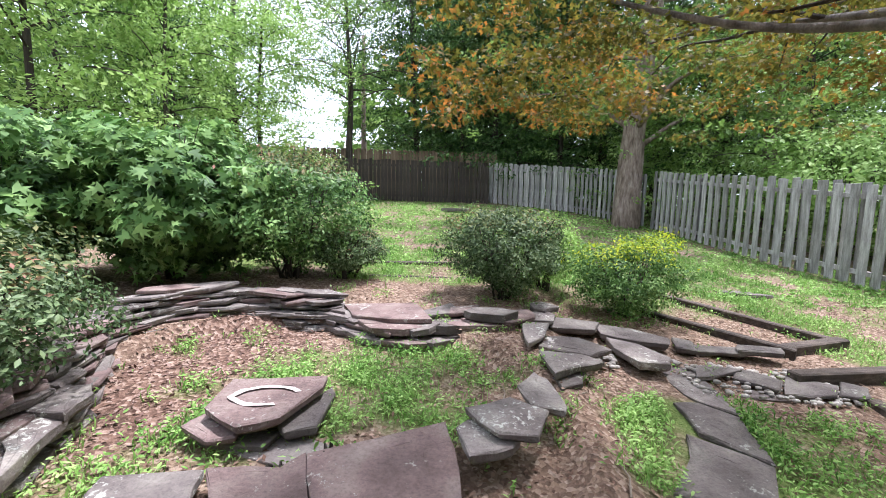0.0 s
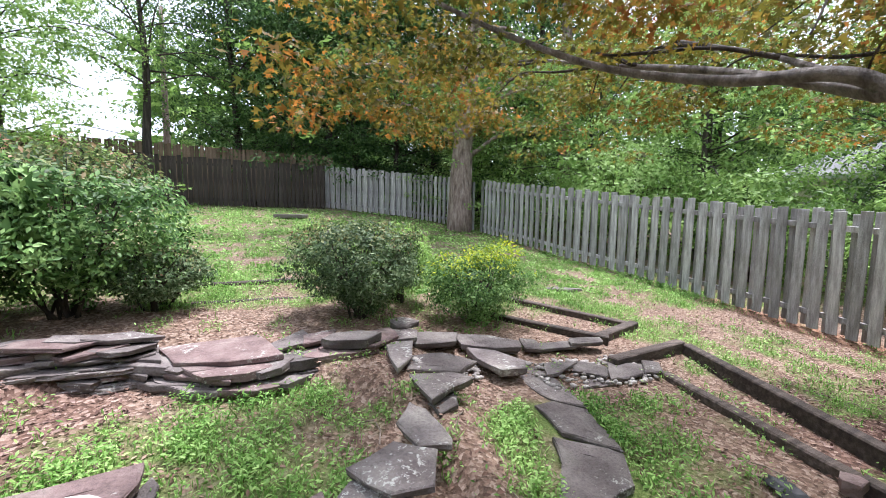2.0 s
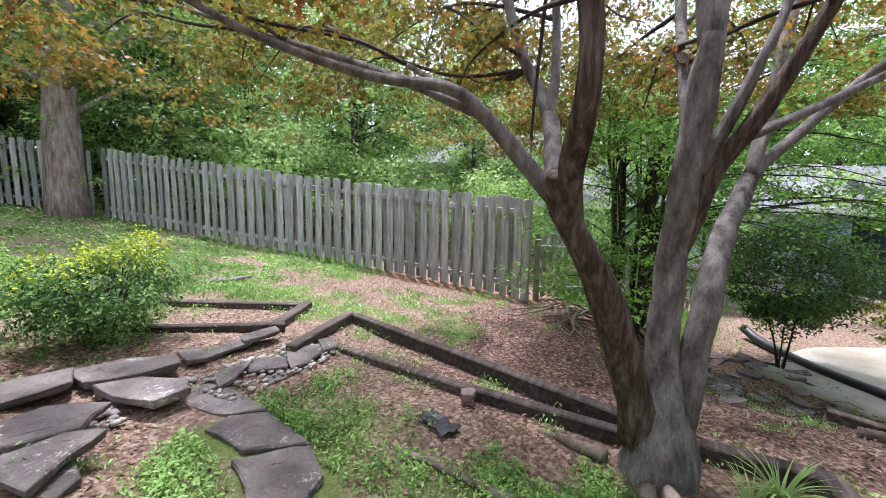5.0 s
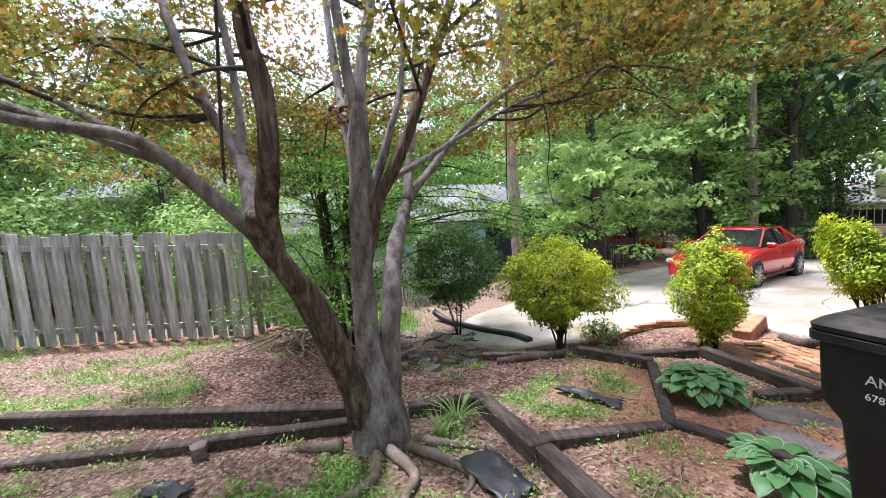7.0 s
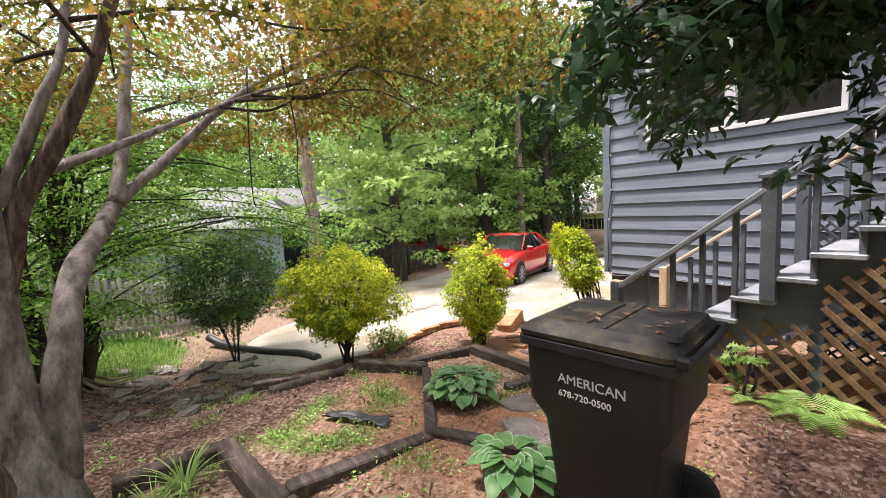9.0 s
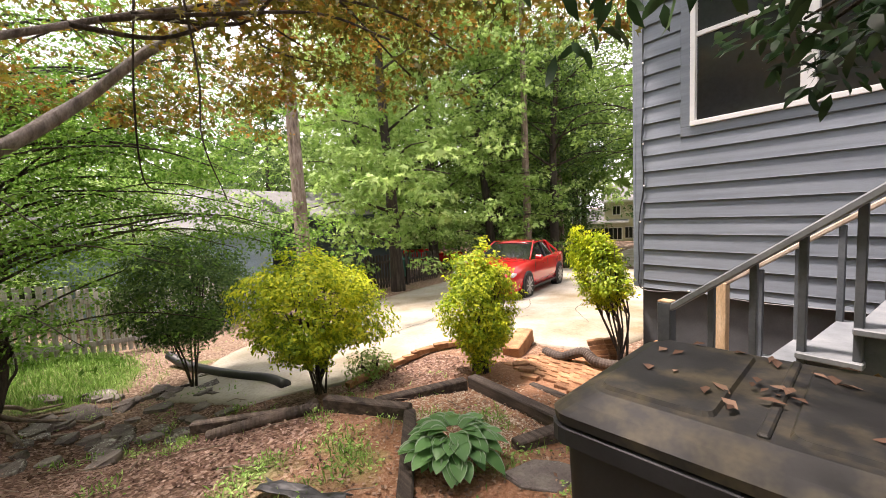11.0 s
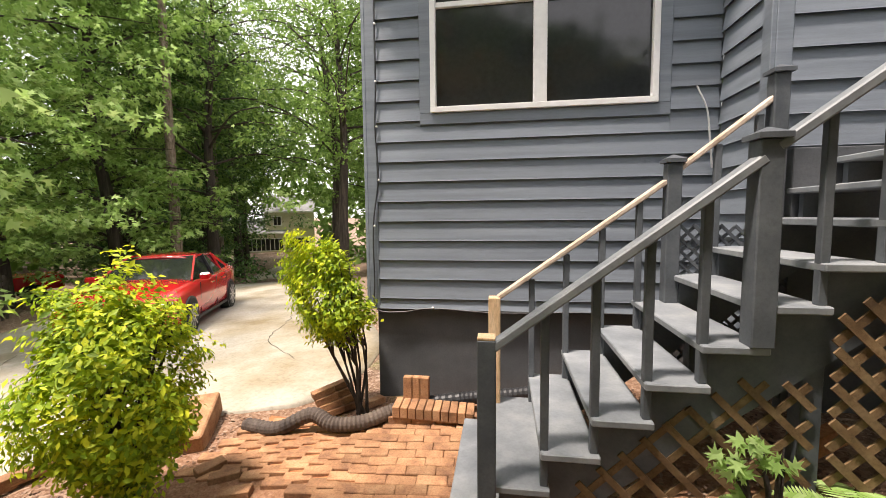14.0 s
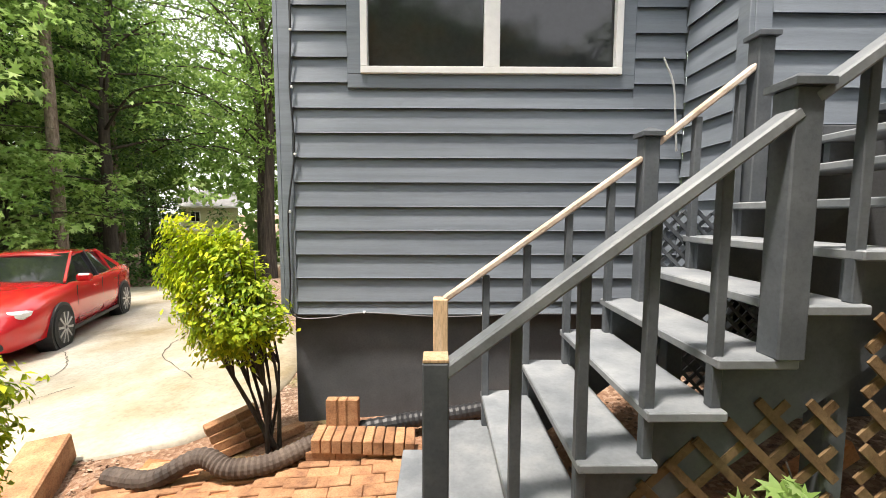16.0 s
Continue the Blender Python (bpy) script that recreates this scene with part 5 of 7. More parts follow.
for src, places in ((gum, ((16.0, -15.0, 1.1, 90), (19.5, -9.5, 1.1, 200))),
                    (oak, ((7.6, -25.0, 1.0, 60), (8.5, -28.5, 1.2, 144), (27.0, -33.0, 1.3, 100), (20.5, -19.5, 1.1, 130), (24.5, -26, 1.2, 250), (26, -14, 1.15, 310), (9.5, -33, 1.0, 77), (31.0, -38, 1.2, 12), (28, -35, 1.2, 5), (15.2, 13.0, 0.8, 33), (-13.5, 21, 0.95, 10), (-16, 10, 1.0, 70), (21, 1.5, 0.6, 190), (-13, 1, 1.0, 35))),
                    (wood_tree, ((-3.6, 20.9, 0.85, 33), (0.4, 20.9, 0.9, 222), (-2.2, 23.5, 1.0, 50), (-1.2, 20.6, 0.62, 71), (-3.0, 22.0, 0.8, 190), (1.6, 20.4, 0.7, 15), (3.4, 19.6, 0.75, 260), (3.0, 23.8, 1.1, 140), (7.4, 19.0, 0.9, 31), (-12.5, 15.5, 0.8, 5), (5.6, 20.5, 1.05, 120), (9.5, 17.5, 1.0, 200), (12.8, 11.2, 0.7, 260), (14.5, 6.5, 0.62, 15), (5, 27, 1.2, 80), (12, 23, 1.2, 170), (-0.5, 28, 1.1, 5), (13, 17, 0.7, 300), (18, 9, 0.75, 100), (-18, 16, 1.0, 0), (23.5, -6, 0.75, 40), (17.5, -21.5, 1.0, 99), (21.5, -26.0, 1.1, 9), (18.8, -18.5, 1.05, 70))),
                    (young, ((-11.5, 9.5, 1.2, 200), (-9.5, 11.5, 0.95, 90), (-8.4, 14.6, 0.9, 10), (9.0, 12.6, 0.9, 140), (12.0, 5.8, 0.8, 60), (7.6, 15.6, 0.9, 220), (10.8, 3.6, 0.62, 20), (-15, 17.5, 1.1, 300), (13.5, 1.8, 0.7, 11), (12.4, -0.6, 0.5, 111), (5.6, 17.0, 0.8, 310)))):
    for x, y, s, rot in places:
        put(src, x, y, s, rot)

# the big trunk in the fence line, the slim tree and the pines
big = grown_tree("fence_line_tree", "large gray-barked tree standing in the fence line", 15, 0.46, 0.22, 4.6, 480, 30, 0.18, L_TREE, M_PINEBARK, 13, 0.3)
big.matrix_basis = pose(4.55, 13.6, gz(4.55, 13.6))
slim = grown_tree("slim_tree", "slim dark tree forking above the back fence", 9.5, 0.21, 0.42, 3.2, 260, 30, 0.13, L_TREE, M_DARKBARK, 15, 0.4)
slim.matrix_basis = pose(-6.1, 17.9, gz(-6.1, 17.9), 0, 0, 120)
for x, y, s, rot in ((11.6, -25.0, 1.7, 10), (21.0, -29.0, 1.8, 130), (15.2, -19.0, 1.5, 240), (25.5, -36.5, 1.8, 60), (9.8, -21.5, 1.6, 300)):
    put(slim, x, y, s, rot)


def pine(x, y, r, h, tilt, seed):
    q = np.random.default_rng(seed)
    t = empty("pine_tree", pose(x, y, gz(x, y), 0, tilt, 0))
    tagged(t, "tall straight pine trunk with plated gray-brown bark", "tree")
    part("trunk", limb_into(bmesh.new(), [(0, 0, -0.4), (0.03, 0, h * 0.3), (-0.02, 0.05, h * 0.6), (0, 0, h)], r, r * 0.5, 12, 0.10), M_PINEBARK, t, "", True)
    c = np.stack([q.normal(0, 1.6, 70), q.normal(0, 1.6, 70), h - q.uniform(0, 3.0, 70)], 1)
    p, n = clump_points(q, c, 24, 0.5, 0.6)
    leaves("needles", p, n, 0.22, L_DARK, "long", q, 0.9, t)
    return t


pine(11.6, -4.25, 0.21, 17, 2.0, 31)
pine(9.9, 15.5, 0.30, 17, -1, 32)
pine(14.8, -16.5, 0.22, 17, 0, 33)
pine(18.2, -23.5, 0.25, 17, 1, 34)
pine(-8.2, 27, 0.22, 10, 0, 35)

# woods that close the view
q = np.random.default_rng(77)
cent = []
for _ in range(7600):
    a = q.uniform(0, 2 * math.pi)
    gap = abs((math.degrees(a) - 116 + 180) % 360 - 180)
    r = q.uniform(36, 58)
    h = 15 + 4 * noise.noise((math.cos(a) * 6, math.sin(a) * 6, 0))
    if gap < 7:
        h = 2.5
    elif gap < 14:
        h *= 0.75
    elif abs((math.degrees(a) - 12 + 180) % 360 - 180) < 34:
        h *= 0.72
    x, y = r * math.cos(a), r * math.sin(a)
    z = gz(x, y) + q.uniform(0, 1) * h
    if abs(math.degrees(a) - 302.2) < 5.8 and z < gz(x, y) + 6:
        continue
    cent.append((x, y, z))
p, n = clump_points(q, np.array(cent), 14, 1.3, 0.6)
far = leaves("far_woods", p, n, 1.0, L_TREE, "oval", q, 0.8)
tagged(far, "distant green woods round the neighbourhood", "woods", kind="stuff")


# ---- shrubs ----
def shrub(name, label, x, y, rx, ry, h, count, size, leaf, seed, lift=0.25, shape="oval", stems=9, extra=None, clump=0.10, lump=0.3, z=None, spread=0.7, lean=(0.0, 0.0), boxy=0.0):
    """Woody stems from one foot, and leaf clumps over an uneven, gappy outline."""
    r = np.random.default_rng(seed)
    t = empty(name, pose(x, y, gz(x, y) if z is None else z))
    tagged(t, label, "shrub")
    for k in range(stems):
        a = 2 * math.pi * k / stems + r.normal(0, 0.3)
        u = r.uniform(0.3, 0.8)
        tip = Vector((math.cos(a) * rx * u, math.sin(a) * ry * u, h * r.uniform(0.55, 0.9)))
        tip += Vector((*lean, 0)) * (tip.z / h)
        mid = Vector((tip.x * 0.35 + r.normal(0, 0.05), tip.y * 0.35 + r.normal(0, 0.05), tip.z * 0.45))
        bm = limb_into(bmesh.new(), [(r.normal(0, 0.05), r.normal(0, 0.05), -0.08), mid, tip], r.uniform(0.014, 0.024), 0.005, 6, 0.15)
        for _ in range(3):
            e = Vector((tip.x * r.uniform(0.5, 1.3), tip.y * r.uniform(0.5, 1.3), h * r.uniform(0.4, 0.95)))
            limb_into(bm, [mid, mid.lerp(e, 0.5) + Vector((0, 0, 0.05)), e], 0.008, 0.003, 5, 0, 3)
        part("stem", bm, M_DARKBARK, t, "", True)
    per = 14
    cents = []
    while len(cents) < count // per:
        d = r.normal(0, 1, 3)
        d /= np.linalg.norm(d)
        d = np.sign(d) * np.abs(d) ** (1 - 0.35 * boxy)
        rad = r.uniform(0.25, 1) ** 0.4
        rad *= 1 + lump * noise.noise((d[0] * 1.8 + seed, d[1] * 1.8, d[2] * 1.8)) + 0.12 * noise.noise((d[0] * 5 + seed, d[1] * 5, d[2] * 5))
        zc = h * (lift + (1 - lift) * 0.5) + d[2] * rad * h * (1 - lift) * 0.5
        taper = 0.55 + 0.45 * ease(0, 0.4, (zc / h - lift) / (1 - lift))
        cents.append((d[0] * rad * rx * taper + lean[0] * zc / h, d[1] * rad * ry * taper + lean[1] * zc / h, zc))
    cents = np.array(cents)
    p, n = clump_points(r, cents, per, clump, 0.8)
    out = cents / np.array([rx, ry, h]) - np.array([0, 0, 0.5])
    n = n + np.repeat(out, per, axis=0) * 1.2
    if extra is not None:
        hi = p[:, 2] > h * 0.80 + 0.1 * r.normal(0, 1, len(p))
        leaves("new_growth", p[hi], n[hi], size, extra, shape, r, spread, t)
        p, n = p[~hi], n[~hi]
    leaves("foliage", p, n, size, leaf, shape, r, spread, t)
    return t


shrub("golden_shrub", "rounded golden-green shrub with bare lower stems", 5.22, -2.42, 0.80, 0.78, 1.70, 25000, 0.052, L_LIME, 41, 0.20, stems=12, spread=0.55, lump=0.45, boxy=0.45, clump=0.08)
shrub("golden_shrub", "upright golden-green shrub beside the brick landing", 4.10, -4.02, 0.42, 0.42, 1.50, 15000, 0.050, L_LIME, 42, 0.06, stems=10, spread=0.55, lump=0.5, boxy=0.4, clump=0.08)
shrub("golden_shrub", "top-heavy lime shrub with bare stems at the house corner", 3.10, -5.36, 0.33, 0.31, 1.60, 9500, 0.048, L_LIME, 43, 0.36, stems=9, lump=0.5, spread=0.55, lean=(0.40, 0.05), clump=0.07)
shrub("golden_shrub", "small green seedling shrub in the bed", 5.15, -3.05, 0.28, 0.28, 0.36, 900, 0.05, L_BRIGHT, 44, 0.05, stems=4)
shrub("clipped_shrub", "rounded dark shrub with bronze new tips", 0.26, 4.85, 0.76, 0.68, 1.14, 19000, 0.042, L_BOX, 45, 0.10, extra=L_PINKTIP, clump=0.07, lump=0.5)
shrub("lime_shrub", "spreading yellow-green shrub beside the stone edging", 1.72, 5.0, 0.66, 0.56, 0.98, 13000, 0.042, L_VIBUR, 46, 0.05, extra=L_LIME, clump=0.08, lump=0.7)
shrub("lime_shrub", "small green shrub behind the clipped one", 0.85, 5.7, 0.6, 0.5, 1.05, 3600, 0.055, L_BRIGHT, 56, 0.1, clump=0.1, lump=0.45)
shrub("clipped_shrub", "small dark shrub with purplish tips", -1.85, 5.3, 0.58, 0.48, 0.74, 9000, 0.04, L_BOX, 47, 0.12, extra=L_PINKTIP, clump=0.06)
shrub("azalea_shrub", "overgrown azalea with mottled leaves beside the wall", -2.85, 1.80, 0.80, 0.75, 1.15, 13000, 0.045, L_BOX, 48, 0.2, extra=L_PINKTIP, clump=0.1, lump=0.5)
shrub("creeper_mound", "large mound of shrubs overgrown with five-leaved creeper", -3.9, 4.7, 1.40, 1.2, 1.98, 13000, 0.125, L_VIBUR, 49, 0.06, "star", 16, clump=0.17, lump=0.4)
shrub("creeper_mound", "arching shrub draped in pale creeper", -2.55, 5.1, 1.10, 0.95, 1.72, 16000, 0.06, L_VIBUR, 50, 0.1, "oval", 14, extra=L_PINKTIP, clump=0.13, lump=0.45)
shrub("creeper_mound", "large mound of shrubs overgrown with five-leaved creeper", -5.4, 3.8, 1.5, 1.3, 1.95, 9000, 0.13, L_VIBUR, 51, 0.1, "star", 10, clump=0.18)
shrub("dark_shrub", "dark rounded evergreen shrub on a thin trunk", 7.2, -1.25, 0.95, 0.9, 2.2, 17000, 0.055, L_DARK, 52, 0.25, stems=5, clump=0.12)
shrub("fence_shrub", "pale flowering shrub beyond the side fence", 8.6, 10.5, 2.2, 2.4, 3.3, 12000, 0.12, L_BRIGHT, 53, 0.1, clump=0.25, lump=0.5)
shrub("fence_shrub", "pale flowering shrub beyond the side fence", 9.6, 7.2, 1.8, 2.0, 2.6, 9000, 0.12, L_TREE, 54, 0.1, clump=0.25, lump=0.5)
shrub("fence_shrub", "bright shrub beyond the fence end", 9.2, 3.9, 1.2, 1.2, 2.2, 6000, 0.10, L_BRIGHT, 55, 0.1, clump=0.2, lump=0.5)

# green understorey tree behind the maple
r = np.random.default_rng(61)
ut = empty("understorey_tree", pose(6.55, 0.75, gz(6.55, 0.75)))
tagged(ut, "multi-stemmed green understorey tree with low arching branches", "tree")
cents = []
for k in range(52):
    a = k * 2.399 + r.normal(0, 0.2)
    d = Vector((math.cos(a), math.sin(a), 0))
    L = r.uniform(1.4, 3.6)
    if d.y > 0.3:
        L = min(L, 1.6)
    zb, rise = r.uniform(0.5, 3.6), r.uniform(0.1, 0.8)
    foot = Vector((0.16 * math.cos(k % 5 * 1.26), 0.16 * math.sin(k % 5 * 1.26), 0))
    pts = [foot + Vector((0, 0, -0.1)), foot * 2.0 + Vector((0, 0, zb * 0.6)), foot * 2.4 + d * 0.2 + Vector((0, 0, zb)), d * L * 0.55 + Vector((0, 0, zb + rise)), d * L + Vector((0, 0, zb + rise * 0.9 - 0.1 * L))]
    part("stem", limb_into(bmesh.new(), pts, 0.024 if k % 6 else 0.06, 0.004, 6, 0.15), M_DARKBARK, ut, "", True)
    path = smooth_path(pts, 6)
    for _ in range(26):
        q_ = path[int(r.integers(13, len(path)))]
        cents.append((q_.x + r.normal(0, 0.30), q_.y + r.normal(0, 0.24), q_.z + r.normal(0, 0.10)))
for k in range(30):
    a = r.uniform(-2.0, -0.7)
    d = Vector((math.cos(a), math.sin(a), 0))
    L, zb, rise = r.uniform(1.8, 3.9), r.uniform(1.2, 4.2), r.uniform(0.2, 0.9)
    pts = [Vector((0.05, -0.1, zb * 0.3)), d * 0.3 + Vector((0, 0, zb)), d * L * 0.6 + Vector((0, 0, zb + rise)), d * L + Vector((0, 0, zb + rise - 0.12 * L))]
    part("stem", limb_into(bmesh.new(), pts, 0.026, 0.004, 6, 0.15), M_DARKBARK, ut, "", True)
    path = smooth_path(pts, 6)
    for _ in range(30):
        q_ = path[int(r.integers(8, len(path)))]
        cents.append((q_.x + r.normal(0, 0.30), q_.y + r.normal(0, 0.26), q_.z + r.normal(0, 0.12)))
p, n = clump_points(r, np.array(cents), 26, 0.26, 0.22)
leaves("foliage", p, n, 0.055, leaf_mat("sunlit_green_leaves", (0.05, 0.13, 0.02), (0.13, 0.29, 0.04), (0.27, 0.46, 0.09), 0.5), "oval", r, 0.45, ut, 0.4)
for k in range(14):
    a = k * 0.45 + 2.0
    d = Vector((math.cos(a), math.sin(a), 0))
    L = r.uniform(0.6, 1.1)
    pts = [(0, 0, 0.25)] + [tuple(d * L * f + Vector((r.normal(0, 0.05), r.normal(0, 0.05), gz(6.55 + d.x * L * f, 0.75 + d.y * L * f) - gz(6.55, 0.75) + 0.12 * (1 - f) + 0.02))) for f in (0.4, 0.7, 1.0)]
    part("root", limb_into(bmesh.new(), pts, 0.03, 0.012, 6, 0.2), M_ROOT, ut, "", True)

for k in range(22):
    a, L = r.uniform(1.6, 5.6), r.uniform(0.5, 1.2)
    cx, cy = -0.35 + r.normal(0, 0.12), 0.75 + r.normal(0, 0.15)
    pts = []
    for f in (0.0, 0.35, 0.7, 1.0):
        x, y = cx + math.cos(a) * L * f + r.normal(0, 0.05), cy + math.sin(a) * L * f * 0.8 + r.normal(0, 0.05)
        pts.append((x, y, gz(6.55 + x, 0.75 + y) - gz(6.55, 0.75) + 0.16 * (1 - f) + 0.03 + r.uniform(-0.01, 0.04)))
    part("root", limb_into(bmesh.new(), pts, r.uniform(0.014, 0.03), 0.008, 6, 0.2), M_ROOT, ut, "", True)

# glossy evergreen overhanging the bin
r = np.random.default_rng(71)
laurel = empty("laurel_tree", pose(-0.95, -2.35, gz(-0.95, -2.35)))
tagged(laurel, "glossy dark evergreen with drooping branches near the porch", "tree")
part("trunk", limb_into(bmesh.new(), [(0, 0, -0.2), (0.05, 0.02, 0.8), (0.1, 0.0, 1.6), (0.15, -0.05, 2.6), (0.2, 0, 3.6)], 0.085, 0.03, 10, 0.15), M_DARKBARK, laurel, "", True)
cents = []
for k in range(78):
    a = r.uniform(-1.0, 0.5) if k > 50 else r.uniform(-1.45, 0.55) if k < 40 else r.uniform(0, 6.28)
    z0 = r.uniform(1.75, 3.4) if a < -0.6 else r.uniform(2.1, 3.5)
    L = r.uniform(0.9, 2.1)
    d = Vector((math.cos(a), math.sin(a), 0))
    pts = [Vector((0.1, 0, z0)), d * L * 0.5 + Vector((0.1, 0, z0 + 0.22)), d * L + Vector((0.1, 0, z0 + r.uniform(-0.25, 0.2)))]
    s = min(1.0, 0.8 / max(0.01, -d.y * L))
    shape = [pts[0]] + [pts[0].lerp(v, s) for v in pts[1:]] if s < 1 else pts
    part("branch", limb_into(bmesh.new(), shape, 0.024, 0.006, 6, 0.1), M_DARKBARK, laurel, "", True)
    path = smooth_path(pts, 8)
    for _ in range(22):
        q_ = path[int(r.integers(5, len(path)))]
        cents.append((q_.x + r.normal(0, 0.12), q_.y + r.normal(0, 0.12), q_.z + r.normal(0, 0.07)))
p, n = clump_points(r, np.array(cents), 13, 0.13, 0.5)
keep = (p[:, 1] > -0.85) & (p[:, 2] > 1.45) & (np.hypot(p[:, 0] + 0.95 + 0.6, p[:, 1] + 2.35 - 2.1) > 0.75)
leaves("foliage", p[keep], n[keep], 0.095, L_LAUREL, "long", r, 0.5, laurel, 0.9)


# ---- hostas, ferns, day lilies ----
def hosta(x, y, rad, count, seed):
    r = np.random.default_rng(seed)
    t = empty("hosta", pose(x, y, gz(x, y)))
    tagged(t, "clump of broad variegated hosta leaves with pale margins", "plant", "hostas")
    for k in range(count):
        a, tilt, L = k * 2.4, r.uniform(0.15, 1.0), rad * r.uniform(0.30, 0.46)
        s = rad * r.uniform(0.1, 0.55)
        bm = bmesh.new()
        bm2 = bmesh.new()
        rows = []
        for i in range(7):
            f = i / 6
            w = L * 0.36 * math.sin(math.pi * min(1, 0.12 + f * 0.88)) ** 0.7 if i < 6 else 0.0
            out = s + L * f * math.cos(tilt * (1 - f))
            zz = 0.05 + rad * 0.55 * (1 - s / rad) + L * (f * math.sin(tilt) - 0.75 * f * f)
            rows.append([(out, -w, zz + 0.12 * w), (out, -w * 0.87, zz + 0.02 * w), (out, 0, zz - 0.18 * w), (out, w * 0.87, zz + 0.02 * w), (out, w, zz + 0.12 * w)])
        m = Matrix.Rotation(a, 4, "Z")
        for b, cols in ((bm, (1, 2, 3)), (bm2, (0, 1)), (bm2, (3, 4))):
            vs = [[b.verts.new(m @ Vector(row[c])) for c in cols] for row in rows]
            for i in range(6):
                for j in range(len(cols) - 1):
                    b.faces.new((vs[i][j], vs[i][j + 1], vs[i + 1][j + 1], vs[i + 1][j]))
        lf = part("leaf", bm, L_HOSTA, t, "", True)
        part("margin", bm2, L_MARGIN, lf, "", True)
    return t


L_MARGIN = leaf_mat("pale_leaf_margin", (0.16, 0.28, 0.15), (0.24, 0.36, 0.22), (0.34, 0.46, 0.32), 0.3, 0.5)
hosta(2.60, -2.48, 0.42, 100, 1)
hosta(1.40, -1.90, 0.36, 60, 2)
hosta(0.78, -1.42, 0.24, 30, 3)


def tuft(x, y, L, count, seed, material, name, label, z=None):
    r = np.random.default_rng(seed)
    t = empty(name, pose(x, y, gz(x, y) if z is None else z))
    tagged(t, label, "plant")
    for k in range(count):
        bm = bmesh.new()
        a, lean = r.uniform(0, 6.28), r.uniform(0.25, 1.1)
        d = Vector((math.cos(a), math.sin(a), 0))
        w = Vector((-d.y, d.x, 0)) * L * 0.035
        l_ = L * r.uniform(0.6, 1.1)
        prev = None
        for i in range(6):
            f = i / 5
            c = d * (0.03 + l_ * lean * f * f * 0.8 + l_ * 0.15 * f) + Vector((0, 0, l_ * (f - 0.55 * lean * f * f)))
            cur = [bm.verts.new(c - w * (1 - f * 0.95)), bm.verts.new(c + w * (1 - f * 0.95))]
            if prev:
                bm.faces.new((prev[0], prev[1], cur[1], cur[0]))
            prev = cur
        part("blade", bm, material, t, "", True)
    return t


tuft(2.78, -0.28, 0.34, 60, 5, L_FERN, "day_lily", "tuft of bright strap leaves beside the maple")
tuft(2.62, -0.12, 0.26, 30, 6, L_FERN, "day_lily", "tuft of bright strap leaves beside the maple")


def fern(x, y, fronds, L, seed, z=None):
    r = np.random.default_rng(seed)
    t = empty("fern", pose(x, y, gz(x, y) if z is None else z))
    tagged(t, "pale green fern beside the stair lattice", "fern", "ferns")
    for k in range(fronds):
        a = k * 6.28 / fronds + r.normal(0, 0.2)
        d, s = Vector((math.cos(a), math.sin(a), 0)), Vector((-math.sin(a), math.cos(a), 0))
        bm = bmesh.new()
        for i in range(3, 22):
            f = i / 22
            c = d * L * f * 0.95 + Vector((0, 0, L * (0.95 * f - 0.85 * f * f)))
            w = L * 0.26 * math.sin(math.pi * (0.08 + 0.9 * f)) ** 0.8
            for sg in (-1, 1):
                tip = c + s * sg * w + d * w * 0.35 - Vector((0, 0, 0.12 * w))
                e = d * L * 0.020
                bm.faces.new([bm.verts.new(v) for v in (c - e, c.lerp(tip, 0.5) - e * 1.1, tip, c.lerp(tip, 0.5) + e * 1.1, c + e)])
        part("frond", bm, L_FERN, t)
    return t


fern(0.38, -3.80, 8, 0.34, 1)
fern(0.72, -3.80, 5, 0.24, 2)
shrub("maple_seedling", "slender seedling with pale palmate leaves", 0.80, -3.84, 0.15, 0.12, 0.46, 90, 0.06, L_FERN, 63, 0.2, "star", 3, clump=0.06)
shrub("seedling", "small green seedling on the leaf litter", -0.12, -3.88, 0.10, 0.1, 0.16, 42, 0.07, L_VIBUR, 64, 0.3, "oval", 2, clump=0.05)
shrub("seedling", "small green seedling in the mulch", -0.5, -3.45, 0.16, 0.14, 0.16, 80, 0.07, L_VIBUR, 65, 0.2, "oval", 2, clump=0.06)
shrub("seedling", "weedy seedling beside the stone seat", -0.75, 1.9, 0.14, 0.12, 0.17, 90, 0.055, L_GRASS, 66, 0.1, "long", 3, clump=0.05)
shrub("seedling", "weedy seedling beside the stone seat", -0.95, 1.72, 0.10, 0.10, 0.12, 60, 0.045, L_GRASS, 67, 0.1, "oval", 3, clump=0.05)

# ---- wheeled bin ----
def rounded_ring(bm, hx, hy, r, z, cx=0.0, cy=0.0, n=4):
    vs = []
    for sx, sy, a0 in ((1, 1, 0), (-1, 1, 90), (-1, -1, 180), (1, -1, 270)):
        for k in range(n + 1):
            a = radians(a0 + 90 * k / n)
            vs.append(bm.verts.new((cx + sx * (hx - r) + r * math.cos(a), cy + sy * (hy - r) + r * math.sin(a), z)))
    return vs


def loft(rings_of, bm=None, close=True):
    bm = bm or bmesh.new()
    rings = [rounded_ring(bm, *q) for q in rings_of]
    for a, b in zip(rings, rings[1:]):
        for i in range(len(a)):
            j = (i + 1) % len(a)
            bm.faces.new((a[i], a[j], b[j], b[i]))
    if close:
        bm.faces.new(rings[0][::-1])
        bm.faces.new(rings[-1])
    return bm


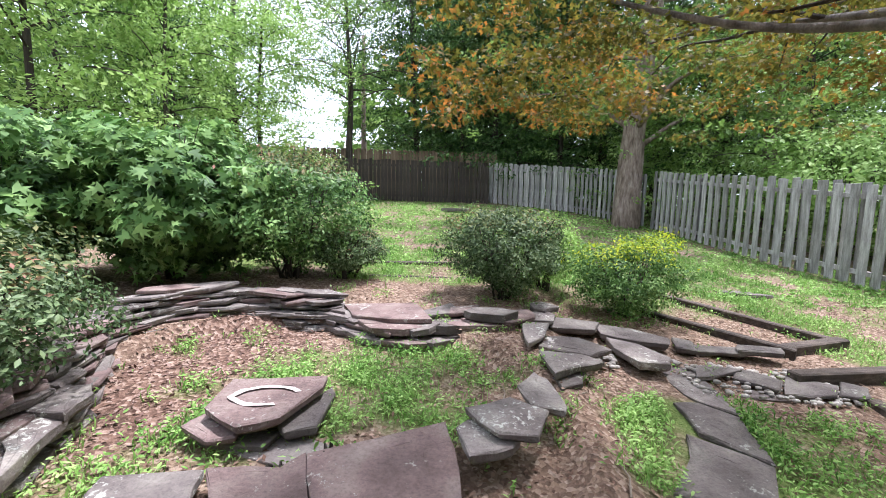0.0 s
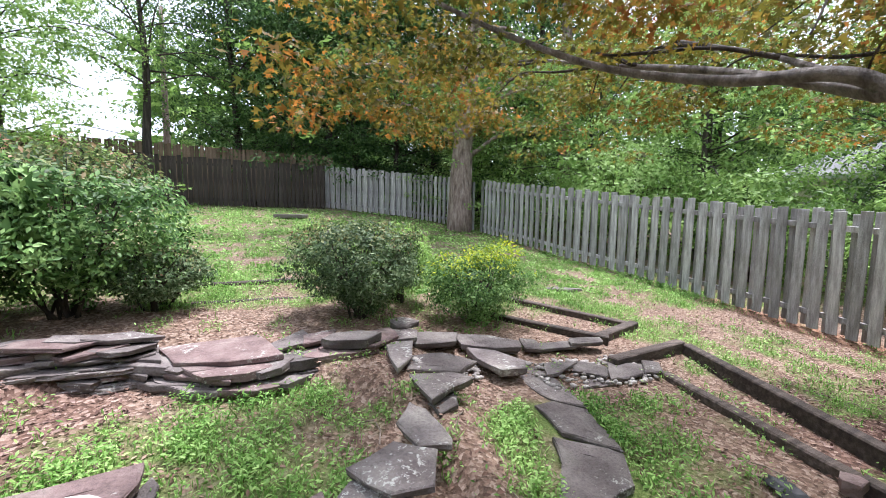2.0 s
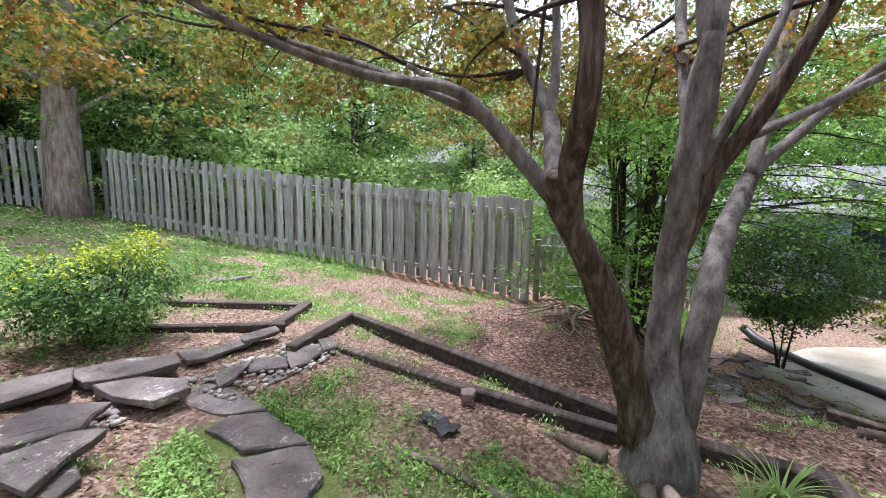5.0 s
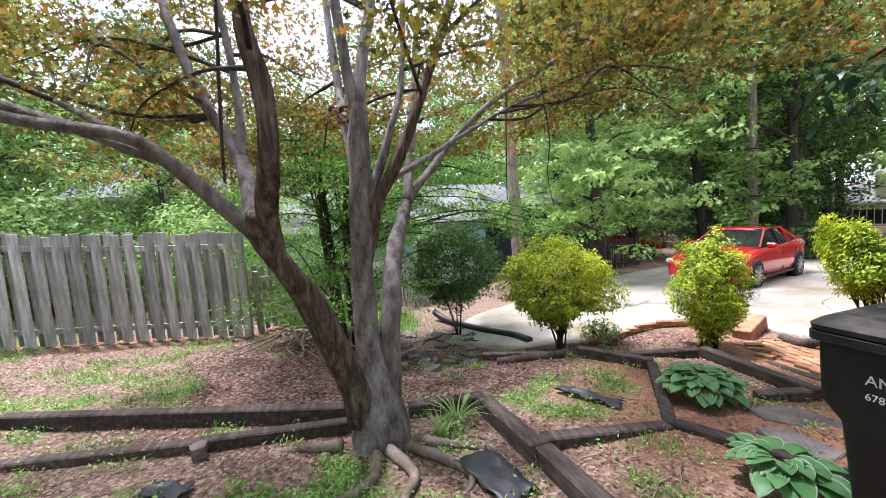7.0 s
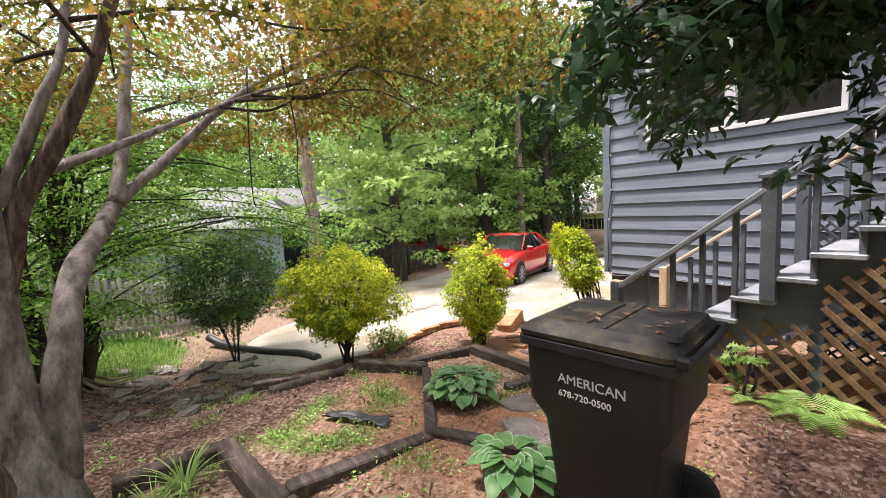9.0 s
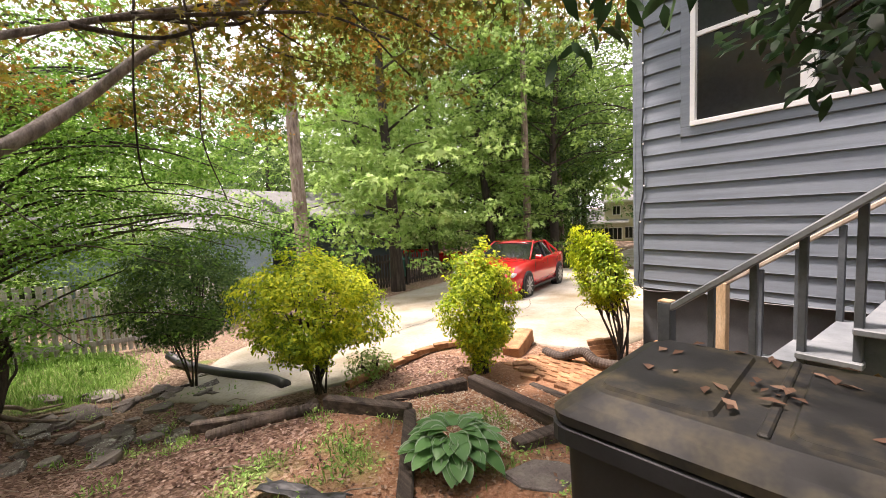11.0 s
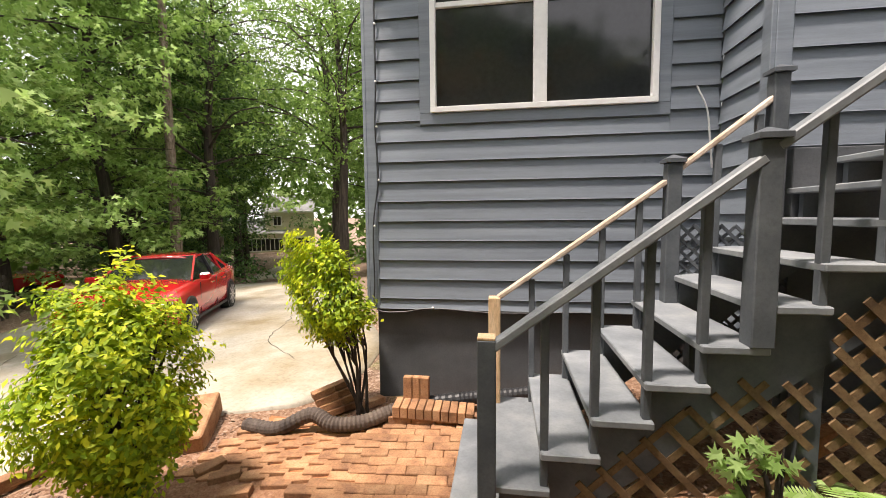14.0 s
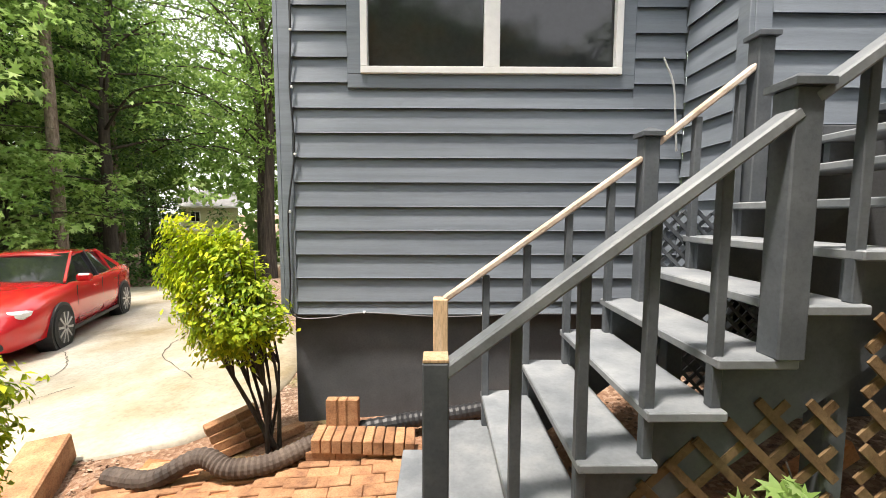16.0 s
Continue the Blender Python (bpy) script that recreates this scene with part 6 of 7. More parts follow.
BX, BYY = 0.835, -2.12
bin_ = empty("wheelie_bin", pose(BX, BYY, gz(BX, BYY, 0.0), 0, 0, 187.6))
tagged(bin_, "black plastic wheeled rubbish bin with a dusty leaf-strewn lid", "bin")
part("body", loft([(0.225, 0.215, 0.05, 0.03), (0.235, 0.225, 0.05, 0.06), (0.278, 0.258, 0.05, 0.55), (0.284, 0.264, 0.05, 0.58), (0.338, 0.306, 0.05, 0.68), (0.346, 0.312, 0.05, 0.96), (0.35, 0.315, 0.05, 1.0)]), M_BIN, bin_, "", True)
part("rim", loft([(0.355, 0.318, 0.05, 0.965), (0.378, 0.338, 0.06, 0.975), (0.378, 0.338, 0.06, 1.015), (0.362, 0.322, 0.05, 1.022)]), M_BIN, bin_)
lid = part("lid", loft([(0.372, 0.335, 0.06, 1.026), (0.375, 0.338, 0.06, 1.05), (0.345, 0.31, 0.06, 1.075), (0.29, 0.26, 0.05, 1.098, -0.01)]), M_LID, bin_, "dusty black lid with fallen leaves")
part("lid_ridge", box(0.05, 0, 1.099, 0.02, 0.5, 0.014), M_LID, lid)
part("lid_panel", loft([(0.14, 0.24, 0.03, 1.09, 0.22), (0.13, 0.23, 0.03, 1.108, 0.22)]), M_LID, lid)
part("lid_panel", loft([(0.13, 0.24, 0.03, 1.09, -0.16), (0.12, 0.23, 0.03, 1.108, -0.16)]), M_LID, lid)
bm = limb_into(bmesh.new(), [(0.40, -0.30, 1.03), (0.405, -0.1, 1.03), (0.405, 0.1, 1.03), (0.40, 0.30, 1.03)], 0.018, 0.018, 8, 0)
part("handle", bm, M_BIN, bin_, "", True)
for y in (-0.29, 0.29):
    part("hinge", box(0.385, y, 1.03, 0.06, 0.05, 0.05, None, 0.01), M_BIN, bin_)
    bm = bmesh.new()
    bmesh.ops.create_cone(bm, cap_ends=True, segments=28, radius1=0.13, radius2=0.13, depth=0.055, matrix=Matrix.Translation((0.27, y * 0.92, 0.13)) @ Matrix.Rotation(math.pi / 2, 4, "X"))
    bmesh.ops.bevel(bm, geom=[e for e in bm.edges if e.calc_face_angle(0) > 1], offset=0.012, segments=2, affect="EDGES")
    w = part("wheel", bm, M_TYRE, bin_)
    bm = bmesh.new()
    bmesh.ops.create_cone(bm, cap_ends=True, segments=20, radius1=0.07, radius2=0.07, depth=0.062, matrix=Matrix.Translation((0.27, y * 0.92, 0.13)) @ Matrix.Rotation(math.pi / 2, 4, "X"))
    part("hub", bm, M_BIN, w)


def lettering(text, size, m, material, parent, name="lettering"):
    cu = bpy.data.curves.new(name, "FONT")
    cu.body, cu.size, cu.extrude = text, size, 0.0012
    cu.align_x = "LEFT"
    tmp = new(name, cu)
    me = bpy.data.meshes.new_from_object(tmp.evaluated_get(bpy.context.evaluated_depsgraph_get()))
    bpy.data.objects.remove(tmp)
    me.materials.clear()
    me.materials.append(material)
    o = new(name, me)
    o.parent = parent
    o.matrix_basis = m
    return o


lettering("AMERICAN", 0.066, pose(-0.155, -0.3102, 0.815, 91.2, 0, 0), M_TEXT, bin_)
lettering("678-720-0500", 0.046, pose(-0.155, -0.3086, 0.745, 91.2, 0, 0), M_TEXT, bin_)
rng = np.random.default_rng(4)
pl = np.stack([rng.uniform(-0.3, 0.3, 34), rng.uniform(-0.25, 0.25, 34), np.full(34, 1.113)], 1)
fallen = leaves("fallen_leaf", pl, np.tile([0, 0, 1.0], (34, 1)), 0.045, L_LITTER, "oval", rng, 0.1)
fallen.matrix_basis = bin_.matrix_basis.copy()
tagged(fallen, "dry fallen leaves on the bin lid", "leaves", kind="stuff")


# ---- red saloon car ----
car = empty("car", pose(8.6, -9.2, gz(8.4, -9.2, 0.03), 0, -2.0, 113.0) @ Matrix.Diagonal((0.94, 0.94, 0.94, 1)))
tagged(car, "glossy red saloon car parked on the driveway", "car")


def body_section(bm, x, hw, z0, zs, zt, crown):
    half = [(0.0, z0), (hw * 0.80, z0), (hw * 0.97, z0 + 0.10), (hw, z0 + 0.28), (hw * 0.985, zs - 0.10), (hw * 0.955, zs), (hw * 0.80, zt), (hw * 0.45, zt + crown * 0.7), (0.0, zt + crown)]
    pts = [(y, z) for y, z in half] + [(-y, z) for y, z in half[-2:0:-1]]
    return [bm.verts.new((x, y, z)) for y, z in pts]


def loft_sections(sections):
    bm = bmesh.new()
    rings = [body_section(bm, *s) for s in sections]
    for a, b in zip(rings, rings[1:]):
        for i in range(len(a)):
            j = (i + 1) % len(a)
            bm.faces.new((a[i], a[j], b[j], b[i]))
    bm.faces.new(rings[0][::-1])
    bm.faces.new(rings[-1])
    bmesh.ops.recalc_face_normals(bm, faces=bm.faces[:])
    return bm


part("body", loft_sections([(2.38, 0.55, 0.30, 0.60, 0.64, 0.02), (2.33, 0.74, 0.22, 0.66, 0.70, 0.03), (2.15, 0.86, 0.19, 0.74, 0.78, 0.04), (1.75, 0.92, 0.18, 0.83, 0.88, 0.05), (1.2, 0.93, 0.18, 0.90, 0.95, 0.05), (0.8, 0.93, 0.18, 0.93, 0.98, 0.04),
                            (0.0, 0.93, 0.18, 0.95, 0.98, 0.02), (-0.9, 0.93, 0.18, 0.97, 1.0, 0.02), (-1.5, 0.925, 0.18, 1.0, 1.04, 0.03), (-2.0, 0.89, 0.20, 1.01, 1.05, 0.03), (-2.3, 0.80, 0.26, 0.98, 1.02, 0.02), (-2.38, 0.70, 0.40, 0.90, 0.94, 0.02)]), M_RED, car, "", True)


def cabin(scale, dz, material, name, parent, lift=0.0):
    bm = bmesh.new()
    rows = [(0.98, 0.80, 0.96), (0.15, 0.60, 1.40), (-0.45, 0.60, 1.44), (-0.95, 0.58, 1.40), (-1.78, 0.72, 1.04)]
    q = []
    for x, hw, z in rows:
        q.append([bm.verts.new((x, s * hw * scale, z + lift)) for s in (-1, 1)])
    b = [[bm.verts.new((x, s * 0.84 * scale, 0.93)) for s in (-1, 1)] for x in (0.98, 0.5, -0.3, -1.0, -1.78)]
    for i in range(4):
        bm.faces.new((q[i][0], q[i][1], q[i + 1][1], q[i + 1][0]))
        for s in (0, 1):
            bm.faces.new((q[i][s], q[i + 1][s], b[i + 1][s], b[i][s]))
    bm.faces.new((q[0][0], q[0][1], b[0][1], b[0][0]))
    bm.faces.new((q[4][1], q[4][0], b[4][0], b[4][1]))
    bmesh.ops.recalc_face_normals(bm, faces=bm.faces[:])
    return part(name, bm, material, parent)


cabin(1.0, 0, M_SKYGLASS, "window", car)
bm = bmesh.new()
rows = [[bm.verts.new((x, hw * f, z - 0.05 * f * f)) for f in (-1, -0.6, 0, 0.6, 1)] for x, hw, z in ((0.22, 0.62, 1.40), (0.0, 0.635, 1.45), (-0.45, 0.64, 1.475), (-0.8, 0.63, 1.455), (-1.08, 0.60, 1.40))]
for r0, r1 in zip(rows, rows[1:]):
    for i in range(4):
        bm.faces.new((r0[i], r0[i + 1], r1[i + 1], r1[i]))
bmesh.ops.recalc_face_normals(bm, faces=bm.faces[:])
bmesh.ops.solidify(bm, geom=bm.faces[:], thickness=0.03)
part("roof_panel", bm, M_RED, car, "", True)
for s in (-1, 1):
    for a, b, w in (((0.98, s * 0.81, 0.97), (0.12, s * 0.61, 1.41), 0.05), ((-0.98, s * 0.59, 1.40), (-1.80, s * 0.74, 1.03), 0.09), ((-0.28, s * 0.84, 0.95), (-0.32, s * 0.62, 1.42), 0.06), ((-1.12, s * 0.80, 0.97), (-0.98, s * 0.62, 1.40), 0.05), ((0.12, s * 0.615, 1.41), (-0.98, s * 0.60, 1.41), 0.05)):
        part("pillar", beam(a, b, 0.04, w, 0.006), M_RED if w != 0.06 else M_BLACK, car)
    part("mirror", box(0.72, s * 0.98, 1.02, 0.13, 0.2, 0.13, None, 0.03), M_RED, car)
    for x in (0.05, -0.92):
        part("door_handle", box(x, s * 0.925, 0.82, 0.2, 0.03, 0.03, None, 0.008), M_RED, car)
    for x, h in ((0.85, 0.62), (-0.25, 0.66), (-1.12, 0.55)):
        part("door_seam", box(x, s * 0.921, 0.60, 0.008, 0.012, h), M_BLACK, car)
    part("sill_trim", box(0.0, s * 0.915, 0.24, 2.1, 0.03, 0.06, None, 0.008), M_BLACK, car)
    part("headlight", box(2.10, s * 0.70, 0.68, 0.34, 0.30, 0.11, pose(0, 0, 0), 0.03), M_LAMP, car, "clear headlight glass")
    part("tail_light", box(-2.26, s * 0.68, 0.86, 0.16, 0.26, 0.16, None, 0.03), M_TERRA, car)
    for x in (1.44, -1.43):
        def disc(r1, depth, y, m, name, parent, seg=32):
            bm = bmesh.new()
            bmesh.ops.create_cone(bm, cap_ends=True, segments=seg, radius1=r1, radius2=r1, depth=depth, matrix=Matrix.Translation((x, y, 0.335)) @ Matrix.Rotation(math.pi / 2, 4, "X"))
            return part(name, bm, m, parent)
        disc(0.385, 0.2, s * 0.84, M_BLACK, "wheel_arch", car)
        wh = disc(0.335, 0.22, s * 0.845, M_TYRE, "wheel", car)
        disc(0.245, 0.222, s * 0.847, M_BLACK, "rim_well", wh)
        for k in range(10):
            a = k * 2 * math.pi / 10
            part("spoke", beam((x + 0.03 * math.cos(a), s * 0.962, 0.335 + 0.03 * math.sin(a)), (x + 0.24 * math.cos(a + 0.12), s * 0.962, 0.335 + 0.24 * math.sin(a + 0.12)), 0.012, 0.034, 0.0), M_ALLOY, wh)
part("grille", box(2.36, 0, 0.52, 0.05, 0.9, 0.2, None, 0.02), M_BLACK, car)
part("lower_intake", box(2.33, 0, 0.30, 0.06, 1.3, 0.1, None, 0.02), M_BLACK, car)
part("bonnet_seam", box(1.0, 0, 1.005, 0.01, 1.5, 0.006), M_BLACK, car)


# ---- drain pipes ----
def ribbed_pipe(label, pts, r, material, pitch=0.035):
    q = smooth_path(pts, 14)
    bm = bmesh.new()
    out, rad, run = [q[0]], [r], 0.0
    fine = []
    for a, b in zip(q, q[1:]):
        n = max(1, int((b - a).length / (pitch / 2)))
        fine += [a.lerp(b, i / n) for i in range(n)]
    rad = [r * (1.0 if i % 2 else 0.88) for i in range(len(fine))]
    tube_into(bm, fine, rad, 14)
    return tagged(part("drain_pipe", bm, material), label, "pipe")


def on(pts, h):
    return [(x, y, gz(x, y, h + (p[0] if p else 0))) for x, y, *p in pts]


ribbed_pipe("dusty brown corrugated drain pipe crossing the brick landing", on([(4.05, -5.10, -0.02), (3.70, -5.0, 0.0), (3.42, -5.04, 0.10), (3.22, -5.0, 0.04), (3.0, -5.06, 0.02), (2.80, -5.2, 0.04), (2.62, -5.32, 0.05)], 0.06), 0.062, M_PIPE)
ribbed_pipe("black corrugated drain pipe along the foundation", on([(2.60, -5.33, 0.05), (2.2, -5.42, 0.05), (1.6, -5.5, 0.02), (0.9, -5.45, 0)], 0.06), 0.058, M_BLACK)
ribbed_pipe("dusty brown corrugated pipe end on the mulch", on([(4.55, -1.2), (4.35, -1.7), (4.3, -2.0), (4.45, -2.12)], 0.04), 0.06, M_PIPE)
bm = limb_into(bmesh.new(), on([(8.55, -1.0, 0.14), (8.2, -1.2, 0.03), (7.5, -1.55), (6.9, -1.85), (6.4, -2.1), (5.9, -2.2)], 0.05), 0.07, 0.07, 12, 0)
tagged(part("drain_pipe", bm, M_BLACK, None, "", True), "smooth black drain pipe along the driveway edge", "pipe")

# ---- brick landing, edging and loose masonry ----
BRICK = mesh_of("brick", box(0, 0, -0.03, 0.196, 0.092, 0.06, None, 0.005), M_BRICK)
landing = part("brick_landing", strip("landing_bed", [(3.95, -4.75), (4.0, -5.35)], [(2.05, -4.05), (2.0, -4.98)], 12, 12, 0.0, M_TERRA).data.copy(), None)
for o in [o for o in bpy.data.objects if o.name.startswith("landing_bed")]:
    bpy.data.objects.remove(o)
tagged(landing, "worn red brick landing with mossy open joints", "brick paving", kind="structure")
rb = random.Random(3)
for row in range(11):
    for col in range(13):
        u, v = (col + 0.5 * (row % 2)) * 0.205, row * 0.102
        x, y = 4.05 - u * 0.985 + v * -0.10, -4.10 - v * 0.98 - 0.02 * math.sin(u)
        y -= 0.38 * ease(2.6, 4.2, x)
        if x < 2.08 or y < -5.22 or y > -4.12 - 0.28 * ease(2.6, 3.8, x):
            continue
        o = part("brick", BRICK, M_BRICK, landing)
        o.matrix_basis = pose(x, y, gz(x, y, 0.026 + rb.uniform(-0.005, 0.005)), rb.uniform(-1.5, 1.5), rb.uniform(-1.5, 1.5), 186 + rb.uniform(-3, 3) + 9 * ease(2.6, 4.2, x))


def brick_pile(name, label, items, cat="bricks"):
    t = empty(name)
    tagged(t, label, cat)
    for x, y, z, rx, ry, rz in items:
        o = part("brick", BRICK, M_BRICK, t)
        o.matrix_basis = pose(x, y, z, rx, ry, rz)
    return t


arc = smooth_path([(5.02, -2.75, 0), (5.2, -3.3, 0), (5.22, -4.0, 0), (4.95, -4.6, 0), (4.62, -4.95, 0)], 5)
brick_pile("brick_edging", "low edging of bricks set on end along the bed",
           [(p.x + rb.uniform(-0.01, 0.01), p.y, gz(p.x, p.y, 0.10 + rb.uniform(-0.02, 0.02)), rb.uniform(-6, 6), rb.uniform(-4, 4), math.degrees(math.atan2(b.y - a.y, b.x - a.x))) for a, b in zip(arc, arc[1:]) for p in (a.lerp(b, 0.25), a.lerp(b, 0.8))], "edging")
brick_pile("brick_step", "low step of red bricks laid on edge beside the stair", [(2.76 - 0.068 * k, -5.22 + 0.004 * k, gz(2.4, -5.2, 0.11), 90, 0, 92) for k in range(10)] + [(2.70 - 0.2 * k, -5.18, gz(2.4, -5.2, 0.065), 0, 0, 2) for k in range(4)])
brick_pile("brick_stack", "three bricks standing on end beside the drain pipe", [(2.66 - 0.065 * k, -5.30, gz(2.4, -5.2, 0.24) + 0.0, 0, 90, 90) for k in range(3)])
brick_pile("brick_stack", "leaning stack of old bricks below the corner shrub", [(3.30 + 0.03 * k, -5.45 - 0.02 * k, gz(3.3, -5.45, 0.06 + 0.058 * k), 4, 10, 30 + 4 * k) for k in range(4)] + [(3.38 + 0.03 * k, -5.36, gz(3.3, -5.45, 0.06 + 0.058 * k), 4, 10, 30 + 4 * k) for k in range(4)])
brick_pile("loose_brick", "loose red bricks scattered at the landing edge", [(3.75, -4.42, gz(3.75, -4.42, 0.05), 4, 3, 30), (3.92, -4.5, gz(3.9, -4.5, 0.06), -3, 2, 60), (3.55, -4.25, gz(3.55, -4.25, 0.05), 0, 4, 15), (2.25, -5.52, gz(2.2, -5.5, 0.06), 0, 6, 20), (3.05, -5.55, gz(3.0, -5.5, 0.06), 5, 0, 50)])
o = part("brick_ramp", box(0, 0, 0, 0.24, 0.62, 0.20, None, 0.012), M_BRICK)
o.matrix_basis = pose(4.42, -4.98, gz(4.42, -4.98, 0.08), -10, 3, 24)
tagged(o, "tilted slab of mortared red brick beside the landing", "masonry")
o = part("terracotta_block", loft([(0.085, 0.05, 0.012, -0.05), (0.085, 0.05, 0.012, 0.36)]), M_TERRA)
o.matrix_basis = pose(-0.60, -3.92, gz(-0.6, -3.92), 0, -4, -6)
tagged(o, "orange terracotta flue block standing against the lattice", "block")
o = part("clay_brick", box(0, 0, 0, 0.30, 0.09, 0.09), M_TERRA)
o.matrix_basis = pose(0.2, -4.35, gz(0.2, -4.35, 0.12), 8, 25, 10)
tagged(o, "broken clay block lying under the stair", "block")
o = part("rock", slab(901, 0, 0, 0.08, 0.07, 0.08, 0, 0).data, None)
bpy.data.objects.remove([q for q in bpy.data.objects if q.name.startswith("flagstone") and q.parent is None and q.location.length < 0.01][0])
o.matrix_basis = pose(2.80, 1.72, gz(2.8, 1.72, 0.10))
tagged(o, "small gray rock beside the timber", "rock")
# scraps of torn weed fabric
for x, y, sx, sy, rot in ((1.95, -0.35, 0.26, 0.13, 20), (2.35, 1.75, 0.16, 0.08, 70), (2.9, -1.55, 0.30, 0.06, 35), (5.0, 0.4, 0.12, 0.06, 10)):
    bm = bmesh.new()
    bmesh.ops.create_grid(bm, x_segments=10, y_segments=6, size=1)
    for v in bm.verts:
        v.co = Vector((v.co.x * sx * (1 + 0.25 * noise.noise((v.co.y * 3, sx * 9, 0))), v.co.y * sy * (1 + 0.4 * noise.noise((v.co.x * 3, sy * 9, 1))), 0.03 + 0.035 * noise.noise((v.co.x * 3, v.co.y * 3, sx))))
    bmesh.ops.solidify(bm, geom=bm.faces[:], thickness=0.004)
    o = part("weed_fabric", bm, M_BLACK, None, "", True)
    o.matrix_basis = pose(x, y, gz(x, y, 0.015), 0, 0, rot)
    tagged(o, "crumpled scrap of torn black weed fabric", "fabric")

# ---- neighbouring houses ----
def plain_house(name, label, x, y, w, d, h, rot, siding, roof_h, windows, z=None, expose=0.2):
    t = empty(name, pose(x, y, gz(x, y) if z is None else z, 0, 0, rot))
    tagged(t, label, "house")
    wall = part("wall", box(0, 0, h / 2 - 1, w, d, h + 2), siding, t)
    k = 0.0
    while k < h:
        bm = bmesh.new()
        box_into(bm, 0, -d / 2 - 0.012, k + expose / 2, w, 0.02, expose - 0.02, pose(0, 0, 0))
        part("siding_board", bm, siding, wall)
        k += expose
    bm = bmesh.new()
    q = [bm.verts.new(v) for v in ((-w / 2 - 0.4, -d / 2 - 0.4, h), (w / 2 + 0.4, -d / 2 - 0.4, h), (w / 2 + 0.4, d / 2 + 0.4, h), (-w / 2 - 0.4, d / 2 + 0.4, h), (-w / 2 - 0.4, 0, h + roof_h), (w / 2 + 0.4, 0, h + roof_h))]
    for f in ((0, 1, 5, 4), (2, 3, 4, 5), (1, 2, 5), (3, 0, 4), (3, 2, 1, 0)):
        bm.faces.new([q[i] for i in f])
    part("roof", bm, M_ROOF, t)
    part("fascia", box(0, -d / 2 - 0.42, h - 0.05, w + 0.8, 0.04, 0.2), M_WHITE if siding != M_NAVY else M_NAVY, t)
    for wx, wz, ww, wh in windows:
        fr = part("window", box(wx, -d / 2 - 0.05, wz, ww + 0.16, 0.06, wh + 0.16), M_WHITE, t)
        for i in range(max(1, round(ww / 0.5))):
            n_ = max(1, round(ww / 0.5))
            part("pane", box(wx - ww / 2 + (i + 0.5) * ww / n_, -d / 2 - 0.075, wz, ww / n_ - 0.06, 0.03, wh - 0.04, None, 0), M_SKYGLASS, fr)
    return t


plain_house("blue_house", "pale blue sided house of the neighbour with white windows", 17.0, 0.3, 8.0, 6.0, 3.3, -82, M_BLUEHOUSE, 1.4, ((-1.9, 1.9, 0.8, 1.1), (1.6, 1.9, 0.8, 1.1)), -1.9)
plain_house("dark_blue_house", "dark blue sided wing behind the driveway trees", 19.5, -7.4, 6.0, 5.0, 2.6, -68, M_NAVY, 1.2, (), -1.0)
plain_house("cream_house", "cream two-storey house at the end of the drive", 30.5, -53.5, 6.0, 6.0, 5.6, 209, M_CREAM, 2.2, ((0.9, 1.5, 2.8, 1.4), (-1.5, 4.4, 0.9, 1.1)), -3.4)
plain_house("cream_house", "low cream wing of the far house", 34.5, -50.5, 9.0, 5.0, 3.0, 209, M_CREAM, 1.8, ((2.0, 1.5, 4.2, 1.5),), -3.5)
plain_house("pale_house", "pale house glimpsed over the side fence", 22, 8.5, 8.0, 6.0, 3.4, -100, M_WHITE, 2.0, ((0, 1.9, 0.9, 1.1),), -0.2)
# pale worn patch on the stone seat
bm = bmesh.new()
q0, q1 = [], []
for k in range(19):
    a = radians(25 + k * 15)
    w = 0.028 * (0.5 + abs(noise.noise((k * 0.7, 3, 1)))) + 0.012
    rr = 1 + 0.18 * noise.noise((k * 0.5, 1, 5))
    q0.append(bm.verts.new((0.17 * rr * math.cos(a), 0.10 * rr * math.sin(a), 0)))
    q1.append(bm.verts.new(((0.17 * rr + w * 1.5) * math.cos(a), (0.10 * rr + w) * math.sin(a), 0)))
for k in range(18):
    bm.faces.new((q0[k], q1[k], q1[k + 1], q0[k + 1]))
worn = part("worn_patch", bm, surf("chalky_worn_stone", (0.36, 0.29, 0.26), (0.48, 0.42, 0.39), (0.58, 0.53, 0.5), 9, 60, 0.9, 0.2, vary=0), seat)
worn.matrix_basis = pose(-1.26, 2.20, 0.2925, 0, 0, 8)
# things glimpsed beyond the driveway
part_red = empty("red_truck", pose(20.6, -12.9, gz(20.6, -12.9), 0, 0, 60))
tagged(part_red, "red pickup seen through the leaves beyond the fence", "truck")
part("cab", box(0, 0, 0.95, 2.2, 1.7, 0.7, None, 0.12), M_RED, part_red)
part("bed", box(-2.0, 0, 0.75, 1.9, 1.7, 0.5, None, 0.05), M_RED, part_red)
part("windscreen", box(0.0, 0, 1.35, 1.3, 1.5, 0.35, None, 0.1), M_SKYGLASS, part_red)
for x in (0.6, -2.1):
    for y in (-0.8, 0.8):
        bm = bmesh.new()
        bmesh.ops.create_cone(bm, cap_ends=True, segments=20, radius1=0.36, radius2=0.36, depth=0.2, matrix=Matrix.Translation((x, y, 0.36)) @ Matrix.Rotation(math.pi / 2, 4, "X"))
        part("wheel", bm, M_TYRE, part_red)
M_GREENBIN = plain("green_bin_plastic", (0.03, 0.16, 0.11), 0.5)
gb = empty("green_bin", pose(13.9, -8.4, gz(13.9, -8.4), 0, 0, 20))
tagged(gb, "green wheeled bin standing beside the driveway fence", "bin")
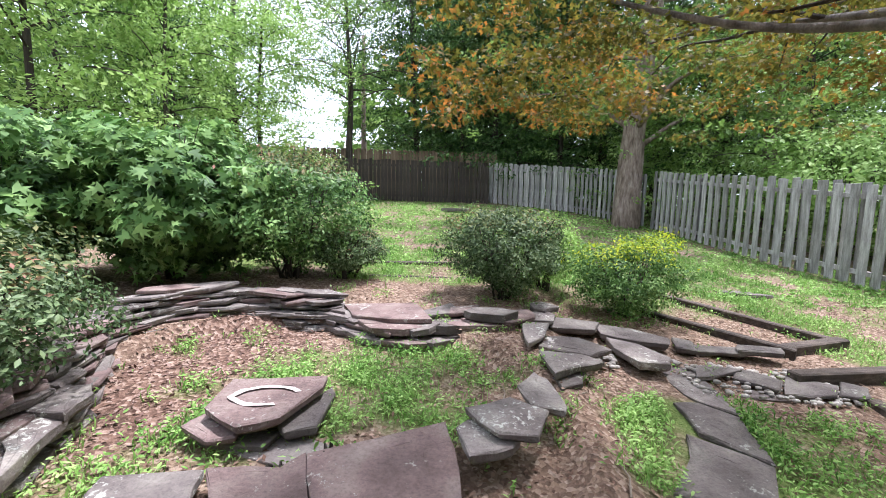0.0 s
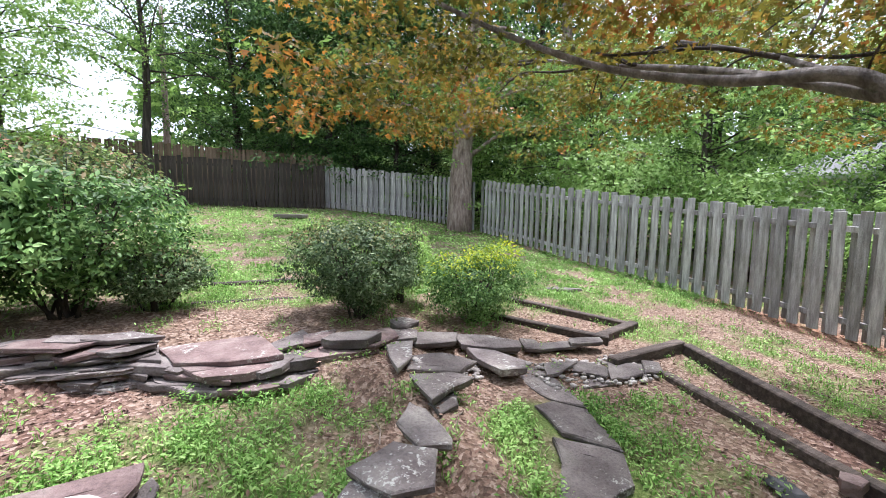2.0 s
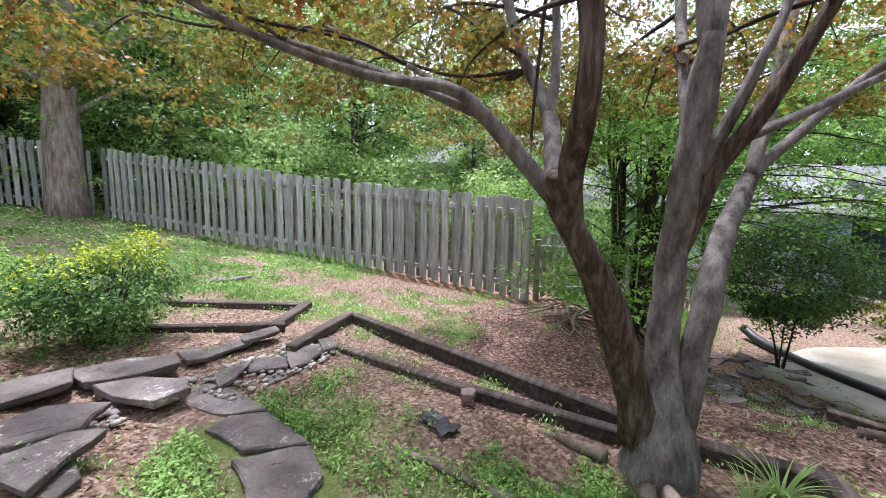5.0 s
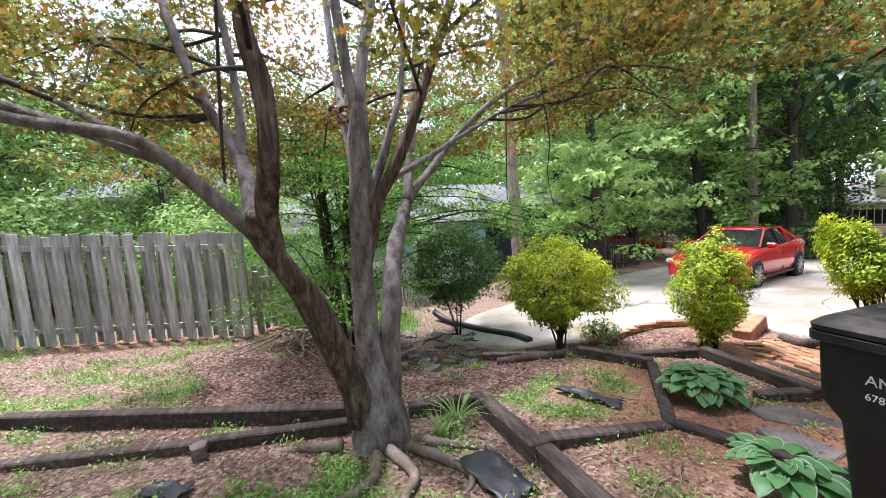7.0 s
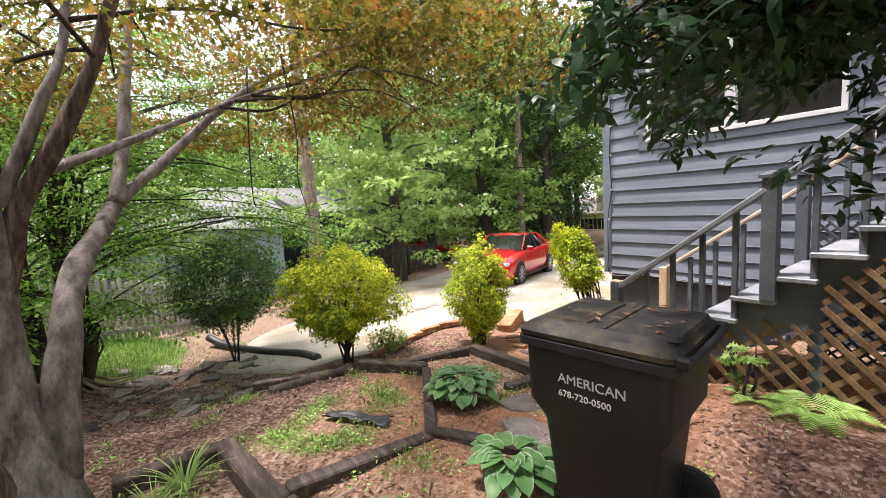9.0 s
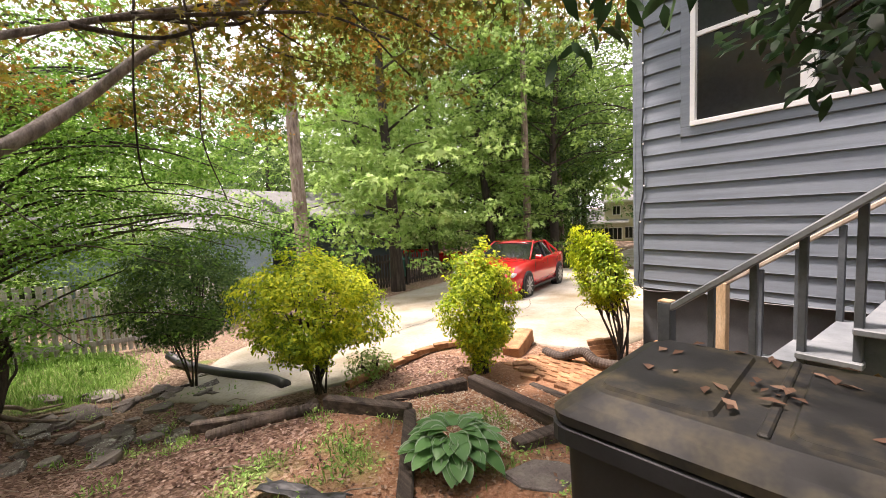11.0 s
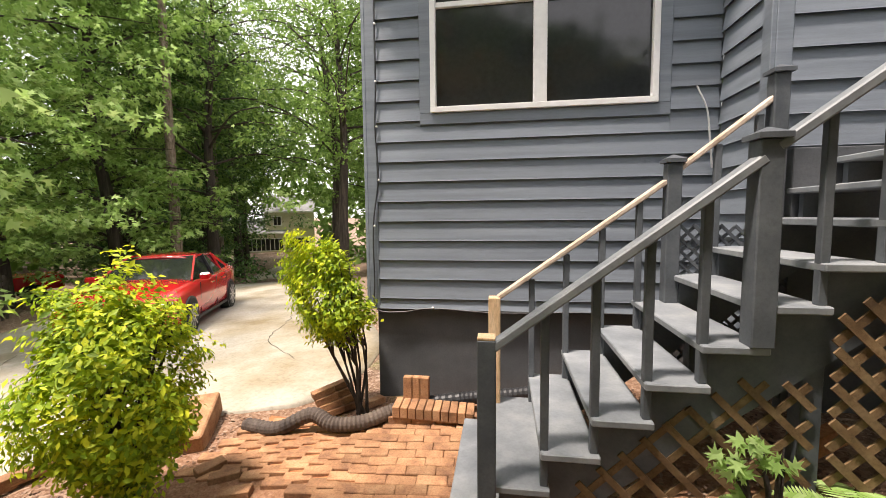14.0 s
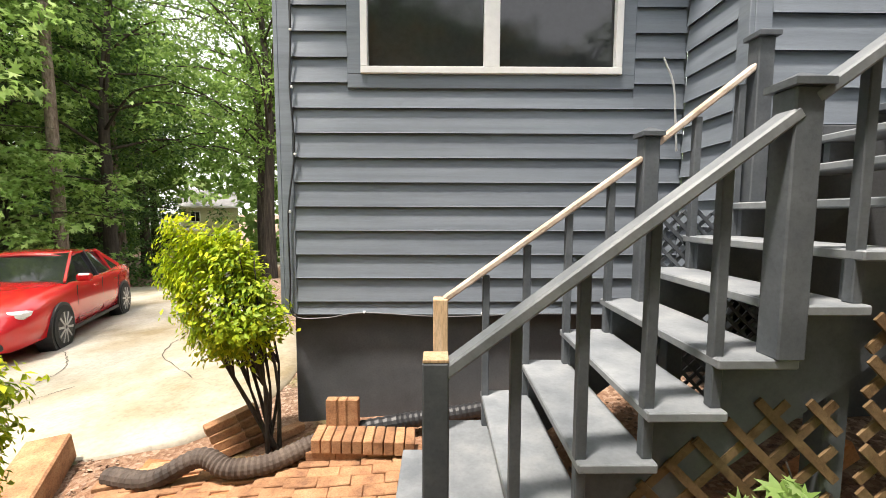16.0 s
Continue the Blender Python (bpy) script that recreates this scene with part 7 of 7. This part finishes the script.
part("body", loft([(0.22, 0.24, 0.04, 0.05), (0.29, 0.32, 0.04, 0.95)]), M_GREENBIN, gb)
part("lid", loft([(0.32, 0.35, 0.05, 0.96), (0.30, 0.33, 0.05, 1.04)]), M_GREENBIN, gb)
# cracks in the driveway
for pts in (((6.0, -3.2), (6.6, -4.0), (6.9, -5.1), (7.6, -5.9), (7.7, -6.8)), ((5.3, -5.4), (6.0, -6.1), (6.3, -7.2), (7.0, -8.0)), ((6.9, -5.1), (6.2, -5.6), (5.6, -6.6)), ((4.4, -6.6), (5.4, -7.6), (5.8, -9.0), (6.6, -10.4)), ((7.6, -5.9), (8.6, -6.3), (9.4, -7.2))):
    q = smooth_path([(x + 0.05 * noise.noise((x * 3, y * 3, 0)), y, 0) for x, y in pts], 10)
    bm = bmesh.new()
    prev = None
    for i, p_ in enumerate(q):
        w = 0.005 + 0.004 * noise.noise((i * 0.7, pts[0][0], 0))
        z = gz(p_.x, p_.y, 0.037 + 0.008 * noise.noise((p_.x, p_.y, 1)))
        jx = 0.05 * noise.noise((i * 0.9, pts[0][1], 4))
        cur = [bm.verts.new((p_.x + jx - w, p_.y, z)), bm.verts.new((p_.x + jx + w, p_.y, z))]
        if prev:
            bm.faces.new((prev[0], prev[1], cur[1], cur[0]))
        prev = cur
    part("crack", bm, M_DARKBARK, drive)

# ---- weeds, grass and litter ----
rng = np.random.default_rng(99)


def scatter(n, x0, x1, y0, y1, accept):
    out = []
    while len(out) < n:
        x, y = rng.uniform(x0, x1), rng.uniform(y0, y1)
        if rng.uniform() < accept(x, y):
            out.append((x, y, ground_z(x, y) + 0.02 * noise.noise((x * 1.3, y * 1.3, 0)) + 0.012 * noise.noise((x * 5, y * 5, 3))))
    return np.array(out)


def off_paving(x, y):
    """0 on the driveway, the landing and under the house."""
    if y < -5.6 and x < 3.6 or 2.0 < x < 4.1 and -5.3 < y < -4.1 or x > 5.3 and y < -1.8:
        return 0.0
    if 0.5 < y < 3.45 and abs(x - 1.0 - 0.25 * ease(0.7, 1.7, y) - 0.3 * ease(1.6, 3.0, y)) < 0.24:
        return 0.0
    return 1.0


def weedy(x, y):
    k = noise.noise((x * 0.9, y * 0.9, 7)) * 0.4 + noise.noise((x * 2.7, y * 2.7, 4)) * 0.65 + noise.noise((x * 8, y * 8, 9)) * 0.35 - 0.14
    return max(0.0, min(1.0, (lawn(x, y) + k) * 1.35 - 0.28)) * off_paving(x, y)


up = np.array([0, 0, 1.0])
p = scatter(30000, -3.4, 7.0, -3.6, 7.5, weedy)
p[:, 2] += rng.uniform(0.005, 0.06, len(p))
o = leaves("low_weeds", p, np.tile(up, (len(p), 1)), 0.034, L_GRASS, "oval", rng, 0.45)
tagged(o, "low broad-leaved weeds and clover over the yard", "weeds", kind="stuff")
p = scatter(11000, -2.6, 3.0, 0.6, 4.6, lambda x, y: weedy(x, y) ** 1.5)
p[:, 2] += rng.uniform(0.01, 0.10, len(p))
o = leaves("tall_weeds", p, np.tile(up, (len(p), 1)), 0.036, L_GRASS, "long", rng, 0.6)
tagged(o, "taller bright weeds on the sunken lawn", "weeds", kind="stuff")
p = scatter(26000, -3.4, 7.0, -3.6, 9.0, weedy)
o = leaves("grass", p, rng.normal(0, 1, (len(p), 3)) * np.array([1, 1, 0.12]), 0.07, L_GRASS, "blade", rng, 0.2, None, -2.5)
tagged(o, "thin grass blades among the weeds", "grass", kind="stuff")
p = scatter(22000, -7, 7.0, 6.0, 17.5, lambda x, y: min(1, weedy(x, y) + 0.15))
p[:, 2] += 0.02
o = leaves("back_lawn", p, np.tile(up, (len(p), 1)) + rng.normal(0, 0.4, (len(p), 3)), 0.085, L_GRASS, "oval", rng, 0.5)
tagged(o, "rough weedy lawn climbing to the back fence", "grass", kind="stuff")
p = scatter(9000, 7.2, 10.6, -1.0, 3.0, lambda x, y: max(0, lawn(x, y) - 0.2))
o = leaves("lower_lawn", p, rng.normal(0, 1, (len(p), 3)) * np.array([1, 1, 0.12]), 0.10, L_GRASS, "blade", rng, 0.2, None, -2.5)
tagged(o, "bright lawn beside the picket fence", "grass", kind="stuff")
p = scatter(46000, -3.6, 7.5, -5.3, 6.5, lambda x, y: (1 - 0.7 * weedy(x, y)) * off_paving(x, y))
p[:, 2] += rng.uniform(0.003, 0.018, len(p))
damp = np.array([mulch(x, y) + 0.35 * noise.noise((x * 2.1, y * 2.1, 5)) > 0.45 for x, y, _ in p])
o = leaves("leaf_litter", p[~damp], np.tile(up, ((~damp).sum(), 1)), 0.038, L_LITTER, "oval", rng, 0.28)
tagged(o, "dry brown leaves and mulch chips over the soil", "leaf litter", kind="stuff")
o = leaves("damp_litter", p[damp], np.tile(up, (damp.sum(), 1)), 0.042, L_MULCH, "oval", rng, 0.4)
tagged(o, "dark damp red-brown mulch and leaves below the maple", "leaf litter", kind="stuff")
p = scatter(2600, 2.5, 4.0, -4.0, -2.6, lambda x, y: 1.0 if -3.55 < y and x < 3.8 else 0.1)
p[:, 2] += 0.006
o = leaves("bed_gravel", p, np.tile(up, (len(p), 1)), 0.03, leaf_mat("pale_chips", (0.25, 0.18, 0.12), (0.42, 0.33, 0.24), (0.62, 0.53, 0.42), 0.05, 0.9), "oval", rng, 0.3)
tagged(o, "pale wood chips in the framed bed", "mulch", kind="stuff")
# twigs
bm = bmesh.new()
for k in range(130):
    x, y = rng.uniform(-0.5, 6.6), rng.uniform(-3.5, 3.0)
    if not off_paving(x, y):
        continue
    a, L = rng.uniform(0, 6.28), rng.uniform(0.1, 0.4)
    x2, y2 = x + math.cos(a) * L, y + math.sin(a) * L
    tube_into(bm, [(x, y, gz(x, y, 0.02)), ((x + x2) / 2 + 0.02, (y + y2) / 2, gz(x, y, 0.035)), (x2, y2, gz(x2, y2, 0.02))], [0.006, 0.005, 0.003], 5)
tagged(part("twigs", bm, M_ROOT), "fallen twigs on the leaf litter", "twigs", kind="stuff")
# pebbles between the edging stones
bm = bmesh.new()
for k in range(260):
    x, y = (rng.uniform(1.7, 2.9), rng.uniform(3.15, 3.75)) if k < 170 else (rng.uniform(0.6, 1.2), rng.uniform(3.45, 3.7))
    s = rng.uniform(0.015, 0.04)
    r_ = bmesh.ops.create_icosphere(bm, subdivisions=1, radius=s)
    bmesh.ops.scale(bm, vec=(1, rng.uniform(0.6, 1), 0.6), verts=r_["verts"])
    bmesh.ops.translate(bm, vec=(x, y, gz(x, y, 0.03)), verts=r_["verts"])
tagged(part("pebbles", bm, M_PEBBLE, None, "", True), "small river pebbles filling the edging gaps", "pebbles", kind="stuff")
